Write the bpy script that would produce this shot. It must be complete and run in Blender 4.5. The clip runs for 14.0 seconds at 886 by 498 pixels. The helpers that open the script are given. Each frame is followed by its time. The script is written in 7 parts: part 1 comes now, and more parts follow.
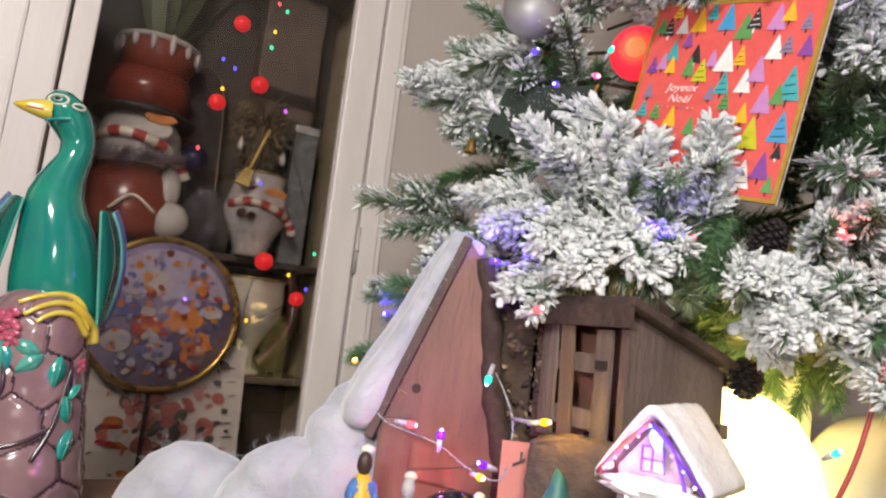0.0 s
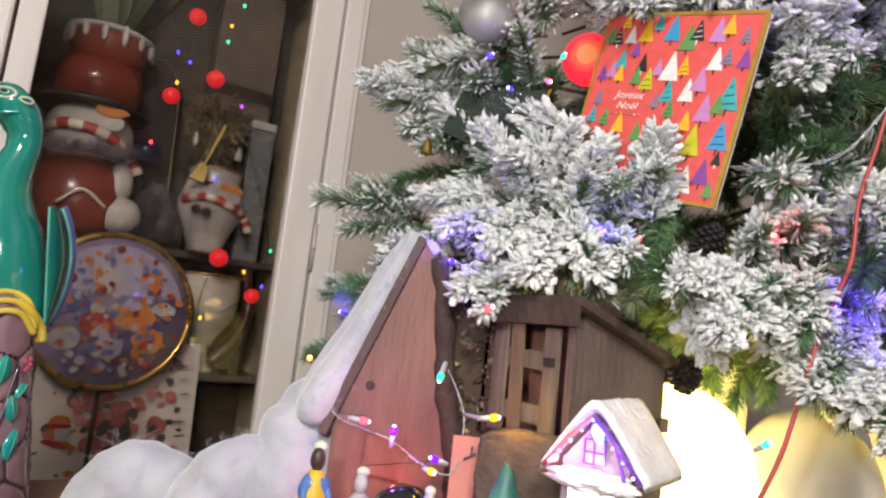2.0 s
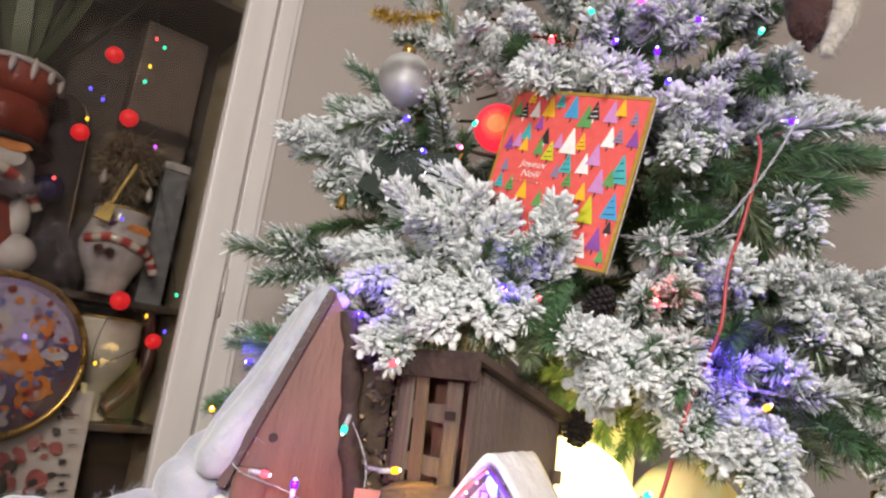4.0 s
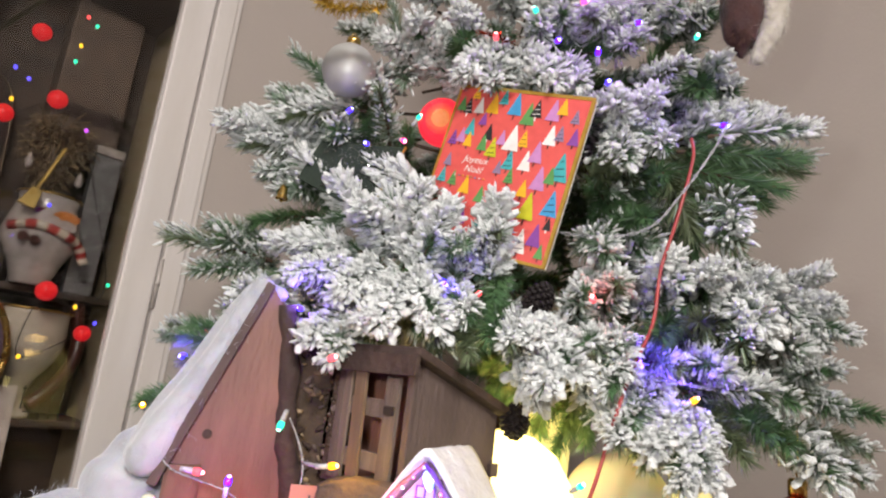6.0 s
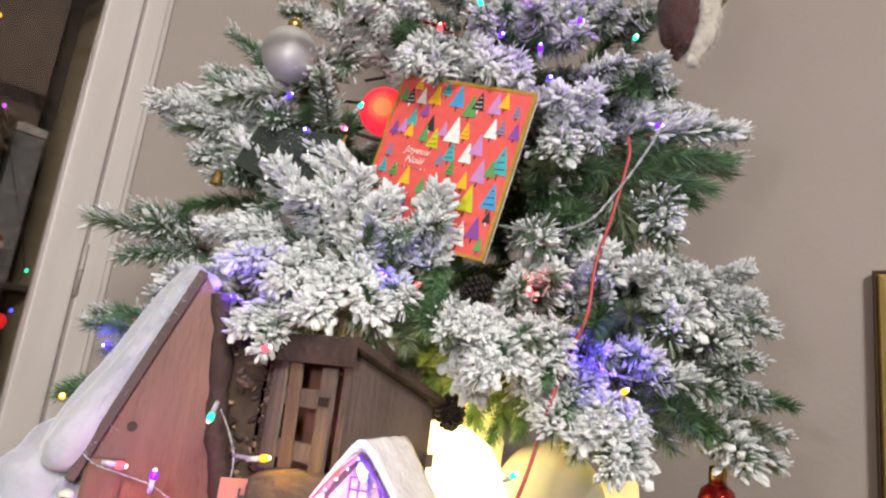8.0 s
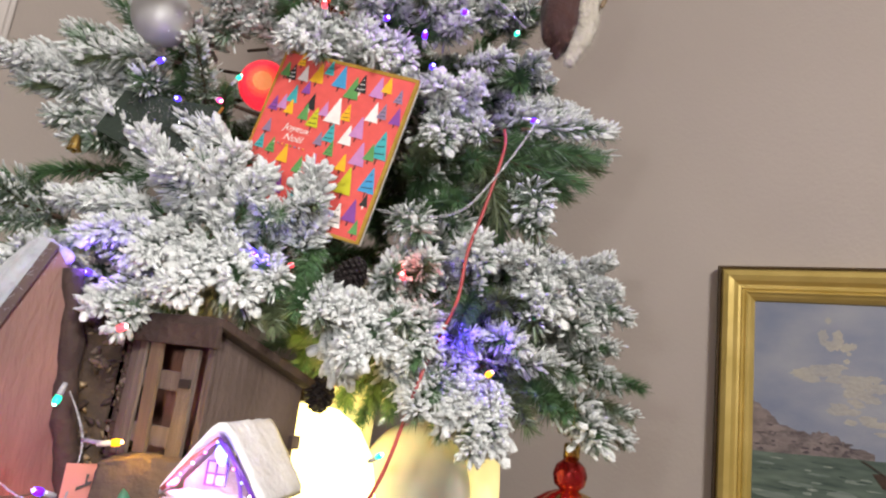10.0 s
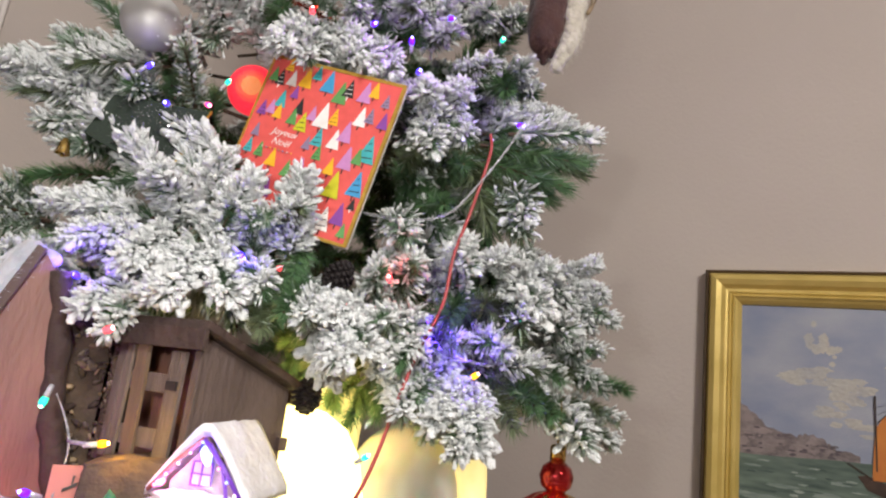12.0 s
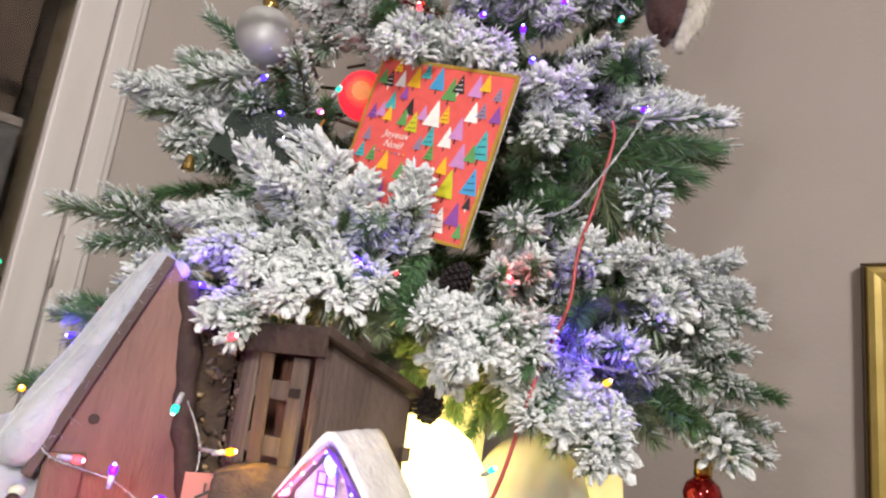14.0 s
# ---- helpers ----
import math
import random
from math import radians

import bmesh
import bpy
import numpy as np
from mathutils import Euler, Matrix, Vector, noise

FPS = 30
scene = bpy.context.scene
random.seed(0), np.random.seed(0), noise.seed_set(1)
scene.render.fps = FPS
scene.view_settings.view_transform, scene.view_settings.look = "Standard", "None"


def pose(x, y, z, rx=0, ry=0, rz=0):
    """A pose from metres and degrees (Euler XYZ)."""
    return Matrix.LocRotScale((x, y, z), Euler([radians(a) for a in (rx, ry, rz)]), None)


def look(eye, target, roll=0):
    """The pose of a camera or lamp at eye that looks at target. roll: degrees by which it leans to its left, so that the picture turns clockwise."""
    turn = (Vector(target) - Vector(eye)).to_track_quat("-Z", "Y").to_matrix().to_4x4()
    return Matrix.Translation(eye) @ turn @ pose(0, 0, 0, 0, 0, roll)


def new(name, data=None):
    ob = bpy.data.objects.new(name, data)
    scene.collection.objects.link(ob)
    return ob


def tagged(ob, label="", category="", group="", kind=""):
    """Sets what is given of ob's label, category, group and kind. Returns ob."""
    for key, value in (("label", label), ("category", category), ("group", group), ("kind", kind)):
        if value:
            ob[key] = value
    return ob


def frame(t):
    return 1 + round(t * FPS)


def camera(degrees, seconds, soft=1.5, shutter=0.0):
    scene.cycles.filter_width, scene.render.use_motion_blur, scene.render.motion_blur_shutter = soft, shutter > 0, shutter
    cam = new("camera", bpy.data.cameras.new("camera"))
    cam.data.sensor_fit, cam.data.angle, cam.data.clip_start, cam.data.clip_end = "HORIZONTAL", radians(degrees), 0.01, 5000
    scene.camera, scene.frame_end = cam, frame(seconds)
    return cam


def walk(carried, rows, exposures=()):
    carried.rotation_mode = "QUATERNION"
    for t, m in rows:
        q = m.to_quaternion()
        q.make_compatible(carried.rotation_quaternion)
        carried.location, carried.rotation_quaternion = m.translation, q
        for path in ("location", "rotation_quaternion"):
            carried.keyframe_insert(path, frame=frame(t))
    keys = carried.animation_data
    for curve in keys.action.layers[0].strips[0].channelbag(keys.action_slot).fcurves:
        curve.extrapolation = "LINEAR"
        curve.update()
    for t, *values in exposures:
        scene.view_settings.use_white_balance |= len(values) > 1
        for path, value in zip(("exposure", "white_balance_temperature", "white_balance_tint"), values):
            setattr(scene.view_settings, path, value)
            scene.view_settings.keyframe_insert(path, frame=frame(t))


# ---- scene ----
cam = camera(68.83, 14.0, soft=2.2)
# seconds, place in metres, turn in degrees
PATH = [
    (0.0, 0.0106, 0.032, 1.1376, 97.76, -6.45, -30.14),
    (0.5, 0.0105, 0.0302, 1.1378, 97.81, -6.42, -30.7),
    (1.0, 0.0108, 0.0283, 1.1378, 97.83, -6.41, -31.39),
    (1.5, 0.0097, 0.024, 1.1383, 97.86, -6.41, -32.68),
    (2.0, 0.0084, 0.0216, 1.139, 97.87, -6.4, -33.79),
    (2.5, 0.0081, 0.0199, 1.1393, 97.94, -6.48, -34.77),
    (2.6, 0.0069, 0.0176, 1.1404, 97.68, -6.46, -35.06),
    (2.7, 0.0058, 0.0154, 1.1416, 97.5, -6.44, -35.21),
    (2.8, 0.0046, 0.0131, 1.1427, 97.95, -6.41, -35.44),
    (2.9, 0.0035, 0.0109, 1.1439, 99.09, -6.39, -36.12),
    (3.0, 0.0023, 0.0086, 1.145, 101.82, -6.37, -37.17),
    (3.5, 0.0012, 0.0057, 1.1423, 102.61, -6.64, -38.03),
    (3.7, -0.0001, 0.0034, 1.1424, 102.81, -6.88, -39.41),
    (6.0, 0.0018, 0.0002, 1.1454, 102.82, -6.83, -46.41),
    (6.5, 0.0028, 0.0008, 1.1452, 102.81, -6.84, -47.94),
    (7.0, 0.0037, 0.0007, 1.1457, 102.74, -6.78, -48.84),
    (7.5, 0.0039, 0.0007, 1.1452, 102.79, -6.78, -50.15),
    (8.0, 0.0036, 0.0011, 1.1453, 102.73, -6.82, -51.88),
    (8.5, 0.0055, 0.0009, 1.1465, 102.6, -6.87, -53.23),
    (8.6, 0.0055, -0.0006, 1.1464, 102.5, -6.89, -53.56),
    (8.7, 0.0055, -0.0021, 1.1462, 102.42, -6.91, -55.2),
    (8.8, 0.0056, -0.0035, 1.1461, 102.39, -6.92, -56.14),
    (8.9, 0.0056, -0.005, 1.1459, 102.28, -6.94, -56.59),
    (9.0, 0.0056, -0.0065, 1.1458, 102.23, -6.96, -57.17),
    (9.2, 0.0054, -0.0075, 1.1461, 102.19, -6.96, -58.31),
    (11.3, 0.0037, -0.0185, 1.1497, 102.66, -6.93, -64.94),
    (11.5, 0.0031, -0.0199, 1.1471, 102.81, -6.88, -64.59),
    (12.0, 0.0033, -0.0172, 1.1455, 102.84, -6.79, -62.69),
    (12.5, 0.0112, -0.0098, 1.1444, 102.24, -6.73, -58.82),
    (13.0, 0.0174, -0.0035, 1.1435, 102.21, -6.69, -56.41),
    (13.5, 0.0216, 0.0012, 1.1434, 102.39, -6.76, -54.45),
    (14.0, 0.0245, 0.0041, 1.1435, 102.47, -6.78, -52.66),
]
walk(cam, [(t, pose(x, y, z, rx, ry, rz)) for t, x, y, z, rx, ry, rz in PATH])

# ---- light: a hand torch beside the lens, a ceiling lamp behind, coloured fairy lights ----
world = bpy.data.worlds.new("room_night")
world.use_nodes = True
world.node_tree.nodes["Background"].inputs["Color"].default_value = (0.9, 0.8, 0.7, 1)
world.node_tree.nodes["Background"].inputs["Strength"].default_value = 0.02
scene.world = world
scene.view_settings.exposure = 0.08


def area_lamp(name, m, watts, size, colour):
    data = bpy.data.lights.new(name, "AREA")
    data.energy, data.size, data.color, data.shape = watts, size, colour, "DISK"
    ob = new(name, data)
    ob.matrix_world = m
    return ob


def point_lamp(name, place, watts, radius, colour):
    data = bpy.data.lights.new(name, "POINT")
    data.energy, data.shadow_soft_size, data.color = watts, radius, colour
    ob = new(name, data)
    ob.location = place
    return ob


area_lamp("torch", look((-0.06, 0.06, 1.21), (0.45, 0.50, 1.28)), 1.62, 0.04, (1.0, 0.975, 0.96))
area_lamp("ceiling_lamp_light", look((-0.75, -1.25, 2.36), (0.35, 0.35, 1.1)), 60, 0.5, (1.0, 0.95, 0.91))


# ---- materials ----
def material(name, colour, rough=0.6, metal=0.0, second=None, scale=12.0, amount=0.5, bump=0.0, bump_scale=80.0, coat=0.0,
             transmission=0.0, glow=0.0, glow_colour=None, stretch=(1, 1, 1), per_island=0.0, per_object=0.0, sheen=0.0, detail=6.0, sub=0.0, ior=1.45):
    """A surface of two colours mixed by noise at its real size, with fine relief."""
    mat = bpy.data.materials.new(name)
    mat.use_nodes = True
    nodes, links = mat.node_tree.nodes, mat.node_tree.links
    shader = nodes["Principled BSDF"]
    second = second or tuple(c * 0.75 for c in colour)
    coords = nodes.new("ShaderNodeTexCoord")
    mapping = nodes.new("ShaderNodeMapping")
    mapping.inputs["Scale"].default_value = stretch
    links.new(coords.outputs["Object"], mapping.inputs["Vector"])
    grain = nodes.new("ShaderNodeTexNoise")
    grain.inputs["Scale"].default_value, grain.inputs["Detail"].default_value = scale, detail
    links.new(mapping.outputs["Vector"], grain.inputs["Vector"])
    ramp = nodes.new("ShaderNodeValToRGB")
    ramp.color_ramp.elements[0].position, ramp.color_ramp.elements[1].position = 0.5 - amount * 0.35, 0.5 + amount * 0.35
    ramp.color_ramp.elements[0].color, ramp.color_ramp.elements[1].color = (*second, 1), (*colour, 1)
    links.new(grain.outputs["Fac"], ramp.inputs["Fac"])
    tone = ramp.outputs["Color"]
    if per_island or per_object:
        hue = nodes.new("ShaderNodeHueSaturation")
        spread = nodes.new("ShaderNodeMapRange")
        width = per_island or per_object
        spread.inputs["To Min"].default_value, spread.inputs["To Max"].default_value = 1 - width, 1 + width
        source = nodes.new("ShaderNodeNewGeometry").outputs["Random Per Island"] if per_island else nodes.new("ShaderNodeObjectInfo").outputs["Random"]
        links.new(source, spread.inputs["Value"])
        links.new(spread.outputs["Result"], hue.inputs["Value"])
        links.new(tone, hue.inputs["Color"])
        tone = hue.outputs["Color"]
    links.new(tone, shader.inputs["Base Color"])
    wear = nodes.new("ShaderNodeMapRange")
    wear.inputs["To Min"].default_value, wear.inputs["To Max"].default_value = max(0.02, rough * 0.8), min(1.0, rough * 1.2)
    links.new(grain.outputs["Fac"], wear.inputs["Value"])
    links.new(wear.outputs["Result"], shader.inputs["Roughness"])
    shader.inputs["Metallic"].default_value = metal
    shader.inputs["IOR"].default_value = ior
    shader.inputs["Coat Weight"].default_value = coat
    shader.inputs["Coat Roughness"].default_value = 0.06
    shader.inputs["Transmission Weight"].default_value = transmission
    shader.inputs["Sheen Weight"].default_value = sheen
    if sub:
        shader.inputs["Subsurface Weight"].default_value, shader.inputs["Subsurface Scale"].default_value = sub, 0.01
    if glow:
        shader.inputs["Emission Color"].default_value = (*(glow_colour or colour), 1)
        shader.inputs["Emission Strength"].default_value = glow
    if bump:
        fine = nodes.new("ShaderNodeTexNoise")
        fine.inputs["Scale"].default_value, fine.inputs["Detail"].default_value = bump_scale, 4
        links.new(mapping.outputs["Vector"], fine.inputs["Vector"])
        relief = nodes.new("ShaderNodeBump")
        relief.inputs["Strength"].default_value, relief.inputs["Distance"].default_value = bump, 0.004
        links.new(fine.outputs["Fac"], relief.inputs["Height"])
        links.new(relief.outputs["Normal"], shader.inputs["Normal"])
    return mat


WALL = material("beige_wall_paint", (0.455, 0.400, 0.365), 0.75, second=(0.415, 0.362, 0.328), scale=2.5, bump=0.12, bump_scale=160)
CEIL = material("ceiling_paint", (0.75, 0.72, 0.68), 0.85, second=(0.7, 0.67, 0.63), scale=3)
FLOOR = material("floor_boards", (0.24, 0.14, 0.08), 0.4, second=(0.16, 0.09, 0.05), scale=9, stretch=(1, 12, 1))
WHITE = material("white_gloss_paint", (0.70, 0.655, 0.63), 0.38, second=(0.64, 0.595, 0.56), scale=7, bump=0.10, bump_scale=30, stretch=(4, 4, 0.6))
CABINET = material("olive_cabinet_lining", (0.40, 0.31, 0.20), 0.6, second=(0.32, 0.25, 0.155), scale=5, stretch=(1, 1, 0.4))
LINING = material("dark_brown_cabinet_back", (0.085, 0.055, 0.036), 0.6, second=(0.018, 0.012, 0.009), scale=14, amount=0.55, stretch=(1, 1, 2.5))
STEEL = material("hinge_paint", (0.58, 0.53, 0.50), 0.35, metal=0.2)
WOOD_TABLE = material("sideboard_wood", (0.22, 0.12, 0.06), 0.35, second=(0.12, 0.06, 0.03), scale=14, stretch=(1, 10, 1), coat=0.3)
# the pane's grey tint stands for the dimness inside the cabinet
GLASS = material("dimming_tint_glass", (0.47, 0.455, 0.44), 0.02, transmission=1.0, second=(0.425, 0.415, 0.40), scale=3, ior=1.5)
GREEN = material("fir_needles", (0.105, 0.195, 0.080), 0.5, second=(0.060, 0.128, 0.060), scale=30, per_island=0.45, coat=0.15)
OLIVE = material("fir_needles_pale", (0.16, 0.19, 0.10), 0.55, second=(0.08, 0.11, 0.055), scale=30, per_island=0.4)
FLOCK = material("flocked_snow", (0.87, 0.88, 0.875), 0.95, second=(0.72, 0.75, 0.735), scale=85, amount=0.7, bump=0.9, bump_scale=520, per_island=0.10)
FROST = material("frosted_needles", (0.46, 0.52, 0.46), 0.8, second=(0.20, 0.29, 0.20), scale=90, amount=0.8, per_island=0.3)
BARK = material("branch_wire_bark", (0.10, 0.065, 0.04), 0.8, second=(0.05, 0.03, 0.02), scale=40, bump=0.4)


# ---- building blocks ----
def part(name, bm, mat, parent=None, label="", smooth=False):
    """Link a bmesh as one mesh object, in its parent's own axes."""
    mesh = bpy.data.meshes.new(name)
    bm.normal_update()
    bm.to_mesh(mesh)
    bm.free()
    for m in (mat if isinstance(mat, (list, tuple)) else [mat]):
        mesh.materials.append(m)
    if smooth:
        mesh.polygons.foreach_set("use_smooth", [True] * len(mesh.polygons))
    ob = new(name, mesh)
    if parent:
        ob.parent = parent
    return tagged(ob, label)


def thing(name, m, label, category, group=""):
    ob = new(name)
    ob.empty_display_size = 0.02
    ob.matrix_world = m
    return tagged(ob, label, category, group)


def box(x0, x1, y0, y1, z0, z1, bevel=0.0, bm=None, mat=0):
    own = bmesh.new()
    bmesh.ops.create_cube(own, size=1)
    for v in own.verts:
        v.co = Vector((x0 + (v.co.x + 0.5) * (x1 - x0), y0 + (v.co.y + 0.5) * (y1 - y0), z0 + (v.co.z + 0.5) * (z1 - z0)))
    if bevel:
        bmesh.ops.bevel(own, geom=own.edges[:], offset=bevel, segments=2, affect="EDGES", profile=0.6)
    return own if bm is None else join(bm, own, mat=mat)


def join(bm, other, m=None, mat=0):
    """Add another bmesh, moved by m, to bm."""
    made = [bm.verts.new(m @ v.co if m else v.co) for v in other.verts]
    other.verts.index_update()
    for f in other.faces:
        face = bm.faces.new([made[v.index] for v in f.verts])
        face.material_index, face.smooth = f.material_index if mat is None else mat, f.smooth
    other.free()
    return bm


def lathe(profile, steps=32, bm=None, mat=0, wobble=0.0):
    """Turn (radius, height) pairs round the z axis."""
    bm = bm or bmesh.new()
    rings = []
    for r, z in profile:
        if r < 1e-5:
            rings.append([bm.verts.new((0, 0, z))])
        else:
            rings.append([bm.verts.new((r * (1 + wobble * noise.noise(Vector((math.cos(a) * 2, math.sin(a) * 2, z * 30)))) * math.cos(a),
                                        r * (1 + wobble * noise.noise(Vector((math.cos(a) * 2, math.sin(a) * 2, z * 30 + 7)))) * math.sin(a), z))
                          for a in (2 * math.pi * i / steps for i in range(steps))])
    for low, high in zip(rings, rings[1:]):
        for i in range(steps):
            j = (i + 1) % steps
            quad = [low[i % len(low)], low[j % len(low)], high[j % len(high)], high[i % len(high)]]
            quad = list(dict.fromkeys(quad))
            if len(quad) > 2:
                f = bm.faces.new(quad)
                f.smooth, f.material_index = True, mat
    return bm


def tube(points, radii, steps=8, bm=None, mat=0, closed=True):
    """A round tube along points; radii one number or one a point."""
    bm = bm or bmesh.new()
    points = [Vector(p) for p in points]
    if not isinstance(radii, (list, tuple)):
        radii = [radii] * len(points)
    rings = []
    side = None
    for i, p in enumerate(points):
        way = (points[min(i + 1, len(points) - 1)] - points[max(i - 1, 0)]).normalized()
        if side is None:
            side = way.orthogonal().normalized()
        side = (side - way * side.dot(way)).normalized()
        other = way.cross(side)
        rings.append([bm.verts.new(p + radii[i] * (math.cos(a) * side + math.sin(a) * other)) for a in (2 * math.pi * k / steps for k in range(steps))])
    for low, high in zip(rings, rings[1:]):
        for i in range(steps):
            f = bm.faces.new([low[i], low[(i + 1) % steps], high[(i + 1) % steps], high[i]])
            f.smooth, f.material_index = True, mat
    if closed:
        for ring in (rings[0][::-1], rings[-1]):
            bm.faces.new(ring).material_index = mat
    return bm


def smooth_line(points, steps=6):
    """Catmull-Rom points through the given ones."""
    p = [Vector(q) for q in points]
    p = [2 * p[0] - p[1]] + p + [2 * p[-1] - p[-2]]
    out = []
    for i in range(1, len(p) - 2):
        for k in range(steps):
            t = k / steps
            out.append(0.5 * (2 * p[i] + (p[i + 1] - p[i - 1]) * t + (2 * p[i - 1] - 5 * p[i] + 4 * p[i + 1] - p[i + 2]) * t * t
                              + (3 * p[i] - p[i - 1] - 3 * p[i + 1] + p[i + 2]) * t ** 3))
    return out + [p[-2]]


def blob(radius, squash=(1, 1, 1), rough=0.15, freq=3.0, detail=3, seed=0.0, bm=None, m=None, mat=0):
    """A lump with an uneven surface."""
    own = bmesh.new()
    bmesh.ops.create_icosphere(own, subdivisions=detail, radius=1)
    for v in own.verts:
        n = noise.fractal(v.co * freq + Vector((seed, seed * 1.7, 0)), 1.0, 2.0, 3)
        v.co = Vector((v.co.x * squash[0], v.co.y * squash[1], v.co.z * squash[2])) * radius * (1 + rough * n)
    for f in own.faces:
        f.smooth = True
    if bm is None and m is None:
        return own
    return join(bm or bmesh.new(), own, m, mat)


def prism(outline, y0, y1, bm=None, mat=0):
    """Push an outline of (x, z) pairs from y0 to y1."""
    bm = bm or bmesh.new()
    a = [bm.verts.new((x, y0, z)) for x, z in outline]
    b = [bm.verts.new((x, y1, z)) for x, z in outline]
    faces = [bm.faces.new(a), bm.faces.new(b[::-1])]
    for i in range(len(a)):
        j = (i + 1) % len(a)
        faces.append(bm.faces.new([a[j], a[i], b[i], b[j]]))
    for f in faces:
        f.material_index = mat
    bmesh.ops.recalc_face_normals(bm, faces=faces)
    return bm


def structure(name, bm, mat, label="", category=""):
    return tagged(part(name, bm, mat), label, category, kind="structure")


# ---- the room: a corner between the glazed cabinet's wall and the picture's wall ----
WALL_N, WALL_E, BACK_S, SIDE_W, HIGH = 1.06, 1.165, -2.2, -1.6, 2.45
structure("floor", box(SIDE_W - 0.1, WALL_E + 0.1, BACK_S - 0.1, WALL_N + 0.6, -0.1, 0.0), FLOOR, "brown wooden floor boards", "floor")
structure("ceiling", box(SIDE_W - 0.1, WALL_E + 0.1, BACK_S - 0.1, WALL_N + 0.6, HIGH, HIGH + 0.1), CEIL, "plain off-white painted ceiling", "ceiling")
structure("wall_east", box(WALL_E, WALL_E + 0.1, BACK_S, WALL_N + 0.1, 0, HIGH), WALL, "beige painted wall with the sea picture", "wall")
structure("wall_south", box(SIDE_W, WALL_E, BACK_S - 0.1, BACK_S, 0, HIGH), WALL, "beige painted wall", "wall")
structure("wall_west", box(SIDE_W - 0.1, SIDE_W, BACK_S, WALL_N, 0, HIGH), WALL, "beige painted wall", "wall")
# the north wall leaves the cabinet's opening free, from x -0.60 to 0.455
north = box(0.452, WALL_E, WALL_N + 0.004, WALL_N + 0.1, 0, HIGH)
box(SIDE_W, -0.62, WALL_N + 0.004, WALL_N + 0.1, 0, HIGH, bm=north)
box(-0.62, 0.452, WALL_N + 0.004, WALL_N + 0.1, 2.2, HIGH, bm=north)
structure("wall_north", north, WALL, "beige painted wall round the glazed cabinet", "wall")

# ---- glazed cabinet built into the north wall ----
cabinet = thing("display_cabinet", pose(0.15, WALL_N, 0.0), "white painted built-in display cabinet with a glazed door", "cabinet")
LOW, TOP = 0.10, 2.16
cx = 0.15
part("side_panel", box(0.405 - cx, 0.425 - cx, 0.03, 0.26, LOW, TOP), CABINET, cabinet)
part("side_panel", box(-0.60 - cx, -0.58 - cx, 0.03, 0.26, LOW, TOP), CABINET, cabinet)
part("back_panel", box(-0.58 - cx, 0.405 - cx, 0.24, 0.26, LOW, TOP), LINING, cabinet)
part("top_panel", box(-0.58 - cx, 0.405 - cx, 0.03, 0.238, TOP - 0.02, TOP), CABINET, cabinet)
part("plinth", box(-0.58 - cx, 0.405 - cx, 0.03, 0.238, 0.0, LOW + 0.02), CABINET, cabinet)
frame_right = box(0.413 - cx, 0.447 - cx, -0.018, 0.03, 0, 2.2, 0.003)
box(0.443 - cx, 0.459 - cx, -0.010, 0.012, 0, 2.2, 0.004, bm=frame_right)
part("frame_post", frame_right, WHITE, cabinet)
frame_left = box(-0.14 - cx, -0.054 - cx, -0.018, 0.03, 0, 2.2, 0.004)
box(-0.105 - cx, -0.100 - cx, -0.021, -0.012, 0, 2.2, 0.002, bm=frame_left)
part("frame_post", frame_left, WHITE, cabinet)
part("frame_post", box(-0.64 - cx, -0.58 - cx, -0.018, 0.03, 0, 2.2, 0.004), WHITE, cabinet)
part("frame_head", box(-0.58 - cx, 0.411 - cx, -0.016, 0.028, 2.155, 2.2, 0.003), WHITE, cabinet)


def glazed_door(x0, x1, z0, z1):
    """A leaf with two stiles, two rails, a bead round the pane and the pane."""
    leaf = part("door", box(x0, x0 + 0.032, -0.014, 0.012, z0, z1, 0.003), WHITE, cabinet, "white painted glazed cabinet door, shut")
    part("stile", box(x1 - 0.052, x1, -0.014, 0.012, z0, z1, 0.004), WHITE, leaf)
    part("rail", box(x0 + 0.032, x1 - 0.052, -0.014, 0.012, z0, z0 + 0.07, 0.003), WHITE, leaf)
    part("rail", box(x0 + 0.032, x1 - 0.052, -0.014, 0.012, z1 - 0.07, z1, 0.003), WHITE, leaf)
    pane = part("pane", box(x0 + 0.03, x1 - 0.05, -0.003, 0.001, z0 + 0.065, z1 - 0.065), GLASS, leaf, "glass pane, tinted to dim what is behind it")
    pane.visible_shadow = False
    return leaf


leaf = glazed_door(-0.050 - cx, 0.409 - cx, 0.14, 2.15)
for zh in (0.45, 1.265, 1.95):
    hinge = tube([(0.411 - cx, -0.019, zh - 0.04), (0.411 - cx, -0.019, zh + 0.04)], 0.0035, 10)
    tube([(0.411 - cx, -0.019, zh - 0.003), (0.411 - cx, -0.019, zh + 0.003)], 0.0042, 10, bm=hinge)
    part("hinge", hinge, STEEL, leaf, "painted butt hinge")
left_leaf = glazed_door(-0.576 - cx, -0.144 - cx, 0.14, 2.15)
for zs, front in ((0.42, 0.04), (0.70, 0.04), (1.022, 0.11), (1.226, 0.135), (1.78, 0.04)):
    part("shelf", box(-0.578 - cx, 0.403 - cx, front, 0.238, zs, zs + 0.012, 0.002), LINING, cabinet)

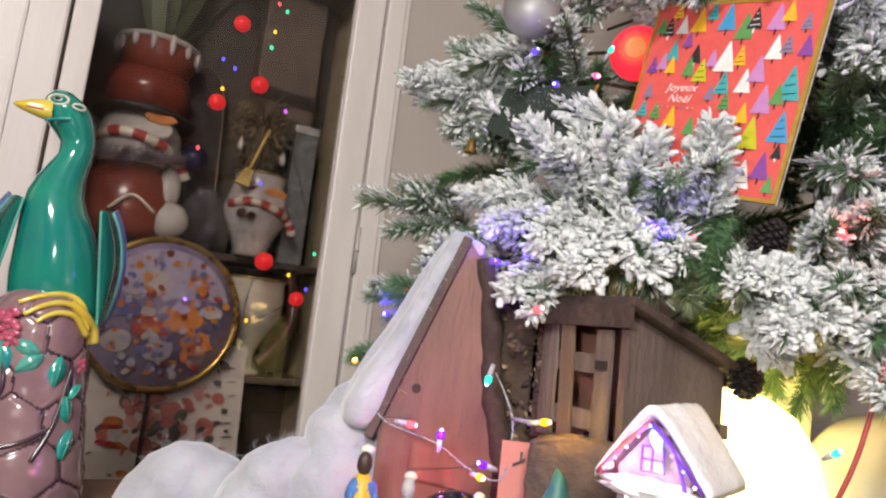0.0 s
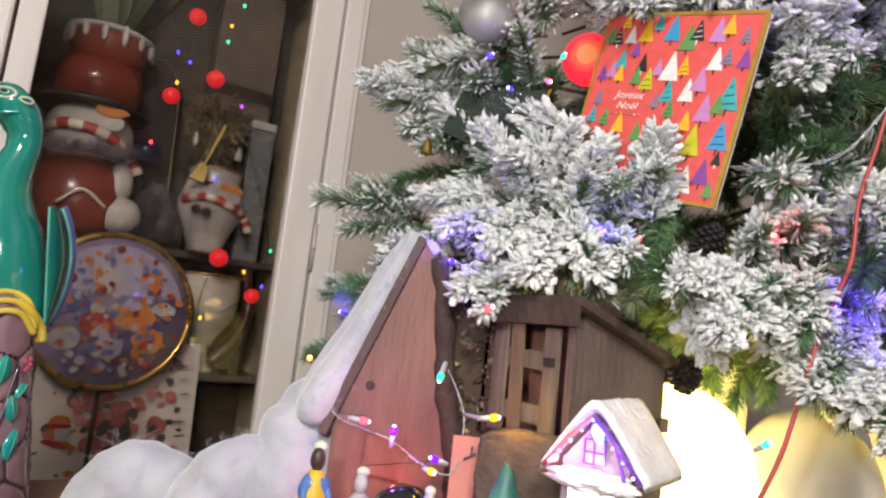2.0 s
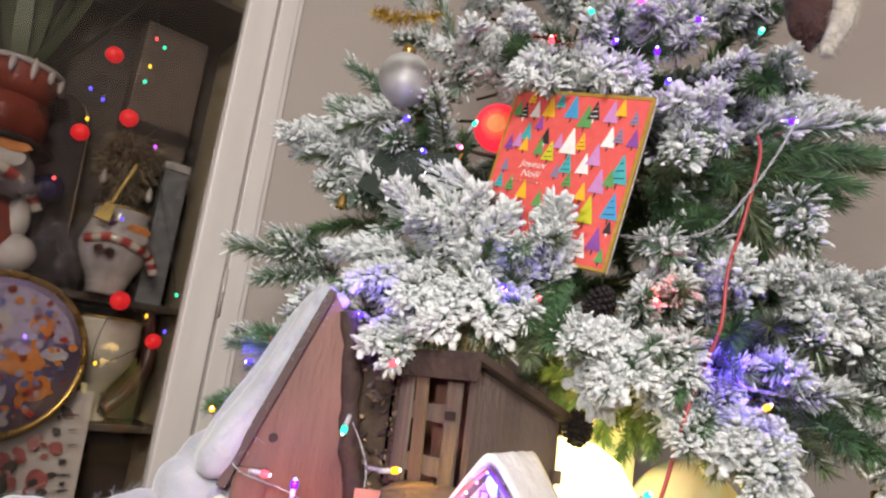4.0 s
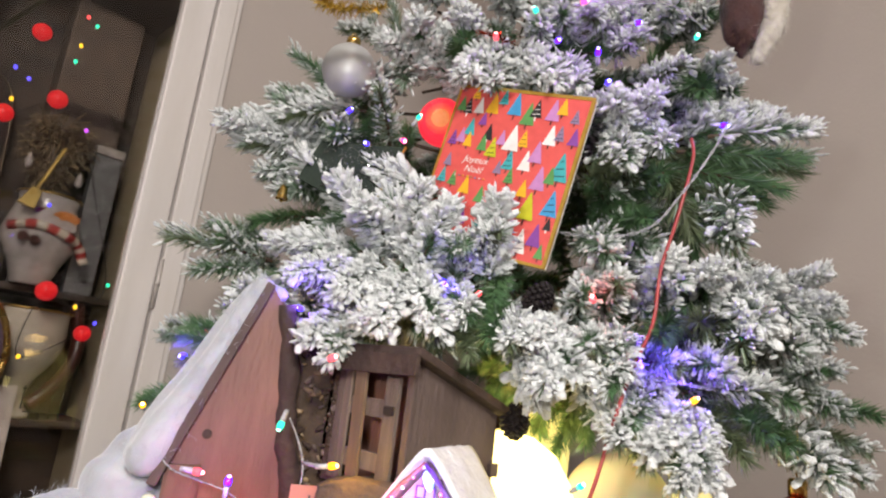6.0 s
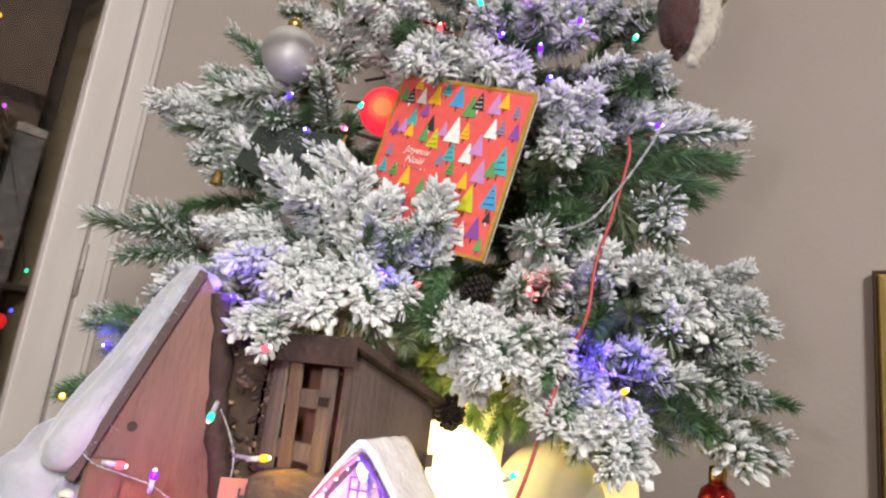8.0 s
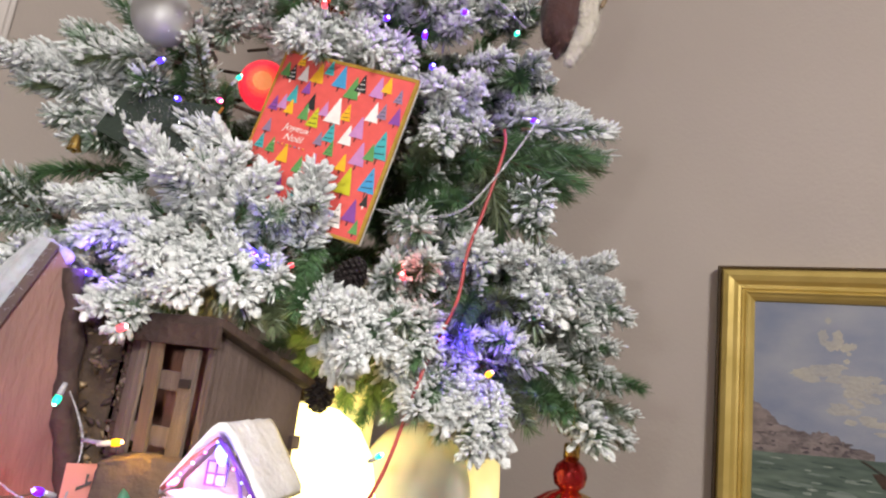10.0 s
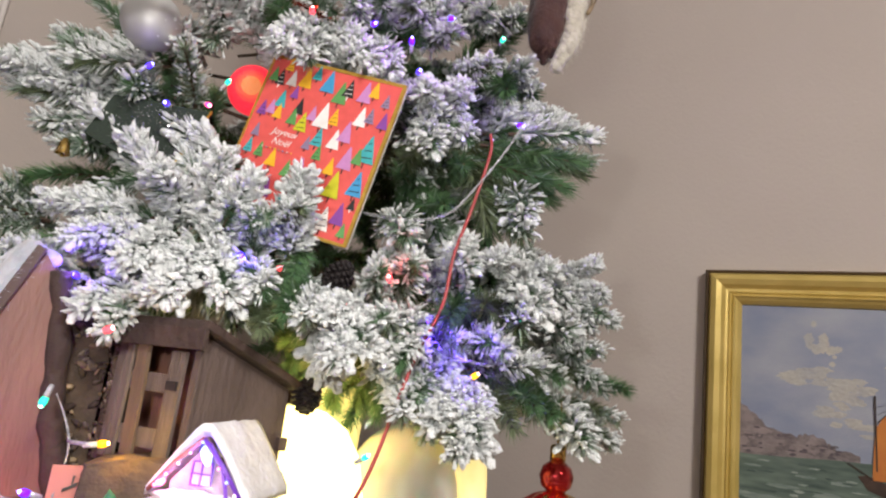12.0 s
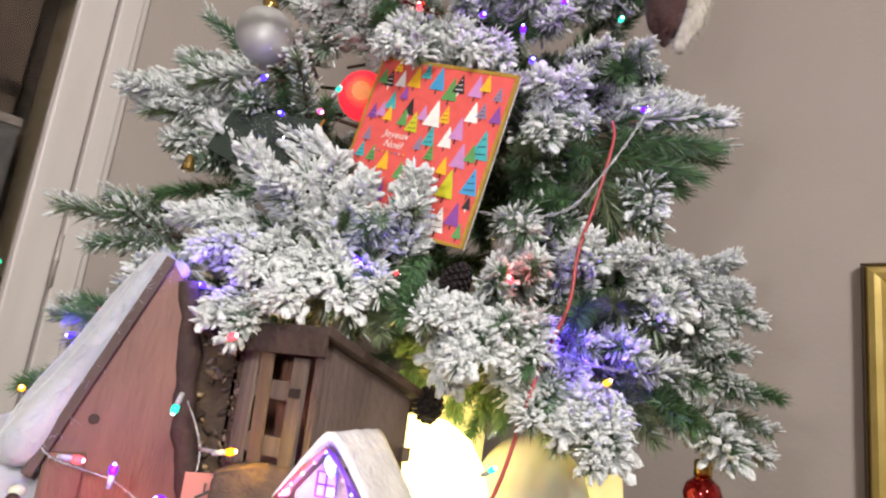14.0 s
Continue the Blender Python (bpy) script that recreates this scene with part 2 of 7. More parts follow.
# ---- sideboard under the display ----
TABLE = 0.955
side = thing("sideboard", pose(0.35, 0.42, 0), "brown wooden sideboard under the Christmas display", "sideboard")
part("top", box(-0.62, 0.62, -0.30, 0.38, TABLE - 0.03, TABLE, 0.006), WOOD_TABLE, side)
part("body", box(-0.58, 0.58, -0.26, 0.35, 0.10, TABLE - 0.03, 0.004), WOOD_TABLE, side)
for dx in (-0.29, 0.29):
    d = part("door", box(dx - 0.28, dx + 0.28, -0.278, -0.262, 0.14, TABLE - 0.06, 0.004), WOOD_TABLE, side)
    part("knob", lathe([(0, 0.0), (0.012, 0.002), (0.014, 0.010), (0, 0.016)], 16), STEEL, d).matrix_basis = pose(dx - math.copysign(0.24, dx), -0.278, 0.55, 90)
for px in (-0.55, 0.55):
    for py in (-0.23, 0.32):
        part("foot", box(px - 0.025, px + 0.025, py - 0.025, py + 0.025, 0, 0.10, 0.004), WOOD_TABLE, side)

# ---- the flocked Christmas tree ----
TREE = Vector((0.62, 0.50, TABLE))
rng = random.Random(5)


def needle(verts, faces, p, d, length, width):
    """A slim three-sided needle from p along d, drooping at its point."""
    a = d.orthogonal().normalized()
    b = d.cross(a)
    n = len(verts)
    for k in range(3):
        w = 2 * math.pi * k / 3
        verts.append(p + 1.2 * width * (math.cos(w) * a + math.sin(w) * b))
    verts.append(p + d * length + Vector((0, 0, -0.002)))
    faces += [(n, n + 1, n + 3), (n + 1, n + 2, n + 3), (n + 2, n, n + 3)]


def clot(verts, faces, p, d, length, width, r):
    """A clot of snow on a needle: a stretched, uneven, blunt lump."""
    a = d.orthogonal().normalized()
    b = d.cross(a)
    n = len(verts)
    verts.append(p)
    for share, girth in ((0.30, 0.90), (0.78, 0.85)):
        for k in range(5):
            w = 2 * math.pi * k / 5 + share
            verts.append(p + d * length * share + width * girth * r.uniform(0.65, 1.35) * (math.cos(w) * a + math.sin(w) * b))
    verts.append(p + d * length)
    for k in range(5):
        j = (k + 1) % 5
        faces += [(n, n + 1 + j, n + 1 + k), (n + 1 + k, n + 1 + j, n + 6 + j, n + 6 + k), (n + 6 + k, n + 6 + j, n + 11)]


def finger(verts, faces, p, d, length, width, r):
    """Needles matted together by snow: a lumpy, ridged finger with a ragged blunt end, flatter than it is wide."""
    a = Vector((-d.y, d.x, 0.0))
    a = a.normalized() if a.length > 0.05 else d.orthogonal().normalized()
    roll = r.uniform(-0.9, 0.9)
    a = a * math.cos(roll) + d.cross(a) * math.sin(roll)
    b = d.cross(a)
    n, sides = len(verts), 6
    verts.append(p)
    stations = ((0.16, 0.65), (0.42, 1.0), (0.70, 1.05), (0.92, 0.62))
    thin = r.uniform(0.30, 0.60)
    bow = Vector((r.uniform(-1, 1), r.uniform(-1, 1), r.uniform(-1.2, 0.4))) * 0.0028
    for share, girth in stations:
        for k in range(sides):
            w = 2 * math.pi * (k + r.uniform(-0.25, 0.25)) / sides
            out = width * girth * (r.uniform(0.62, 1.40) if k % 2 else r.uniform(0.85, 1.30))
            verts.append(p + d * length * (share + r.uniform(-0.10, 0.10)) + bow * share * share + out * (math.cos(w) * a + thin * math.sin(w) * b))
    verts.append(p + d * length * r.uniform(0.92, 1.0) + bow)
    for k in range(sides):
        j = (k + 1) % sides
        faces.append((n, n + 1 + j, n + 1 + k))
        for q in range(3):
            i = n + 1 + q * sides
            faces.append((i + k, i + j, i + sides + j, i + sides + k))
        i = n + 1 + 3 * sides
        faces.append((i + k, i + j, n + 1 + 4 * sides))


def sprig(seed, snow, count=400, length=0.10):
    """Meshes of one sprig along +x, up is +z: wire with needles, and the snow on it (0 none to 3 heavy)."""
    r = random.Random(seed)
    verts, faces, tone = [], [], []
    white, wfaces = [], []
    # bare stretches, where the snow has come off
    bare = [(r.uniform(0.0, 1.0), r.uniform(0, 2 * math.pi)) for _ in range((0, 3, 3, 2)[snow])]
    for i in range(count):
        s = (i + r.random()) / count
        turn = r.uniform(0, 2 * math.pi)
        lean = radians(r.uniform(30, 62) * (1 - 0.45 * s ** 3))
        d = Vector((math.cos(lean), math.sin(lean) * math.cos(turn), math.sin(lean) * math.sin(turn)))
        p = Vector((0.06 * length + 0.92 * s * length, 0, 0.004 * math.sin(s * 3)))
        long = r.uniform(0.020, 0.031) * (1.0 - 0.25 * s)
        worn = any(abs(s - q) < 0.13 and abs((turn - w + math.pi) % (2 * math.pi) - math.pi) < 0.8 for q, w in bare)
        needle(verts, faces, p, d, long, r.uniform(0.00055, 0.0009))
        tone += [2 if not worn and r.random() < (0.06, 0.58, 0.68, 0.76)[snow] else 0] * 3
        chance = (0, 0.40, 0.58, 0.72)[snow] * (0.45 + 0.55 * max(0.0, d.z + 0.35 * (snow - 1)) if snow < 3 else 0.55 + 0.45 * (d.z > -0.45))
        if not worn and r.random() < chance:
            start = r.uniform(0.15, 0.5) if snow > 1 else r.uniform(0.5, 0.72)
            way = (d + 0.18 * Vector((r.uniform(-1, 1), r.uniform(-1, 1), r.uniform(-1, 1)))).normalized()
            clot(white, wfaces, p + d * long * start, way, long * (1.05 - start) * r.uniform(0.8, 1.15),
                 (r.uniform(0.0007, 0.0011) if r.random() < 0.6 else r.uniform(0.0011, 0.0017)) * (0.8, 0.95, 1.2, 1.45)[snow], r)
        if not worn and d.z > (1, 0.1, -0.45, -0.85)[snow] and r.random() < (0, 0.16, 0.36, 0.70)[snow]:
            start = r.uniform(0.30, 0.55)
            way = (d + Vector((0.25, 0, 0.10)) + 0.25 * Vector((r.uniform(-1, 1), r.uniform(-1, 1), r.uniform(-1, 1)))).normalized()
            finger(white, wfaces, p + d * long * start, way, r.uniform(0.008, 0.018), r.uniform(0.0013, 0.0031) * (1, 0.72, 0.95, 1.15)[snow], r)
    # broad mats on the upper side
    for i in range((0, 2, 9, 20)[snow]):
        turn, s = r.uniform(-0.7, math.pi + 0.7), r.uniform(0.12, 1.0)
        away = r.uniform(0.007, 0.016) * (1.1 - 0.4 * s)
        d = Vector((1.0, 0.9 * math.cos(turn) + r.uniform(-.3, .3), 0.8 * math.sin(turn) + r.uniform(-.3, .3))).normalized()
        p = Vector((0.06 * length + 0.95 * s * length, away * math.cos(turn), away * math.sin(turn)))
        finger(white, wfaces, p, d, r.uniform(0.010, 0.017), r.uniform(0.0030, 0.0056) * (1, 0.6, 0.8, 1.0)[snow], r)
    green = bpy.data.meshes.new("branch")
    wire = tube([(0, 0, 0), (0.5 * length, 0, 0.003), (length, 0, 0)], [0.0022, 0.0018, 0.001], 6)
    base = len(verts)
    wire.verts.index_update()
    verts += [v.co.copy() for v in wire.verts]
    wire_faces = [tuple(base + v.index for v in f.verts) for f in wire.faces]
    green.from_pydata(verts, [], faces + wire_faces)
    green.materials.append(OLIVE if seed % 5 == 0 else GREEN)
    green.materials.append(BARK)
    green.materials.append(FROST)
    green.polygons.foreach_set("material_index", tone + [1] * len(wire_faces))
    if not white:
        return green, None
    cover = bpy.data.meshes.new("snow")
    cover.from_pydata(white, [], wfaces)
    cover.materials.append(FLOCK)
    cover.polygons.foreach_set("use_smooth", [i % 3 > 0 for i in range(len(wfaces))])
    return green, cover


tree = thing("christmas_tree", Matrix.Translation(TREE), "snow-flocked artificial Christmas tree in the room's corner", "tree")
part("trunk", tube([(0, 0, 0.02), (0.004, 0, 0.5), (0, 0, 1.42)], [0.016, 0.014, 0.006], 10), BARK, tree, "dark metal trunk pole")
foot = tube([(0, 0, 0.0), (0, 0, 0.09)], 0.021, 12)
for k in range(4):
    join(foot, box(0.01, 0.20, -0.010, 0.010, 0.0, 0.016, 0.002), pose(0, 0, 0, 0, 0, 45 + 90 * k))
part("tree_stand", foot, BARK, tree, "dark metal cross foot")
KINDS = [[sprig(10 * snow + v, snow) for v in range(4)] for snow in range(4)]


def place_sprig(tip, heading, pitch, kind, size, pick):
    """A sprig whose point stands at tip, looking along its heading and pitch."""
    green, cover = KINDS[kind][pick % 4]
    turn = Euler((radians(rng.uniform(-25, 25)), radians(-pitch), radians(heading)), "XYZ").to_matrix().to_4x4()
    m = Matrix.Translation(Vector(tip) - TREE) @ turn @ Matrix.Diagonal((size, 0.55 + 0.45 * size, 0.55 + 0.45 * size, 1)) @ Matrix.Translation((-0.112, 0, 0))
    ob = new("branch", green)
    ob.parent = tree
    ob.matrix_basis = m
    if cover:
        white = tagged(new("snow", cover), kind="stuff")
        white.parent = ob
    return ob


SPRIGS = []
SPRIGS += [
    (0.245, 0.642, 1.268, -179, -1, 1, 1.16),
    (0.279, 0.646, 1.239, 179, -13, 1, 0.8),
    (0.286, 0.646, 1.291, 178, 0, 1, 0.78),
    (0.317, 0.535, 1.36, 136, 41, 3, 0.89),
    (0.309, 0.455, 1.323, 160, 45, 3, 0.71),
    (0.291, 0.514, 1.261, 138, -1, 3, 0.8),
    (0.284, 0.464, 1.227, 169, -16, 3, 0.7),
    (0.311, 0.419, 1.293, -165, 23, 3, 0.7),
    (0.333, 0.367, 1.31, -133, 50, 3, 0.7),
    (0.344, 0.341, 1.294, -112, 45, 3, 0.7),
    (0.345, 0.318, 1.256, -121, -7, 3, 0.7),
    (0.365, 0.314, 1.304, -140, 58, 3, 0.7),
    (0.362, 0.299, 1.272, -114, 6, 2, 0.7),
]
SPRIGS += [
    (0.293, 0.403, 1.209, -158, -30, 3, 0.73),
    (0.303, 0.357, 1.186, -141, -41, 3, 0.82),
    (0.323, 0.321, 1.193, -118, -28, 3, 0.92),
    (0.279, 0.417, 1.172, -172, -33, 3, 0.7),
    (0.284, 0.39, 1.157, -147, -35, 2, 0.7),
    (0.298, 0.377, 1.188, -174, -23, 3, 0.7),
    (0.339, 0.304, 1.2, -123, -18, 2, 0.84),
    (0.334, 0.296, 1.172, -129, -24, 0, 0.85),
    (0.446, 0.381, 1.177, -152, -59, 0, 0.7),
    (0.285, 0.646, 1.411, 175, -8, 2, 1.24),
    (0.315, 0.647, 1.4, 173, -7, 2, 0.9),
    (0.344, 0.646, 1.358, 170, -27, 2, 0.79),
    (0.33, 0.647, 1.462, 171, -9, 1, 0.86),
]
SPRIGS += [
    (0.346, 0.646, 1.524, 170, 24, 1, 0.8),
    (0.377, 0.642, 1.519, 168, 46, 0, 0.7),
    (0.335, 0.447, 1.419, -144, 22, 1, 0.72),
    (0.319, 0.482, 1.375, -136, -13, 1, 1.36),
    (0.348, 0.475, 1.481, -177, -3, 3, 0.7),
    (0.358, 0.441, 1.5, -156, 4, 3, 0.7),
    (0.403, 0.637, 1.578, 163, -7, 2, 0.7),
    (0.372, 0.394, 1.497, -157, -10, 3, 0.7),
    (0.363, 0.366, 1.416, -164, -41, 3, 0.97),
    (0.41, 0.298, 1.415, -110, -35, 3, 0.99),
    (0.378, 0.339, 1.405, -136, -38, 2, 0.85),
    (0.371, 0.373, 1.461, -128, -19, 0, 0.9),
    (0.408, 0.327, 1.483, -148, -12, 2, 0.73),
]
SPRIGS += [
    (0.425, 0.317, 1.5, -155, -7, 2, 0.72),
    (0.442, 0.297, 1.497, -159, -19, 2, 0.92),
    (0.484, 0.275, 1.519, -148, -4, 2, 0.78),
    (0.536, 0.255, 1.542, -140, -15, 2, 0.91),
    (0.602, 0.249, 1.571, -137, -22, 2, 1.42),
    (0.487, 0.263, 1.487, -129, -17, 2, 0.74),
    (0.426, 0.285, 1.414, -129, -36, 2, 0.96),
    (0.707, 0.278, 1.641, -83, 49, 1, 0.7),
    (0.396, 0.381, 1.562, -151, -2, 3, 0.7),
    (0.37, 0.466, 1.568, -153, -9, 3, 0.76),
    (0.456, 0.312, 1.578, -144, -3, 2, 0.7),
    (0.537, 0.271, 1.6, -143, -16, 2, 0.99),
    (0.405, 0.636, 1.66, 164, 54, 2, 0.7),
]
SPRIGS += [
    (0.447, 0.265, 1.408, -160, -1, 3, 0.72),
    (0.483, 0.247, 1.425, -139, 6, 3, 0.7),
    (0.445, 0.248, 1.343, -141, -38, 2, 0.88),
    (0.481, 0.233, 1.368, -136, -30, 2, 0.79),
    (0.533, 0.24, 1.475, -115, -4, 2, 0.7),
    (0.597, 0.233, 1.504, -140, -16, 2, 1.43),
    (0.547, 0.229, 1.45, -147, -29, 0, 1.9),
    (0.618, 0.226, 1.481, -134, -23, 2, 1.34),
    (0.666, 0.228, 1.477, -116, -12, 2, 0.89),
    (0.706, 0.212, 1.484, -90, -12, 3, 0.77),
    (0.701, 0.177, 1.461, -96, -8, 1, 0.7),
    (0.707, 0.223, 1.426, -88, -27, 0, 0.86),
    (0.702, 0.182, 1.412, -92, -16, 0, 1.14),
]
SPRIGS += [
    (0.619, 0.195, 1.357, -128, -28, 0, 1.57),
    (0.701, 0.177, 1.429, -95, -11, 1, 0.79),
    (0.532, 0.194, 1.3, -151, -30, 1, 1.9),
    (0.536, 0.19, 1.291, -140, -25, 1, 1.82),
    (0.464, 0.215, 1.273, -142, 35, 3, 0.7),
    (0.465, 0.206, 1.248, -130, -17, 2, 0.7),
    (0.397, 0.252, 1.235, -145, 19, 2, 0.7),
    (0.42, 0.233, 1.244, -138, 9, 2, 0.7),
    (0.504, 0.196, 1.27, -145, 15, 3, 0.78),
    (0.582, 0.178, 1.277, -115, 17, 3, 0.7),
    (0.533, 0.175, 1.23, -150, -15, 3, 1.31),
    (0.699, 0.166, 1.308, -98, 20, 3, 0.7),
    (0.693, 0.141, 1.241, -101, -20, 2, 0.7),
]
SPRIGS += [
    (0.697, 0.156, 1.273, -99, -2, 3, 0.7),
    (0.435, 0.211, 1.201, -160, -16, 0, 1.38),
    (0.469, 0.198, 1.223, -161, -1, 0, 1.53),
    (0.362, 0.271, 1.193, -167, -4, 3, 0.7),
    (0.366, 0.256, 1.156, -151, -30, 3, 0.7),
    (0.384, 0.242, 1.17, -121, -26, 3, 0.7),
    (0.353, 0.278, 1.183, -145, -18, 2, 0.7),
    (0.343, 0.29, 1.185, -148, -25, 0, 0.85),
    (0.39, 0.244, 1.194, -167, 1, 2, 0.7),
    (0.398, 0.228, 1.161, -164, -21, 2, 0.7),
    (0.452, 0.197, 1.184, -117, -5, 2, 0.7),
    (0.409, 0.222, 1.174, -145, -28, 2, 0.7),
    (0.605, 0.161, 1.222, -140, -2, 2, 1.36),
]
SPRIGS += [
    (0.696, 0.152, 1.209, -99, -7, 2, 0.7),
    (0.534, 0.162, 1.178, -96, 4, 2, 0.7),
    (0.571, 0.152, 1.169, -112, -15, 1, 0.76),
    (0.695, 0.147, 1.168, -101, -25, 2, 0.7),
    (0.686, 0.119, 1.173, -106, -4, 0, 0.7),
    (0.689, 0.129, 1.141, -103, -11, 1, 0.7),
    (0.691, 0.134, 1.116, -103, -24, 2, 0.7),
    (0.582, 0.135, 1.113, -149, -15, 2, 1.49),
    (0.443, 0.179, 1.111, -150, -31, 3, 0.77),
    (0.416, 0.202, 1.125, -166, -19, 3, 0.74),
    (0.426, 0.186, 1.103, -155, -28, 2, 0.8),
    (0.538, 0.151, 1.138, -144, -11, 0, 1.2),
    (0.511, 0.158, 1.145, -139, -11, 0, 1.01),
]
SPRIGS += [
    (0.483, 0.164, 1.124, -140, -21, 0, 1.05),
    (0.465, 0.359, 1.141, -164, -54, 0, 0.7),
    (0.456, 0.369, 1.174, 163, -1, 0, 0.7),
    (0.491, 0.322, 1.123, -169, -47, 0, 0.7),
    (0.498, 0.312, 1.148, -116, -40, 0, 0.7),
    (0.502, 0.305, 1.112, -150, -60, 0, 0.7),
    (0.483, 0.333, 1.117, -128, -53, 0, 0.7),
    (0.443, 0.385, 1.177, 152, -3, 0, 0.73),
    (0.461, 0.365, 1.16, 157, -2, 0, 0.7),
    (0.475, 0.346, 1.124, 163, -31, 0, 0.7),
    (0.486, 0.328, 1.103, 174, -48, 0, 0.7),
    (0.504, 0.302, 1.121, -117, -53, 0, 0.7),
    (0.396, 0.215, 1.126, -150, -21, 2, 0.73),
]
SPRIGS += [
    (0.408, 0.211, 1.138, -155, -19, 1, 0.76),
    (0.453, 0.375, 1.139, -170, -52, 0, 0.7),
    (0.423, 0.282, 1.396, -151, -11, 1, 0.99),
    (0.436, 0.254, 1.345, -139, -6, 0, 1.01),
    (0.474, 0.228, 1.345, -138, -11, 0, 1.13),
    (0.452, 0.23, 1.3, -136, -10, 0, 1.04),
    (0.416, 0.241, 1.26, -138, -20, 1, 1.14),
    (0.505, 0.178, 1.204, -155, -17, 1, 1.67),
    (0.486, 0.178, 1.185, -132, -8, 2, 0.76),
    (0.699, 0.167, 1.23, -100, -51, 2, 0.7),
    (0.645, 0.158, 1.208, -138, 9, 2, 0.85),
    (0.404, 0.312, 1.426, -132, -3, 2, 0.76),
    (0.334, 0.473, 1.431, -139, -21, 2, 1.56),
]
SPRIGS += [
    (0.305, 0.515, 1.314, -138, -18, 1, 1.79),
    (0.265, 0.645, 1.171, -177, 1, 1, 0.7),
    (0.272, 0.645, 1.181, -177, -1, 1, 0.7),
    (0.26, 0.644, 1.109, -176, -10, 0, 0.7),
    (0.273, 0.521, 1.187, -127, -10, 1, 1.56),
    (0.279, 0.521, 1.208, -129, -8, 2, 1.57),
    (0.282, 0.589, 1.18, -139, 0, 0, 0.87),
]

SPRIGS += [
    (0.64, 0.157, 1.431, -62, 4, 2, 0.9), (0.64, 0.164, 1.400, -66, -6, 0, 1.1), (0.64, 0.178, 1.373, -68, -12, 0, 1.2), (0.64, 0.195, 1.358, -72, -16, 0, 1.1),
    (0.64, 0.191, 1.454, -75, 10, 2, 0.9), (0.63, 0.215, 1.395, -80, -8, 0, 1.2), (0.62, 0.228, 1.462, -95, 10, 3, 0.9),
    (0.63, 0.228, 1.372, -80, -12, 0, 1.2), (0.63, 0.240, 1.522, -80, 25, 2, 0.8), (0.62, 0.236, 1.330, -75, -18, 1, 1.0),
]
SPRIGS += [(0.231, 0.530, 1.168, 176, 6, 0, 0.7), (0.236, 0.528, 1.148, 178, -8, 0, 0.7), (0.240, 0.535, 1.182, 172, 16, 0, 0.7), (0.211, 0.532, 1.113, -176, -4, 0, 0.7)]
SPRIGS += [
    (0.263, 0.600, 1.386, 172, -4, 3, 0.8), (0.282, 0.600, 1.369, 175, -12, 2, 0.9), (0.312, 0.600, 1.348, -178, -22, 2, 0.9), (0.337, 0.600, 1.333, -172, -30, 2, 0.9),
    (0.306, 0.600, 1.437, 168, 12, 1, 0.9), (0.345, 0.590, 1.383, -165, -10, 2, 0.9), (0.290, 0.600, 1.392, -170, 8, 3, 0.8), (0.366, 0.590, 1.414, -160, 5, 1, 1.0),
    (0.50, 0.292, 1.346, -130, -10, 1, 1.0), (0.50, 0.263, 1.358, -125, 5, 1, 1.0), (0.50, 0.305, 1.295, -140, -15, 1, 1.0), (0.50, 0.243, 1.291, -120, -10, 1, 1.0), (0.50, 0.272, 1.314, -135, 0, 1, 1.0),
]

for i, (x, y, z, heading, pitch, kind, size) in enumerate(SPRIGS):
    # snow is thinned by three blue bulbs so that their light stays deep blue
    if min((Vector((x, y, z)) - Vector(q)).length for q in ((0.452, 0.205, 1.188), (0.350, 0.345, 1.228), (0.243, 0.529, 1.155))) < 0.040:
        kind = min(kind, 1)
    place_sprig((x, y, z), heading, pitch, kind, size, i)
    # a less snowy sprig behind it, nearer the trunk
    inward = Vector((TREE.x - x, TREE.y - y, 0)).normalized() * rng.uniform(0.035, 0.06)
    place_sprig((x + inward.x, y + inward.y, z + rng.uniform(-0.02, 0.02)), heading + rng.uniform(-35, 35), pitch + rng.uniform(-25, 15), max(0, kind - rng.choice((0, 1, 1, 2))), max(size, 0.85) * 1.1, i + 1)
# inner and rear sprigs, tier by tier
for i in range(90):
    z = rng.uniform(1.10, 2.2) if i % 3 else rng.uniform(1.15, 1.55)
    reach = (0.37 - 0.25 * (z - 1.1)) * rng.uniform(0.45, 0.80)
    turn = rng.uniform(0, 360)
    front = abs((turn - 218 + 180) % 360 - 180) < 120
    reach *= 0.92 if front else 1.15
    if front and z < 1.2 and 195 < turn < 300:
        continue
    place_sprig((TREE.x + reach * math.cos(radians(turn)), TREE.y + reach * math.sin(radians(turn)), z), turn + rng.uniform(-25, 25), rng.uniform(-25, 15),
                rng.choice((0, 0, 1) if front else (0, 1, 2)), rng.uniform(0.9, 1.5), i)
# wire limbs from the trunk
for i in range(70):
    z, turn = 0.20 + 1.05 * i / 70, i * 137.5
    reach = (0.37 - 0.25 * (z - 0.15)) * 0.6
    c, s = math.cos(radians(turn)), math.sin(radians(turn))
    wire = bmesh.new()
    tube([(0, 0, z - 0.02), (0.5 * reach * c, 0.5 * reach * s, z + 0.012), (reach * c, reach * s, z)], [0.003, 0.0026, 0.002], 6, bm=wire)
    part("limb", wire, BARK, tree)

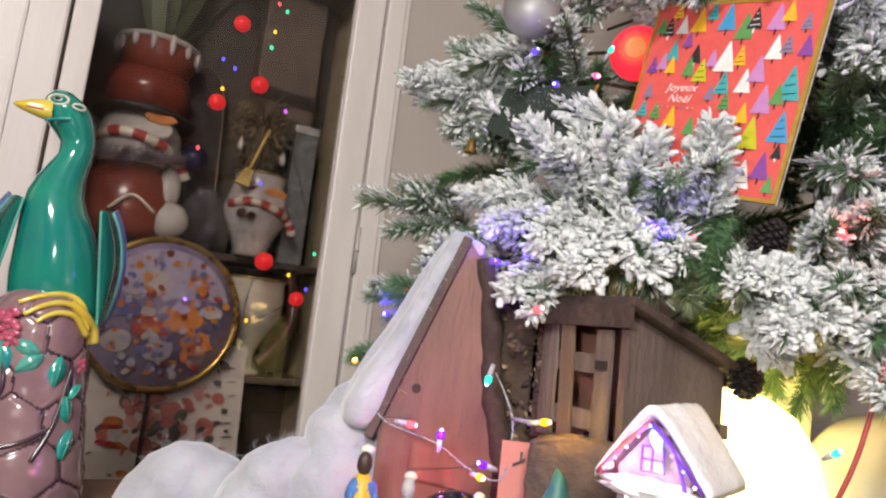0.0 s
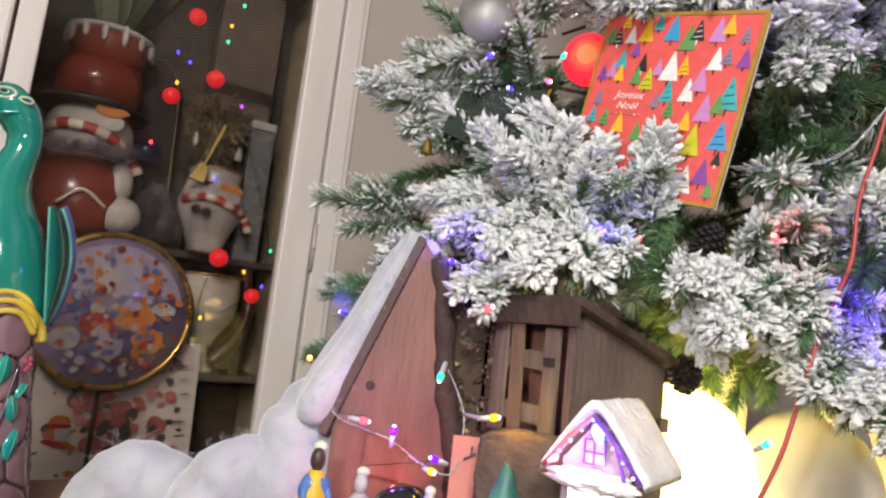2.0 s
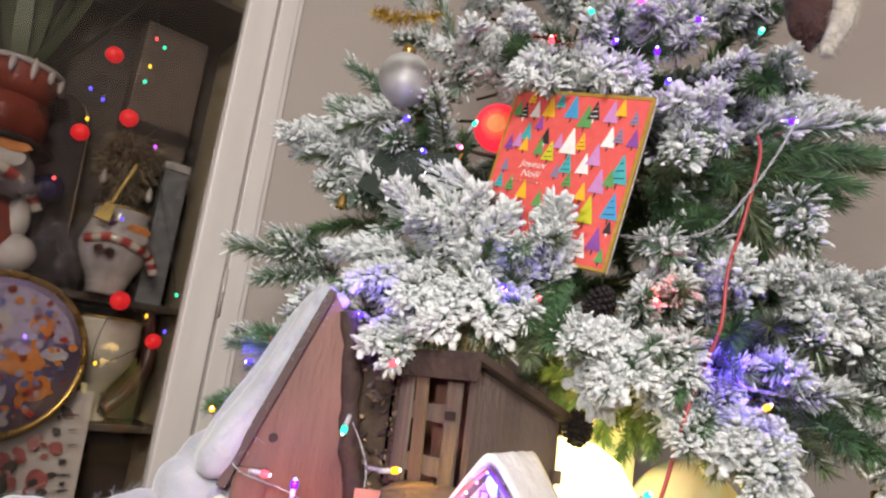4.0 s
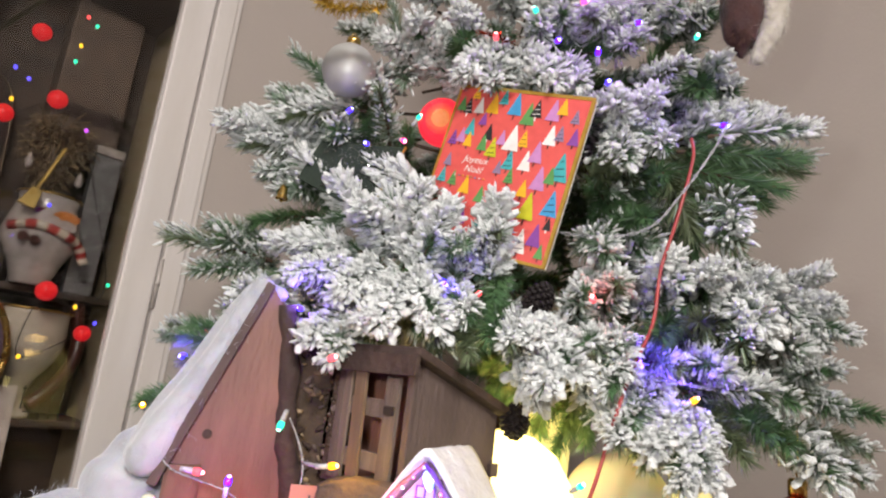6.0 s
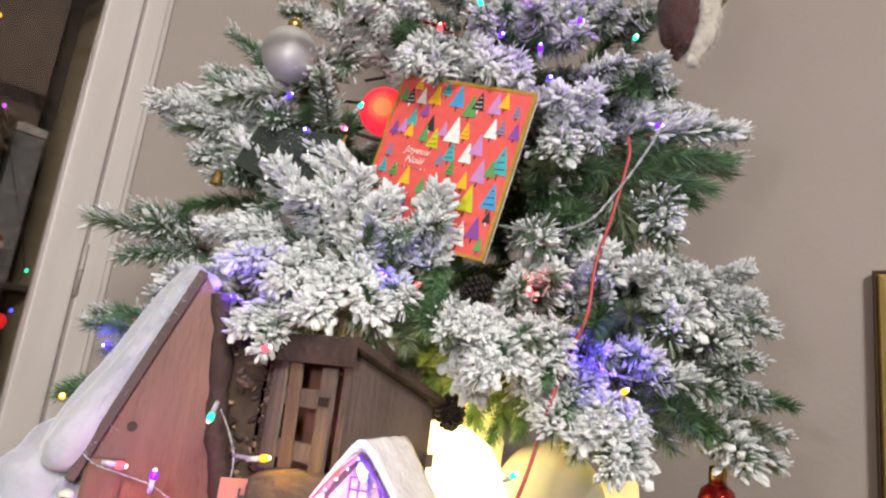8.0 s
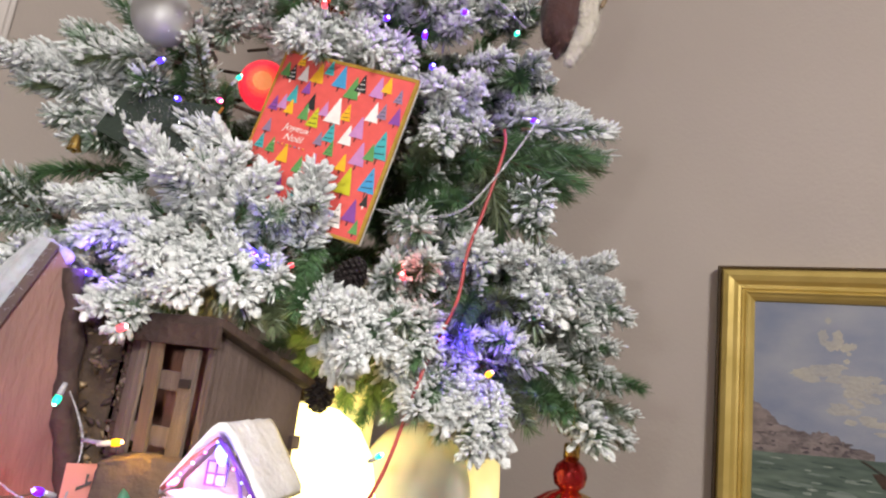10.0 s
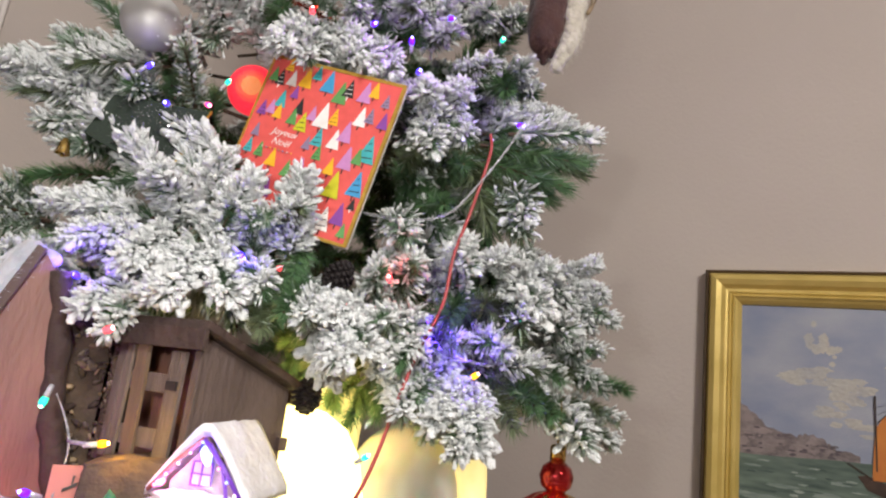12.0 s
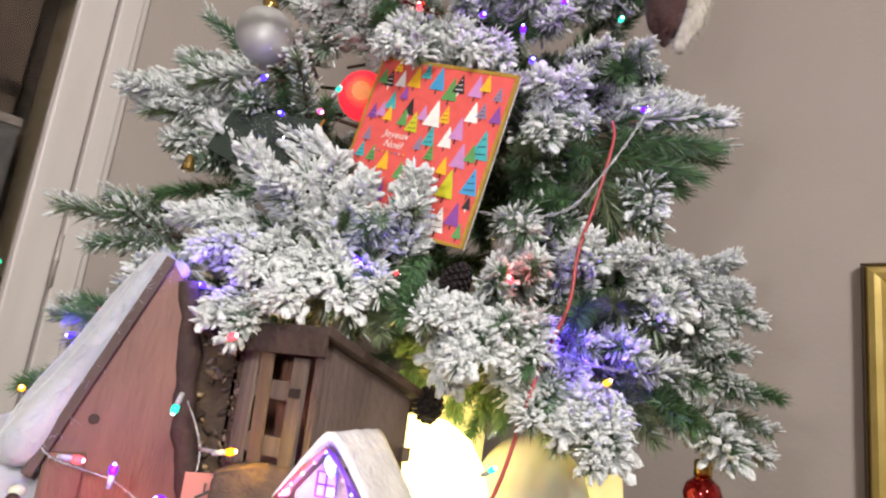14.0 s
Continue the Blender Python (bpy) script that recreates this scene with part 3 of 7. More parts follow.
# ---- things in the cabinet ----
CREAM = material("cream_glaze", (0.62, 0.55, 0.45), 0.18, second=(0.40, 0.35, 0.28), scale=14, coat=0.5)
SNOWMAN = material("snowman_white_glaze", (0.46, 0.41, 0.37), 0.2, second=(0.27, 0.235, 0.23), scale=18, coat=0.5)
GILT = material("gilt_rim", (0.70, 0.46, 0.14), 0.28, metal=0.9, second=(0.5, 0.3, 0.08), scale=40)
RUST = material("rust_red_glaze", (0.22, 0.04, 0.022), 0.25, second=(0.12, 0.02, 0.014), scale=12, coat=0.5)
REDGLAZE = material("red_glaze", (0.36, 0.055, 0.045), 0.25, second=(0.3, 0.03, 0.03), scale=20, coat=0.4)
DARK = material("dark_iron", (0.018, 0.014, 0.013), 0.45, second=(0.03, 0.022, 0.02), scale=30)
TINSEL = material("silver_purple_tinsel", (0.86, 0.84, 0.86), 0.14, metal=0.85, second=(0.30, 0.22, 0.34), scale=60, per_island=0.5)
GOLDTINSEL = material("gold_tinsel", (0.80, 0.60, 0.14), 0.25, metal=0.4, second=(0.58, 0.40, 0.07), scale=60, per_island=0.4)
STRAW = material("brown_straw", (0.30, 0.215, 0.12), 0.4, second=(0.06, 0.04, 0.026), scale=70, per_island=0.5)
BROOM = material("yellow_broom", (0.55, 0.38, 0.10), 0.5, second=(0.4, 0.26, 0.06), scale=60)
LEAF = material("plant_leaf", (0.11, 0.13, 0.06), 0.45, second=(0.045, 0.06, 0.025), scale=14, stretch=(1, 1, 0.2))
PLATE = material("plate_painted_scene", (0.12, 0.09, 0.22), 0.2, second=(0.26, 0.20, 0.27), scale=16, amount=0.9, coat=0.6)
PLATELOW = material("plate_painted_snow", (0.40, 0.36, 0.42), 0.2, second=(0.26, 0.2, 0.32), scale=22, amount=0.9, coat=0.6)
ORANGE = material("orange_glaze", (0.52, 0.20, 0.05), 0.25, second=(0.4, 0.12, 0.03), scale=25, coat=0.5)
BLUEGLAZE = material("blue_glaze", (0.10, 0.13, 0.32), 0.25, second=(0.07, 0.08, 0.2), scale=25, coat=0.5)
BAG = material("floral_gift_paper", (0.56, 0.50, 0.44), 0.55, second=(0.44, 0.36, 0.32), scale=26, amount=0.8)
ROSE = material("rose_print", (0.42, 0.13, 0.11), 0.55, second=(0.30, 0.07, 0.06), scale=60)
PINKROSE = material("pink_rose_print", (0.52, 0.25, 0.23), 0.55, second=(0.40, 0.15, 0.14), scale=60)
SAGE = material("dark_leaf_print", (0.10, 0.08, 0.07), 0.55, second=(0.05, 0.045, 0.04), scale=60)
pick = random.Random(11)


def tinsel(path, spread, count, mat, name, parent=None, label=""):
    """A garland: strips of foil standing out from a line."""
    bm = bmesh.new()
    line = smooth_line(path, 8)
    for _ in range(count):
        i = pick.randrange(len(line) - 1)
        p = line[i].lerp(line[i + 1], pick.random())
        d = Vector((pick.gauss(0, 1), pick.gauss(0, 1), pick.gauss(0, 1))).normalized()
        w = d.orthogonal().normalized() * 0.0007
        tip = p + d * spread * pick.uniform(0.5, 1.0)
        mid = p.lerp(tip, 0.6) + Vector((0, 0, 0.002 * pick.uniform(-1, 1)))
        a, b, c, e, f = (bm.verts.new(q) for q in (p - w, p + w, mid + w, mid - w, tip))
        bm.faces.new((a, b, c, e))
        bm.faces.new((e, c, f))
    return part(name, bm, mat, parent, label)


def dab(parent, name, x, z, rx, rz, mat, lift, y=0.0, turn=0.0, sides=12):
    """A painted patch: a thin raised oval that faces -y."""
    bm = bmesh.new()
    c, s = math.cos(radians(turn)), math.sin(radians(turn))
    ring = []
    for k in range(sides):
        a = 2 * math.pi * k / sides
        u, v = rx * math.cos(a) * pick.uniform(0.9, 1.1), rz * math.sin(a) * pick.uniform(0.9, 1.1)
        ring.append(bm.verts.new((x + u * c - v * s, y - lift, z + u * s + v * c)))
    back = [bm.verts.new((v.co.x, y, v.co.z)) for v in ring]
    bm.faces.new(ring)
    for k in range(sides):
        bm.faces.new([ring[(k + 1) % sides], ring[k], back[k], back[(k + 1) % sides]])
    return part(name, bm, mat, parent)


def stripe(ob, every=16):
    """Give a tube's rings two colours in turn."""
    for i, f in enumerate(ob.data.polygons):
        f.material_index = (i // every) % 2


def snowman_motif(parent, x, z, size, y):
    """A small painted snowman face with hat and scarf, as plain patches."""
    dab(parent, "painted_face", x, z, 0.5 * size, 0.42 * size, SNOWMAN, 0.0012, y)
    dab(parent, "painted_hat", x, z + 0.55 * size, 0.42 * size, 0.24 * size, ORANGE, 0.0018, y)
    dab(parent, "painted_hat_brim", x, z + 0.33 * size, 0.55 * size, 0.10 * size, REDGLAZE, 0.0024, y)
    dab(parent, "painted_scarf", x + 0.1 * size, z - 0.45 * size, 0.75 * size, 0.14 * size, REDGLAZE, 0.0028, y, -12)


# round decorative sign on a black rod
sign = thing("round_sign", pose(0.138, 1.118, 0.712), "round snowman-painted plate with gilt rim on a black stand", "sign")
disc = lathe([(0, 0.0), (0.108, 0.0), (0.117, -0.004), (0.117, 0.004), (0.0, 0.006)], 48)
plate = part("plate", disc, PLATE, sign, "painted plate")
plate.matrix_basis = pose(0.0, 0.0, 0.412, 90, 0, 8)
part("rim", tube([(0.115 * math.cos(a), 0.115 * math.sin(a), 0.003) for a in np.linspace(0, 2 * math.pi, 49)], 0.0055, 8), GILT, plate, "gilt rim").matrix_basis = Matrix()
lower = prism([(0.100 * math.cos(a), 0.100 * math.sin(a)) for a in np.linspace(radians(195), radians(345), 20)], -0.0010, 0.0)
part("painted_snow", lower, PLATELOW, plate).matrix_basis = pose(0, 0, 0.0068, 90)
for px, pz, s, mat in ((-0.015, 0.045, 0.022, SNOWMAN), (-0.05, 0.005, 0.018, BLUEGLAZE), (0.03, -0.005, 0.03, ORANGE), (-0.02, -0.02, 0.024, REDGLAZE), (0.055, -0.04, 0.024, ORANGE),
                       (-0.06, -0.045, 0.022, SNOWMAN), (0.00, -0.055, 0.02, SNOWMAN), (0.045, 0.05, 0.017, ORANGE), (-0.055, 0.055, 0.016, PLATELOW), (0.07, 0.01, 0.014, SNOWMAN)):
    patch = dab(plate, "painted_figure", px, pz, s, s * 0.8, mat, 0.002, 0.0)
    patch.matrix_basis = pose(0, 0, 0.007, -90)
for k in range(210):
    a, far, s = pick.uniform(0, 6.28), 0.098 * math.sqrt(pick.random()), pick.uniform(0.0022, 0.0072)
    patch = dab(plate, "painted_figure", far * math.cos(a), far * math.sin(a), s, s * pick.uniform(0.6, 1.2), pick.choice((ORANGE, REDGLAZE, BLUEGLAZE, PLATELOW, PLATELOW, PLATE, RUST, SNOWMAN, ORANGE)), 0.0023 + 0.0002 * (k % 7), 0.0, pick.uniform(-60, 60), 9)
    patch.matrix_basis = pose(0, 0, 0.007, -90)
part("rod", tube([(0, 0.004, 0.004), (0.002, 0.004, 0.15), (0, 0.004, 0.29)], 0.0032, 8), DARK, sign, "black metal rod")
part("base", lathe([(0, 0), (0.05, 0), (0.05, 0.005), (0.006, 0.010), (0, 0.010)], 24), DARK, sign)

# floral gift bag
bag = thing("gift_bag", pose(0.172, 1.19, 0.712), "white floral gift bag with snowmen, standing on a shelf", "bag")
bm = bmesh.new()
pts = [(-0.115, -0.045), (0.115, -0.045), (0.115, 0.0), (0.115, 0.045), (-0.115, 0.045), (-0.115, 0.0)]
low = [bm.verts.new((x, y * 0.9, 0)) for x, y in pts]
mid = [bm.verts.new((x * 1.01, y * (0.6 if i in (2, 5) else 1), 0.2)) for i, (x, y) in enumerate(pts)]
high = [bm.verts.new((x, y * 0.55, 0.366 + 0.006 * math.sin(i * 2))) for i, (x, y) in enumerate(pts)]
for a, b in ((low, mid), (mid, high)):
    for i in range(6):
        bm.faces.new([a[i], a[(i + 1) % 6], b[(i + 1) % 6], b[i]])
bm.faces.new(low[::-1])
part("paper_body", bm, BAG, bag)
for px, pz, s, mat in ((0.06, 0.24, 0.03, ROSE), (0.075, 0.285, 0.02, ROSE), (0.01, 0.265, 0.024, ROSE), (0.085, 0.20, 0.012, SAGE), (0.04, 0.175, 0.014, SAGE), (-0.02, 0.235, 0.013, SAGE),
                       (0.095, 0.165, 0.01, ROSE), (-0.07, 0.14, 0.016, ROSE), (0.02, 0.13, 0.016, SAGE), (0.07, 0.31, 0.012, SAGE), (-0.04, 0.30, 0.02, ROSE)):
    dab(bag, "printed_flower", px, pz, s * 0.55, s * 0.45, mat, 0.0015, -0.0475 + 0.045 * max(0.0, pz - 0.2), pick.uniform(-40, 40))
for k in range(90):
    px, pz = pick.uniform(-0.1, 0.1), pick.uniform(0.04, 0.34)
    s = pick.uniform(0.003, 0.010)
    dab(bag, "printed_leaf", px, pz, s, s * pick.uniform(0.4, 0.8), pick.choice((ROSE, SAGE, ORANGE, SAGE)), 0.0008 + 0.0004 * (k % 4), -0.0475 + 0.045 * max(0.0, pz - 0.2), pick.uniform(-80, 80), 7)
for k in range(46):
    a, far = pick.uniform(0, 6.28), 0.034 * math.sqrt(pick.random())
    cx0, cz0 = pick.choice(((-0.012, 0.232), (0.030, 0.262), (-0.030, 0.262)))
    px, pz, size = cx0 + far * math.cos(a), cz0 + far * math.sin(a), pick.uniform(0.006, 0.013)
    dab(bag, "printed_petal", px, pz, size, size * pick.uniform(0.5, 0.8), pick.choice((ROSE, ROSE, PINKROSE, SAGE)), 0.0022 + 0.0003 * (k % 6), -0.0475 + 0.045 * max(0.0, pz - 0.2), pick.uniform(-80, 80), 9)
for k in range(9):
    dab(bag, "printed_line", 0.088 + 0.004 * (k % 3), 0.335 - 0.022 * k, 0.010 - 0.001 * (k % 4), 0.0011, SAGE, 0.0030, -0.0475 + 0.045 * max(0.0, 0.135 - 0.022 * k), 4 * (k % 3), 6)
snowman_motif(bag, -0.075, 0.225, 0.034, -0.046)
snowman_motif(bag, -0.06, 0.10, 0.034, -0.046)

MAHOGANY = material("dark_mahogany_glaze", (0.07, 0.022, 0.016), 0.3, second=(0.035, 0.012, 0.01), scale=20, coat=0.4)
# footed bowl with a dark curved handle
bowl = thing("footed_bowl", pose(0.292, 1.215, 1.034), "cream footed bowl with gilt rim and dark handle", "bowl")
part("vessel", lathe([(0, 0), (0.030, 0), (0.032, 0.006), (0.022, 0.016), (0.019, 0.034), (0.026, 0.058), (0.046, 0.085), (0.056, 0.110), (0.058, 0.135), (0.056, 0.160), (0.060, 0.168), (0.055, 0.166), (0.05, 0.12), (0, 0.07)], 40), CREAM, bowl)
part("rim", tube([(0.0595 * math.cos(a), 0.0595 * math.sin(a), 0.168) for a in np.linspace(0, 2 * math.pi, 41)], 0.0022, 6), GILT, bowl, "gilt rim")
part("handle", tube(smooth_line([(0.020, -0.02, 0.02), (0.045, -0.02, 0.045), (0.072, -0.01, 0.085), (0.078, 0, 0.130), (0.068, 0, 0.165), (0.060, 0.0, 0.215)]), 0.0115, 8), MAHOGANY, bowl, "dark curved handle")

# snowman mug with a straw bird and a little broom
mug = thing("snowman_mug", pose(0.268, 1.18, 1.238), "white snowman mug with red scarf and gilt rim", "mug")
part("vessel", lathe([(0, 0), (0.026, 0), (0.028, 0.006), (0.036, 0.03), (0.052, 0.062), (0.056, 0.082), (0.048, 0.112), (0.042, 0.130), (0.046, 0.143), (0.042, 0.142), (0.036, 0.12), (0, 0.05)], 40), SNOWMAN, mug)
part("rim", tube([(0.046 * math.cos(a), 0.046 * math.sin(a), 0.143) for a in np.linspace(0, 2 * math.pi, 41)], 0.0018, 6), GILT, mug, "gilt rim")
scarf = part("scarf", tube(smooth_line([(-0.050, -0.025, 0.082), (-0.02, -0.055, 0.088), (0.02, -0.056, 0.080), (0.047, -0.035, 0.070), (0.062, -0.03, 0.045)]), [0.008] * 25, 8), [REDGLAZE, CREAM], mug, "red and white striped scarf")
stripe(scarf)
dab(mug, "painted_hat", 0.018, 0.108, 0.020, 0.010, ORANGE, 0.003, -0.046)
dab(mug, "painted_face", 0.018, 0.094, 0.017, 0.010, SNOWMAN, 0.004, -0.050)
dab(mug, "painted_animal", -0.018, 0.112, 0.011, 0.005, RUST, 0.003, -0.042)
dab(mug, "painted_wheel", -0.034, 0.066, 0.008, 0.008, MAHOGANY, 0.004, -0.048)
dab(mug, "painted_wheel", -0.018, 0.063, 0.008, 0.008, MAHOGANY, 0.004, -0.052)
straw = bmesh.new()
for _ in range(900):
    a, h = pick.uniform(0, 2 * math.pi), pick.random()
    r = 0.044 * math.sin(math.pi * min(1, 0.25 + 0.8 * (1 - h))) + 0.004
    p = Vector((r * math.cos(a) * pick.uniform(0.4, 1), r * math.sin(a) * pick.uniform(0.4, 1), 0.005 + 0.135 * h))
    d = Vector((math.cos(a) * 0.6, math.sin(a) * 0.6, pick.uniform(-1.2, 0.5))).normalized() * pick.uniform(0.012, 0.026)
    tube([p, p + d * 0.6, p + d], [0.0016, 0.0014, 0.0005], 4, bm=straw, closed=False)
blob(0.020, (1, 1, 2.6), 0.2, 3, 3, 1, bm=straw, m=Matrix.Translation((0, 0, 0.06)))
bird = tagged(part("straw_bird", straw, STRAW), "shaggy brown straw bird sitting in the mug", "figurine")
bird.location = (0.258, 1.18, 1.375)
for dx in (-0.038, 0.036):
    wing = tagged(part("white_pendant", lathe([(0, 0), (0.005, 0.006), (0.006, 0.014), (0.002, 0.026), (0, 0.028)], 10), SNOWMAN), "small white pendant hung on the straw bird", "ornament")
    wing.location = (0.258 + dx, 1.15, 1.40 + 0.01 * (dx < 0))
broom = thing("broom", Matrix.Translation((0.226, 1.122, 1.352)) @ pose(0, 0, 0, 0, 18, 0), "little yellow toy broom leaning on the mug", "broom")
part("stick", tube([(0, 0, 0.02), (0, 0, 0.105)], 0.0028, 8), BROOM, broom)
part("head", prism([(-0.012, -0.004), (0.012, -0.002), (0.007, 0.026), (-0.007, 0.026)], -0.006, 0.006), BROOM, broom)

# stacked snowman jar with hat, and a planter
jar = thing("cookie_jar", pose(0.068, 1.195, 1.238), "rust-red cookie jar shaped as a snowman with a hat", "jar")
part("body", lathe([(0, 0), (0.058, 0), (0.070, 0.02), (0.076, 0.05), (0.070, 0.09), (0.052, 0.118), (0, 0.12)], 40), RUST, jar)
part("icing", tube(smooth_line([(-0.03, -0.074, 0.035), (0.0, -0.079, 0.06), (0.035, -0.068, 0.04)]), 0.003, 6), CREAM, jar)
part("arm", blob(0.03, (1, 0.8, 1.0), 0.06, 2, 3), SNOWMAN, jar, "round white hand").location = (0.060, -0.045, 0.035)
part("arm", blob(0.024, (0.8, 0.8, 1.5), 0.06, 2, 3), SNOWMAN, jar, "white arm").location = (0.052, -0.04, 0.085)
part("head", lathe([(0, 0.112), (0.055, 0.118), (0.066, 0.145), (0.064, 0.175), (0.05, 0.20), (0, 0.205)], 36), SNOWMAN, jar, "white snowman head")
scarf = part("scarf", tube(smooth_line([(-0.068, -0.02, 0.150), (-0.03, -0.064, 0.158), (0.02, -0.068, 0.150), (0.055, -0.045, 0.132), (0.075, -0.04, 0.105)]), 0.009, 8), [REDGLAZE, CREAM], jar, "red and white striped scarf")
stripe(scarf)
part("hat_brim", lathe([(0, 0.196), (0.078, 0.196), (0.082, 0.202), (0.06, 0.212), (0, 0.213)], 40), DARK, jar, "dark hat brim")
dab(jar, "painted_face", 0.02, 0.172, 0.022, 0.013, SNOWMAN, 0.004, -0.064)
dab(jar, "painted_hat", 0.02, 0.19, 0.024, 0.010, ORANGE, 0.006, -0.064)
part("hat", lathe([(0, 0.205), (0.060, 0.208), (0.066, 0.24), (0.062, 0.27), (0, 0.275)], 36), RUST, jar, "rust-red hat crown")
tinsel([(-0.07, -0.05, 0.125), (-0.02, -0.082, 0.118), (0.04, -0.075, 0.128), (0.066, -0.04, 0.135)], 0.022, 800, TINSEL, "tinsel_collar", jar, "silver tinsel collar")
tw = tinsel([(0.146, 1.175, 1.25), (0.155, 1.165, 1.29), (0.175, 1.165, 1.325), (0.195, 1.17, 1.30), (0.19, 1.172, 1.252)], 0.026, 900, TINSEL, "tinsel_garland")
tagged(tw, "silver and purple tinsel garland bunched on the shelf", "tinsel")
planter = thing("planter", pose(0.075, 1.215, 1.514), "rust-red planter with dripping white rim, green leaves", "planter")
part("pot", lathe([(0, 0), (0.048, 0), (0.060, 0.03), (0.064, 0.055), (0.058, 0.058), (0, 0.05)], 32), RUST, planter)
drip = tube([(0.064 * math.cos(a), 0.064 * math.sin(a), 0.056) for a in np.linspace(0, 2 * math.pi, 33)], 0.005, 8)
for k in range(14):
    a = 2 * math.pi * k / 14
    blob(0.006, (0.9, 0.9, 2.2 + (k % 3) * 0.5), 0.05, 2, 2, k, bm=drip, m=Matrix.Translation((0.065 * math.cos(a), 0.065 * math.sin(a), 0.046)))
part("icing", drip, SNOWMAN, planter, "white dripping icing rim")
for k in range(11):
    a, far = radians(200 + k * 29), 0.06 + 0.06 * (k % 3)
    line = smooth_line([(0, 0, 0.04), (0.4 * far * math.cos(a), 0.4 * far * math.sin(a) * 0.5, 0.12), (far * math.cos(a), far * math.sin(a) * 0.4, 0.27 + 0.03 * (k % 4))], 5)
    bm = bmesh.new()
    rows = []
    for i, p in enumerate(line):
        w = 0.012 * math.sin(math.pi * (0.08 + 0.9 * i / (len(line) - 1)))
        side = Vector((-math.sin(a), math.cos(a), 0)) * w
        rows.append([bm.verts.new(p - side), bm.verts.new(p + Vector((0, 0, 0.002))), bm.verts.new(p + side)])
    for r0, r1 in zip(rows, rows[1:]):
        for j in (0, 1):
            bm.faces.new([r0[j], r0[j + 1], r1[j + 1], r1[j]])
    part("leaf", bm, LEAF, planter)
# boxes, a dark case and a blue ball behind the mug
STONEBOX = material("brown_stone_print", (0.15, 0.105, 0.075), 0.7, second=(0.05, 0.034, 0.026), scale=28, amount=0.8, bump=0.5, bump_scale=60)
GREYBOX = material("grey_card_box", (0.17, 0.165, 0.165), 0.6, second=(0.12, 0.115, 0.115), scale=30)
CASE = material("dark_leather_case", (0.030, 0.018, 0.014), 0.35, second=(0.016, 0.010, 0.009), scale=40, bump=0.3, bump_scale=120, coat=0.3)
NAVY = material("navy_glaze", (0.012, 0.014, 0.055), 0.12, second=(0.02, 0.012, 0.05), scale=20, coat=1.0)
stack = thing("stone_box", pose(0.305, 1.255, 1.238), "brown box printed like rough stone, standing upright", "box")
part("box_body", box(-0.060, 0.055, -0.028, 0.028, 0.232, 0.520, 0.004), STONEBOX, stack)
part("box_foot", box(-0.058, 0.053, -0.026, 0.026, 0.0, 0.230, 0.003), CASE, stack, "dark lower half")
part("label_band", box(-0.061, 0.056, -0.0295, -0.0282, 0.30, 0.325), CASE, stack, "dark printed band")
cardboard = thing("grey_box", pose(0.346, 1.212, 1.238), "long grey cardboard box stood on end", "box")
part("box_body", box(-0.022, 0.022, -0.010, 0.012, 0.0, 0.245, 0.002), GREYBOX, cardboard)
part("lid", box(-0.0235, 0.0235, -0.0115, 0.0135, 0.246, 0.262, 0.002), SNOWMAN, cardboard, "pale lid")
case = thing("instrument_case", pose(0.160, 1.272, 1.238), "dark leather case with a pale rim, leaning in the shadow", "case")
hull = prism([(0.052 * math.sin(a) * (1.0 - 0.35 * q), 0.02 + 0.29 * q) for a, q in [(0.5 * math.pi, k / 10) for k in range(11)]] + [(0.034 * math.cos(a), 0.31 + 0.03 * math.sin(a)) for a in np.linspace(0.2, math.pi - 0.2, 9)]
             + [(-0.052 * (1.0 - 0.35 * q), 0.02 + 0.29 * q) for q in [1 - k / 10 for k in range(11)]], -0.018, 0.018)
part("case_body", hull, CASE, case)
part("rim", tube(smooth_line([(-0.050, -0.019, 0.02), (-0.045, -0.019, 0.16), (-0.034, -0.019, 0.30), (0.0, -0.019, 0.338), (0.034, -0.019, 0.30), (0.045, -0.019, 0.16), (0.050, -0.019, 0.02)]), 0.0022, 6), STRAW, case, "pale brass rim")
part("foot", box(-0.048, 0.048, -0.016, 0.016, 0.0, 0.0195, 0.002), CASE, case)
orb = thing("blue_ball", pose(0.157, 1.215, 1.238), "dark blue glazed ball on a slim dark stem", "ball")
part("ball", lathe([(0.024 * math.sin(a), 0.157 - 0.024 * math.cos(a)) for a in np.linspace(0.12, math.pi, 18)], 28), NAVY, orb)
part("stem", lathe([(0, 0), (0.022, 0), (0.020, 0.006), (0.005, 0.012), (0.004, 0.132), (0, 0.1335)], 20), DARK, orb)
# wire rack and small box low in the corner
rack = thing("wire_rack", pose(0.335, 1.215, 1.034), "small dark wire rack in the cabinet corner", "rack")
for k in range(5):
    part("wire", tube([(-0.03 + 0.014 * k, -0.02, 0.0), (-0.03 + 0.014 * k, -0.02, 0.05)], 0.0012, 6), DARK, rack)
for zz in (0.01, 0.045):
    part("wire", tube([(-0.034, -0.0225, zz), (0.03, -0.0225, zz)], 0.0012, 6), DARK, rack)
crock = tagged(part("brown_crock", lathe([(0, 0), (0.04, 0), (0.05, 0.03), (0.045, 0.07), (0.03, 0.085), (0, 0.085)], 28), RUST), "small brown glazed crock on a low shelf", "crock")
crock.location = (0.335, 1.18, 0.712)

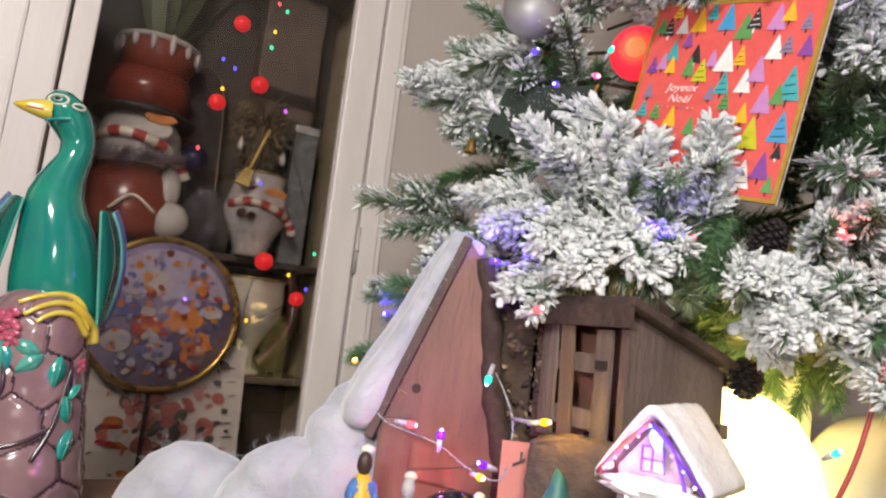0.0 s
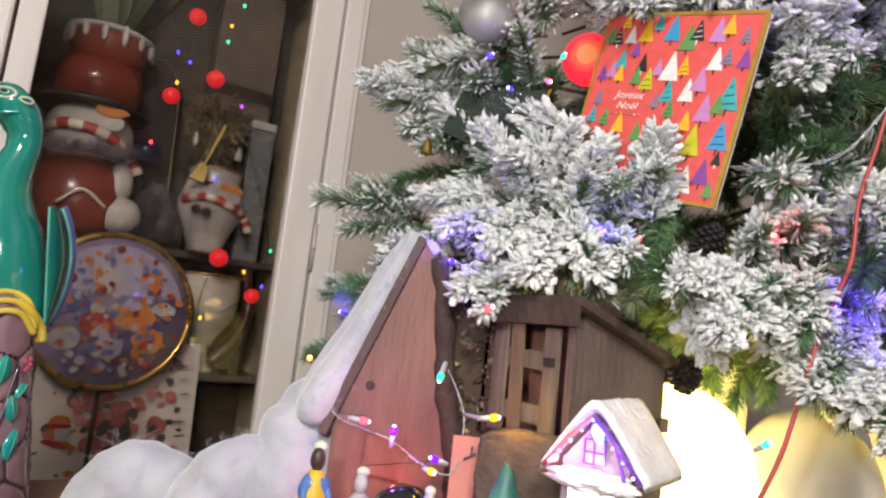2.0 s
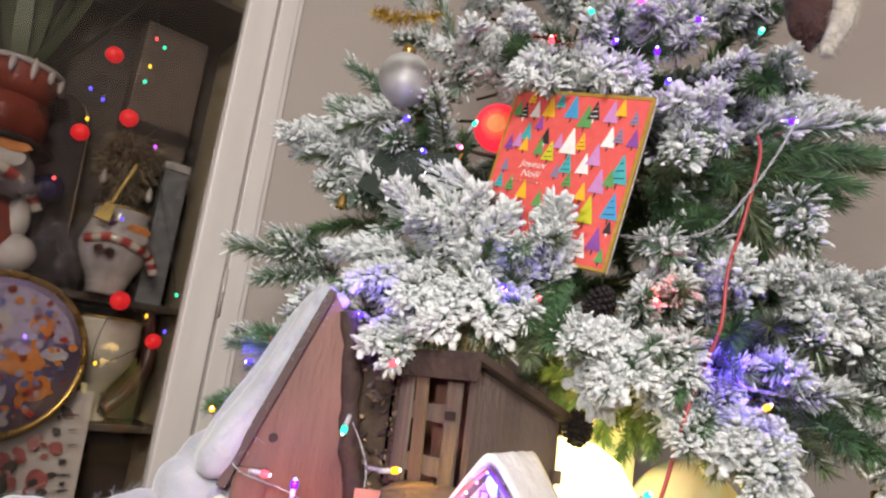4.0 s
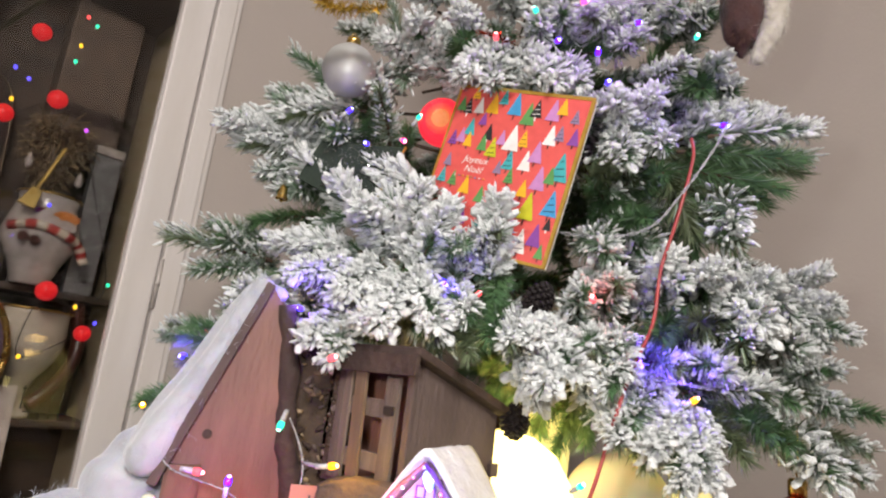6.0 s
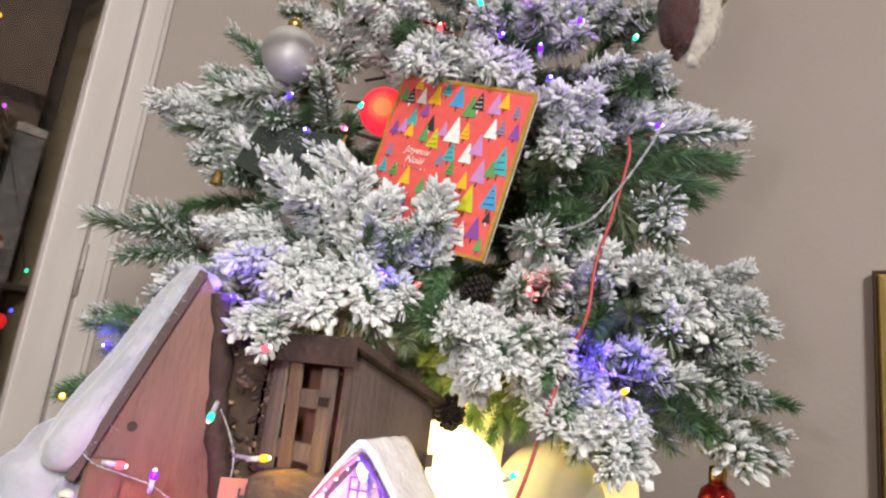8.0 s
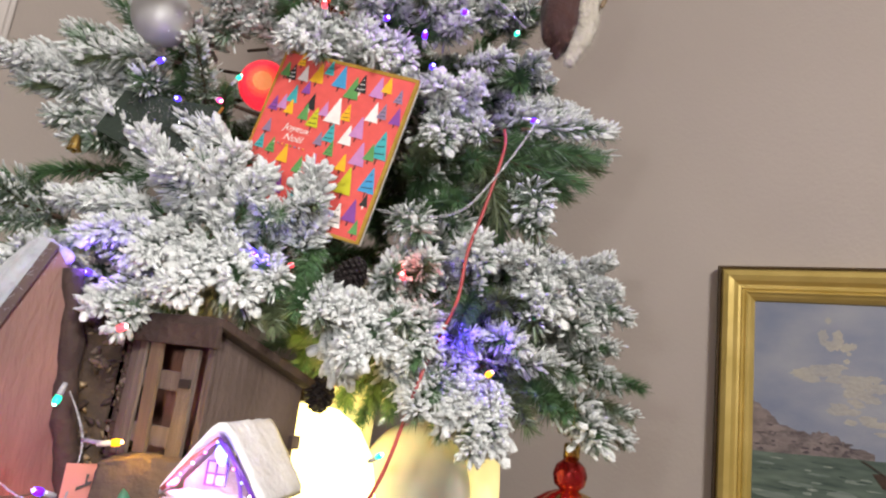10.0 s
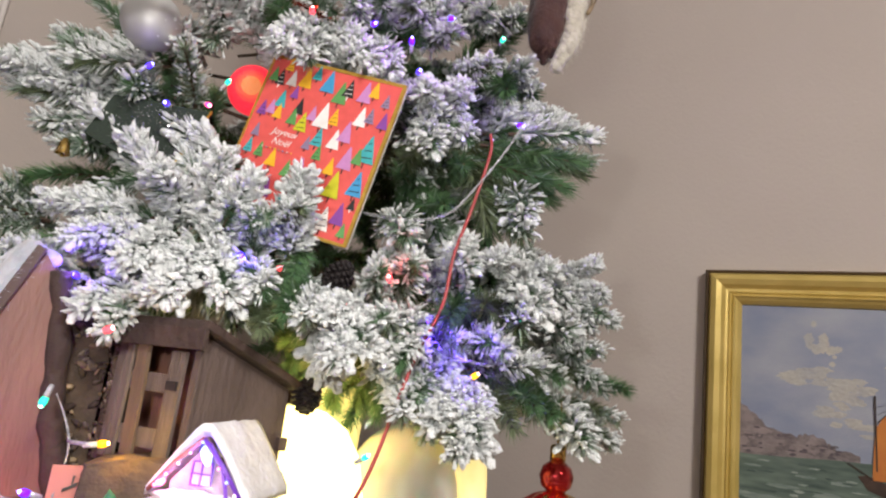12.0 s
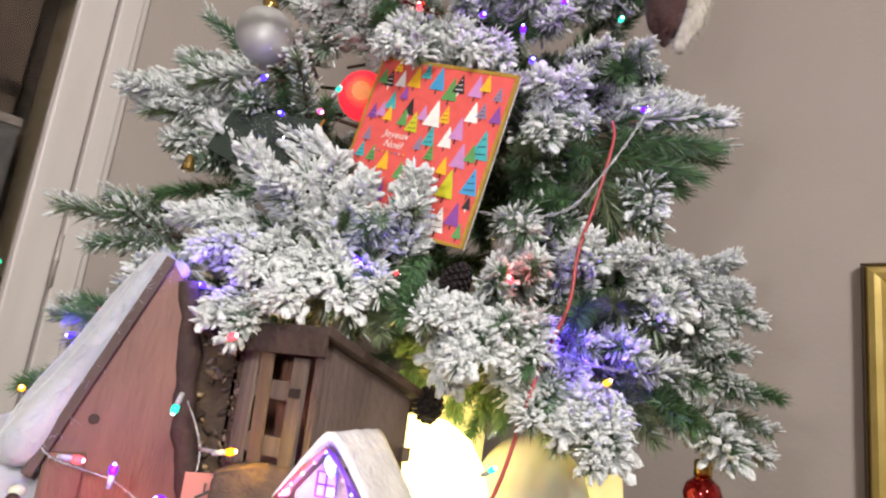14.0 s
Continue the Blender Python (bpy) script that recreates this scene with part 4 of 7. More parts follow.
# glowing balls and dots added behind the pane to stand for its reflections
REDBALL = material("reflected_red_ball", (0.6, 0.03, 0.02), 0.3, second=(0.30, 0.01, 0.01), scale=60, glow=0.85, glow_colour=(1.0, 0.015, 0.03))
DOT = {k: material("mirrored_" + k + "_led", c, 0.2, glow=3.2, glow_colour=c) for k, c in (("blue", (0.10, 0.08, 1.0)), ("green", (0.03, 0.8, 0.4)), ("yellow", (1.0, 0.55, 0.03)), ("red", (1.0, 0.08, 0.08)), ("violet", (0.5, 0.08, 0.9)))}
inner = thing("pane_reflection_lights", pose(0.25, 1.105, 1.30), "red balls and tiny lights standing for reflections in the pane", "fairy lights")
cord = smooth_line([(-0.02, 0, 0.44), (-0.012, 0, 0.36), (-0.066, 0.0, 0.314), (-0.062, 0, 0.25), (-0.087, 0, 0.245), (-0.085, 0, 0.17), (-0.023, 0, 0.22), (0.025, 0, 0.186), (0.06, 0.0, 0.10), (0.11, 0, -0.047), (0.071, 0, -0.089), (0.028, 0, -0.072), (0.013, 0, -0.172), (0.091, 0.0, -0.127), (0.104, 0, -0.109)], 6)
part("cord", tube([p + Vector((0, 0.012, 0)) for p in cord], 0.0009, 5), DARK, inner, "added thin dark cord between the reflections")
for x, z, r in ((0.184, 1.614, 0.0135), (0.165, 1.472, 0.0135), (0.227, 1.52, 0.0145), (0.278, 1.228, 0.0150), (0.341, 1.173, 0.0125)):
    part("ball_lamp", blob(r, (1, 1, 1), 0.03, 2, 3, r), REDBALL, inner, "red ball standing for a reflection").location = (x - 0.25, 0.004, z - 1.30)
# tiny bulbs set where mirrored fairy lights show in the glass
for tone, x, z in (("green", 0.253, 1.659), ("green", 0.236, 1.588), ("green", 0.36, 1.253), ("yellow", 0.238, 1.617), ("yellow", 0.169, 1.495), ("yellow", 0.321, 1.211), ("yellow", 0.263, 1.128), ("blue", 0.163, 1.544),
                   ("blue", 0.183, 1.534), ("blue", 0.354, 1.191), ("blue", 0.252, 1.355), ("red", 0.238, 1.668), ("red", 0.147, 1.39), ("violet", 0.275, 1.486)):
    part("bulb", blob(0.0030, (1, 1, 1.3), 0.02, 2, 2), DOT[tone], inner, "tiny " + tone + " bulb").location = (x - 0.25, 0.0, z - 1.30)

# ---- sea picture in a gilt frame ----
GOLD = material("gilt_frame", (0.66, 0.50, 0.17), 0.38, metal=0.38, second=(0.50, 0.37, 0.10), scale=16, amount=0.7, bump=0.15, bump_scale=60)
UMBER = material("frame_dark_edge", (0.08, 0.05, 0.025), 0.5)
SKY = material("painted_sky", (0.32, 0.33, 0.365), 0.5, second=(0.140, 0.170, 0.265), scale=9, amount=0.75, stretch=(1, 1, 1.7), bump=0.10, bump_scale=420)
CLOUD = material("painted_cloud", (0.43, 0.39, 0.32), 0.5, second=(0.27, 0.275, 0.29), scale=26, amount=0.8, bump=0.3, bump_scale=180)
ROCK = material("painted_rock", (0.27, 0.22, 0.21), 0.5, second=(0.045, 0.033, 0.038), scale=60, amount=0.9, stretch=(1, 1, 1.5), bump=0.3, bump_scale=180)
ROCKLIGHT = material("painted_rock_light", (0.27, 0.22, 0.21), 0.5, second=(0.15, 0.115, 0.115), scale=44, amount=0.9)
SEA = material("painted_sea", (0.13, 0.175, 0.14), 0.5, second=(0.022, 0.045, 0.036), scale=46, amount=0.7, stretch=(1, 0.35, 2.2), bump=0.12, bump_scale=400)
FOAM = material("painted_foam", (0.22, 0.26, 0.23), 0.5, second=(0.09, 0.13, 0.11), scale=70, amount=0.9, stretch=(1, 0.5, 3))
SAIL = material("painted_sail", (0.66, 0.27, 0.03), 0.5, second=(0.34, 0.085, 0.012), scale=17, amount=0.7, stretch=(1, 1.4, 0.6), bump=0.10, bump_scale=400)
HULL = material("painted_hull", (0.014, 0.009, 0.008), 0.7, second=(0.05, 0.026, 0.015), scale=50)
DEEP = material("painted_trough", (0.022, 0.042, 0.036), 0.6, second=(0.05, 0.08, 0.065), scale=70)
SPRAY = material("painted_spray", (0.30, 0.33, 0.29), 0.6, second=(0.15, 0.20, 0.17), scale=90)
CLEFT = material("painted_cleft", (0.06, 0.045, 0.055), 0.6, second=(0.10, 0.08, 0.085), scale=70)
FX, FY0, FY1, FZ0, FZ1 = WALL_E, 0.105, -0.62, 0.88, 1.405
picture = thing("framed_painting", pose(FX, 0.5 * (FY0 + FY1), 0.5 * (FZ0 + FZ1)), "oil painting of a sailing boat in a wide gilt frame", "painting")
wide, tall = FY0 - FY1, FZ1 - FZ0
# the moulding's cross-section: distance inward from the outer edge, and how far it stands off the wall
SECTION = ((0.0, 0.001), (0.0, 0.020), (0.003, 0.024), (0.006, 0.021), (0.010, 0.030), (0.018, 0.034), (0.026, 0.030), (0.032, 0.023), (0.036, 0.022), (0.038, 0.025), (0.041, 0.022),
           (0.044, 0.025), (0.047, 0.021), (0.050, 0.019), (0.055, 0.013), (0.057, 0.006))
for k, name in enumerate(("frame_top", "frame_side", "frame_bottom", "frame_side")):
    bm = bmesh.new()
    half, other = (wide / 2, tall / 2) if k % 2 == 0 else (tall / 2, wide / 2)
    a = [bm.verts.new((-half + d, other - d, h)) for d, h in SECTION]
    b = [bm.verts.new((half - d, other - d, h)) for d, h in SECTION]
    for i in range(len(a) - 1):
        f = bm.faces.new([a[i], b[i], b[i + 1], a[i + 1]])
        f.material_index = 1 if i in (1, 2) else 0
    bar = part(name, bm, [GOLD, UMBER], picture)
    # local axes of the bar: x along the wall, y up, z off the wall
    bar.matrix_basis = Matrix(((0, 0, -1, 0), (-1, 0, 0, 0), (0, 1, 0, 0), (0, 0, 0, 1))) @ pose(0, 0, 0, 0, 0, -90 * k)


def paint(name, outline, layer, mat):
    """A painted area of (y, z) pairs on the canvas, one thin layer of paint above the other."""
    cy, cz = 0.5 * (FY0 + FY1), 0.5 * (FZ0 + FZ1) - (0.015 if layer >= 0.5 else 0.0)
    bm = bmesh.new()
    rim = [bm.verts.new((-0.009 - 0.0004 * layer, y - cy, z - cz)) for y, z in outline]
    back = [bm.verts.new((-0.004, v.co.y, v.co.z)) for v in rim]
    bm.faces.new(rim)
    for i in range(len(rim)):
        j = (i + 1) % len(rim)
        bm.faces.new([rim[j], rim[i], back[i], back[j]])
    return part(name, bm, mat, picture)


def rough_edge(points, jitter, steps=5):
    """Break a line of (a, b) pairs into an uneven one."""
    out = []
    for (a0, b0), (a1, b1) in zip(points, points[1:]):
        for i in range(steps):
            t = i / steps
            out.append((a0 + (a1 - a0) * t, b0 + (b1 - b0) * t + pick.uniform(-jitter, jitter)))
    return out + [points[-1]]


paint("canvas", [(FY0 - 0.05, FZ0 + 0.05), (FY1 + 0.05, FZ0 + 0.05), (FY1 + 0.05, FZ1 - 0.05), (FY0 - 0.05, FZ1 - 0.05)], 0, SKY)


def puff(name, y, z, ry, rz, layer, mat):
    ring = [(y + k * ry * math.cos(a), z + k * rz * math.sin(a)) for a, k in ((a, pick.uniform(0.72, 1.15)) for a in np.linspace(0, 2 * math.pi, 26)[:-1])]
    return paint(name, ring, layer, mat)


for n, (y, z, ry, rz) in enumerate(((-0.055, 1.285, 0.018, 0.022), (-0.075, 1.265, 0.016, 0.013), (-0.045, 1.225, 0.040, 0.016), (-0.095, 1.205, 0.045, 0.022), (-0.075, 1.175, 0.028, 0.014),
                     (-0.20, 1.26, 0.06, 0.02), (-0.32, 1.28, 0.08, 0.03), (-0.45, 1.22, 0.06, 0.03), (-0.14, 1.16, 0.04, 0.012))):
    for k in range(9):
        size = pick.uniform(0.2, 0.5)
        puff("cloud", y + ry * pick.gauss(0, 0.5), z + rz * pick.gauss(0, 0.5), ry * size, max(rz * size, 0.3 * ry * size), 0.5 + 0.12 * n + 0.012 * k, CLOUD)
paint("rock", rough_edge([(0.055, 1.180), (0.030, 1.165), (0.011, 1.146), (-0.029, 1.136), (-0.048, 1.142), (-0.066, 1.134), (-0.08, 1.122), (-0.11, 1.117)], 0.003) + [(-0.11, 1.09), (0.055, 1.09)], 2, ROCK)
for y, z, ry, rz in ((0.040, 1.155, 0.012, 0.006), (0.020, 1.138, 0.015, 0.005), (0.045, 1.12, 0.008, 0.007), (0.0, 1.122, 0.014, 0.005), (-0.05, 1.128, 0.010, 0.005), (-0.03, 1.11, 0.016, 0.004), (0.028, 1.108, 0.016, 0.004)):
    puff("rock_light", y, z, ry, rz, 3, ROCKLIGHT)
paint("sea", rough_edge([(0.055, 1.100), (-0.05, 1.106), (-0.2, 1.112), (FY1 + 0.05, 1.112)], 0.0012) + [(FY1 + 0.05, FZ0 + 0.05), (0.055, FZ0 + 0.05)], 4, SEA)
for y, z, ry, rz in ((0.03, 1.085, 0.014, 0.002), (-0.01, 1.06, 0.025, 0.003), (-0.07, 1.055, 0.02, 0.006), (0.02, 1.04, 0.03, 0.005), (-0.085, 1.075, 0.014, 0.003), (-0.10, 1.04, 0.03, 0.008), (-0.04, 1.078, 0.015, 0.002),
                     (-0.25, 1.05, 0.05, 0.006), (-0.4, 1.03, 0.05, 0.006), (-0.05, 1.0, 0.05, 0.008), (0.02, 0.97, 0.03, 0.008)):
    puff("foam", y, z, ry, rz, 5, FOAM)
# short brush strokes: dark troughs and foam on the sea, lit ledges and clefts on the rocks
for k in range(90):
    z = 0.95 + 0.145 * pick.random() ** 0.8
    size = 1.0 + 9.0 * (1.10 - z)
    puff("sea_stroke", pick.uniform(-0.30, 0.048), z, size * pick.uniform(0.004, 0.011), size * pick.uniform(0.0006, 0.0016), 5.1 + 0.009 * k, DEEP if k % 2 else SPRAY)
for k in range(60):
    y = pick.uniform(-0.085, 0.05)
    top = 1.128 + 0.30 * max(0.0, y + 0.03)
    puff("rock_stroke", y, pick.uniform(1.105, top), pick.uniform(0.002, 0.006), pick.uniform(0.0008, 0.0026), 3.1 + 0.012 * k, CLEFT if k % 2 else ROCKLIGHT)
paint("hull", [(-0.106, 1.090), (-0.118, 1.092), (-0.14, 1.084), (-0.30, 1.084), (-0.34, 1.096), (-0.355, 1.096), (-0.33, 1.062), (-0.15, 1.060), (-0.118, 1.072)], 6, HULL)
paint("sail", rough_edge([(-0.124, 1.088), (-0.129, 1.158), (-0.15, 1.19), (-0.176, 1.214), (-0.235, 1.210), (-0.25, 1.15), (-0.255, 1.09)], 0.002, 4), 7, SAIL)
paint("sail", rough_edge([(-0.265, 1.10), (-0.262, 1.22), (-0.31, 1.20), (-0.335, 1.11)], 0.002, 4), 7, SAIL)
for y0, z0, y1, z1 in ((-0.1295, 1.205, -0.1295, 1.10), (-0.131, 1.19, -0.172, 1.206), (-0.131, 1.178, -0.165, 1.20), (-0.131, 1.166, -0.15, 1.188), (-0.094, 1.106, -0.125, 1.088), (-0.259, 1.25, -0.259, 1.10)):
    paint("mast", [(y0 + 0.001, z0), (y0 - 0.0012, z0 + 0.0008), (y1 - 0.0012, z1), (y1 + 0.001, z1 - 0.0008)], 8, HULL)

# ---- Christmas card on the tree ----
CARDRED = material("coral_red_card", (0.66, 0.095, 0.082), 0.6, second=(0.58, 0.080, 0.068), scale=120)
CARDGOLD = material("gold_card_edge", (0.62, 0.42, 0.08), 0.35, metal=0.6, second=(0.5, 0.3, 0.05), scale=80)
PRINTS = [material("print_" + n, c, 0.5, second=tuple(q * 0.85 for q in c), scale=150) for n, c in (
    ("black", (0.02, 0.02, 0.02)), ("white", (0.78, 0.74, 0.70)), ("yellow", (0.80, 0.42, 0.02)), ("teal", (0.05, 0.36, 0.38)), ("blue", (0.05, 0.28, 0.52)), ("green", (0.10, 0.28, 0.08)),
    ("lilac", (0.50, 0.22, 0.46)), ("lime", (0.52, 0.50, 0.02)), ("slate", (0.24, 0.18, 0.28)), ("purple", (0.22, 0.06, 0.30)))]
CW, CH = 0.1276, 0.1481
card = thing("christmas_card", Matrix.Translation((0.4013, 0.3435, 1.3386)) @ pose(0, 0, 0, -0.06, 12.6, -72.7) @ Matrix.Translation((0, 0, -CH / 2)), "coral red Christmas card printed with colourful little trees", "card")
part("back_leaf", box(-CW / 2, CW / 2, 0.004, 0.0055, 0.0, CH, 0.0003), PRINTS[1], card)
part("front_leaf", box(-CW / 2, CW / 2, -0.001, 0.0006, 0.0, CH, 0.0003), CARDRED, card)
rim = bmesh.new()
for x0, x1, z0, z1 in ((-CW / 2, CW / 2, CH - 0.0026, CH + 0.0004), (CW / 2 - 0.0026, CW / 2 + 0.0006, 0.0, CH - 0.0026), (-CW / 2, CW / 2 - 0.0026, -0.0004, 0.0022), (-CW / 2 - 0.0006, -CW / 2 + 0.0014, 0.0022, CH - 0.0026)):
    box(x0, x1, -0.0016, 0.0008, z0, z1, bm=rim)
part("gold_edge", rim, CARDGOLD, card, "gold edge")
# u across, v down, size, colour of each printed tree
TREES = [(0.11, 0.14, 1.1, 0), (0.2, 0.13, 1.1, 1), (0.3, 0.11, 1.4, 2), (0.37, 0.06, 1.0, 3), (0.47, 0.1, 1.5, 4), (0.58, 0.15, 1.5, 5), (0.63, 0.11, 1.2, 0), (0.75, 0.11, 1.4, 6),
         (0.81, 0.08, 1.1, 2), (0.91, 0.13, 0.9, 8), (0.18, 0.27, 1.2, 3), (0.19, 0.35, 1.0, 2), (0.07, 0.35, 1.0, 9), (0.13, 0.33, 1.0, 6), (0.33, 0.29, 1.1, 0), (0.39, 0.38, 1.3, 7),
         (0.31, 0.36, 1.1, 5), (0.52, 0.31, 1.7, 1), (0.6, 0.3, 1.1, 2), (0.44, 0.31, 1.0, 6), (0.78, 0.26, 1.3, 1), (0.84, 0.24, 1.0, 8), (0.94, 0.25, 1.1, 9), (0.72, 0.37, 1.4, 6)]
TREES += [(0.15, 0.05, 0.9, 2), (0.06, 0.13, 1.0, 5), (0.26, 0.21, 0.9, 9), (0.54, 0.44, 1.3, 3), (0.66, 0.43, 1.3, 1), (0.79, 0.52, 1.5, 6), (0.91, 0.44, 1.8, 3), (0.86, 0.49, 1.1, 5),
          (0.48, 0.49, 0.9, 8), (0.58, 0.53, 1.0, 5), (0.7, 0.59, 1.1, 2), (0.77, 0.69, 1.7, 7), (0.92, 0.65, 1.6, 4), (0.94, 0.76, 0.8, 0), (0.88, 0.84, 1.4, 9), (0.79, 0.89, 1.5, 1),
          (0.94, 0.92, 0.9, 5), (0.68, 0.85, 1.0, 9), (0.17, 0.60, 1.0, 5)]
TREES += [(0.28, 0.63, 1.2, 2), (0.09, 0.49, 0.9, 8), (0.08, 0.59, 1.0, 3), (0.41, 0.67, 1.1, 5), (0.5, 0.63, 1.0, 6), (0.58, 0.79, 1.2, 2), (0.32, 0.81, 1.2, 9), (0.17, 0.82, 1.2, 7), (0.45, 0.86, 1.0, 3)]
for i, (u, v, size, tone) in enumerate(TREES):
    x, z, w, h = (u - 0.5) * CW, (1 - v) * CH, 0.0047 * size, 0.0138 * size
    y = -0.0016 - 0.00006 * (i % 9)
    bm = bmesh.new()
    verts = [bm.verts.new((x + a * w, y, z + b * h)) for a, b in ((-1, -0.42), (1, -0.42), (0.55, 0.1), (0.08, 0.58), (-0.05, 0.58), (-0.5, 0.1))]
    bm.faces.new(verts)
    stem = [bm.verts.new((x + a * 0.0006, y - 0.00003, z + b * h)) for a, b in ((-1, -0.62), (1, -0.62), (1, -0.40), (-1, -0.40))]
    bm.faces.new(stem).material_index = 1
    if i % 3 == 0:
        for k in range(3):
            b0 = -0.28 + 0.26 * k
            ww = w * (0.62 - 0.24 * k)
            bm.faces.new([bm.verts.new((x + a * ww, y - 0.00003, z + (b0 + c) * h)) for a, c in ((-1, 0.0), (1, 0.05), (1, 0.09), (-1, 0.04))]).material_index = 1
    part("printed_tree", bm, [PRINTS[tone], PRINTS[0] if tone else PRINTS[1]], card)
for line, zz in (("Joyeux", 0.515), ("Noël", 0.455)):
    text = bpy.data.curves.new("greeting", "FONT")
    text.body, text.size, text.shear, text.align_x, text.extrude = line, 0.0088, 0.3, "CENTER", 0.0
    words = new("greeting", text)
    mesh = bpy.data.meshes.new_from_object(words)
    bpy.data.objects.remove(words)
    mesh.materials.append(PRINTS[1])
    ob = new("greeting", mesh)
    ob.parent = card
    ob.matrix_basis = pose((0.30 - 0.5) * CW, -0.0024, zz * CH, 90, 0, 0)
for k in range(8):
    dot = lathe([(0, 0), (0.0009, 0.0), (0, 0.0001)], 8)
    ob = part("printed_dot", dot, PRINTS[(1, 3, 2, 7, 5, 4, 1, 2)[k]], card)
    ob.matrix_basis = pose((0.18 + 0.032 * k - 0.5) * CW, -0.0024, 0.425 * CH, 90, 0, 0)

# ---- ornaments ----
SATIN = material("satin_silver", (0.50, 0.50, 0.48), 0.44, metal=0.30, second=(0.44, 0.44, 0.425), scale=50)
CAPGOLD = material("gold_cap", (0.80, 0.56, 0.18), 0.2, metal=1.0)
REDSHINE = material("red_chrome", (0.48, 0.02, 0.02), 0.12, metal=0.7, second=(0.36, 0.012, 0.014), scale=20, coat=0.6)
CONE = material("pine_cone", (0.014, 0.008, 0.008), 0.7, second=(0.007, 0.004, 0.004), scale=60)
GLITTER = material("dark_green_glitter", (0.022, 0.036, 0.022), 0.75, second=(0.006, 0.012, 0.008), scale=900, amount=0.3, bump=0.3, bump_scale=900)
PLUSH = material("white_plush", (0.66, 0.62, 0.54), 0.95, second=(0.5, 0.46, 0.38), scale=50, bump=0.8, bump_scale=250, sheen=0.5)
MAROON = material("maroon_felt", (0.07, 0.028, 0.022), 0.9, second=(0.05, 0.02, 0.02), scale=60, bump=0.4, bump_scale=300, sheen=0.3)


def bauble(place, radius, mat, label):
    ob = thing("bauble", Matrix.Translation(place), label, "bauble", "baubles on the tree")
    part("ball", lathe([(radius * math.sin(a), -radius * math.cos(a)) for a in np.linspace(0, math.pi, 25)], 40), mat, ob)
    part("cap", lathe([(0, radius * 0.96), (0.007, radius * 0.96), (0.007, radius + 0.007), (0.005, radius + 0.009), (0, radius + 0.009)], 16), CAPGOLD, ob, "gold cap")
    part("hook", tube([(0.003 * math.cos(a), 0, radius + 0.011 + 0.003 * math.sin(a)) for a in np.linspace(0, 2 * math.pi, 17)], 0.0006, 6), CAPGOLD, ob)
    return ob


bauble((0.331, 0.490, 1.442), 0.0262, SATIN, "satin silver bauble hanging among the branches")
glowball = thing("glowing_bauble", Matrix.Translation((0.418, 0.441, 1.411)), "glowing red translucent ball light on the tree", "bauble")
REDGLOW = material("glowing_red_plastic", (0.62, 0.03, 0.04), 0.3, second=(0.5, 0.02, 0.03), scale=160, amount=0.9, glow=1.0, glow_colour=(1.0, 0.025, 0.05), bump=0.5, bump_scale=300)
ORANGEGLOW = material("glowing_orange_core", (0.55, 0.20, 0.10), 0.4, second=(0.5, 0.12, 0.06), scale=140, amount=0.9, bump=0.5, bump_scale=300, glow=0.55, glow_colour=(1.0, 0.30, 0.07))
part("globe", lathe([(0.0245 * math.sin(a), -0.0245 * math.cos(a)) for a in np.linspace(0, math.pi, 21)], 32), REDGLOW, glowball)
for spread, r, tone, strength in ((0.66, 0.0248, (1.0, 0.05, 0.045), 0.9), (0.50, 0.0251, (1.0, 0.11, 0.05), 0.75)):
    halo = part("lit_face", lathe([(r * math.sin(a), -r * math.cos(a)) for a in np.linspace(0, spread, 10)], 28), material("glowing_halo", (0.6, 0.07, 0.05), 0.35, second=(0.5, 0.04, 0.04), scale=160, amount=0.9, glow=strength, glow_colour=tone, bump=0.5, bump_scale=300), glowball, "lit orange-red face")
    halo.matrix_basis = Matrix.Rotation(radians(-50), 4, "Z") @ pose(0, 0, 0, -78, 0, 0)
core = part("lit_face", lathe([(0.0254 * math.sin(a), -0.0254 * math.cos(a)) for a in np.linspace(0, 0.36, 8)], 24), ORANGEGLOW, glowball, "lit orange face")
core.matrix_basis = Matrix.Rotation(radians(-50), 4, "Z") @ pose(0, 0, 0, -78, 0, 0)
# hanging red and gold drop with a fluted skirt
drop = thing("drop_ornament", Matrix.Translation((0.619, 0.173, 1.080)), "shiny red and gold drop ornament hanging from a branch", "ornament")
part("ball", lathe([(0, 0.020), (0.007, 0.0195), (0.0135, 0.014), (0.0160, 0.006), (0.0140, -0.003), (0.008, -0.008), (0, -0.009)], 32), REDSHINE, drop)
part("cap", lathe([(0, 0.020), (0.0075, 0.020), (0.0075, 0.032), (0.006, 0.034), (0, 0.034)], 16), CAPGOLD, drop, "gold cap")
part("loop", tube([(0.003 * math.cos(a), 0, 0.037 + 0.003 * math.sin(a)) for a in np.linspace(0, 2 * math.pi, 17)], 0.0006, 6), CAPGOLD, drop)
part("thread", tube([(0, 0, 0.04), (0.001, 0, 0.055), (-0.001, 0, 0.075)], 0.0005, 5), CAPGOLD, drop, "gold thread")
bm = bmesh.new()
rings = []
for r, z in ((0.008, -0.0075), (0.018, -0.011), (0.033, -0.022), (0.036, -0.034), (0.012, -0.05)):
    rings.append([bm.verts.new((r * (1 + 0.08 * math.cos(10 * a)) * math.cos(a), r * (1 + 0.08 * math.cos(10 * a)) * math.sin(a), z)) for a in np.linspace(0, 2 * math.pi, 61)[:-1]])
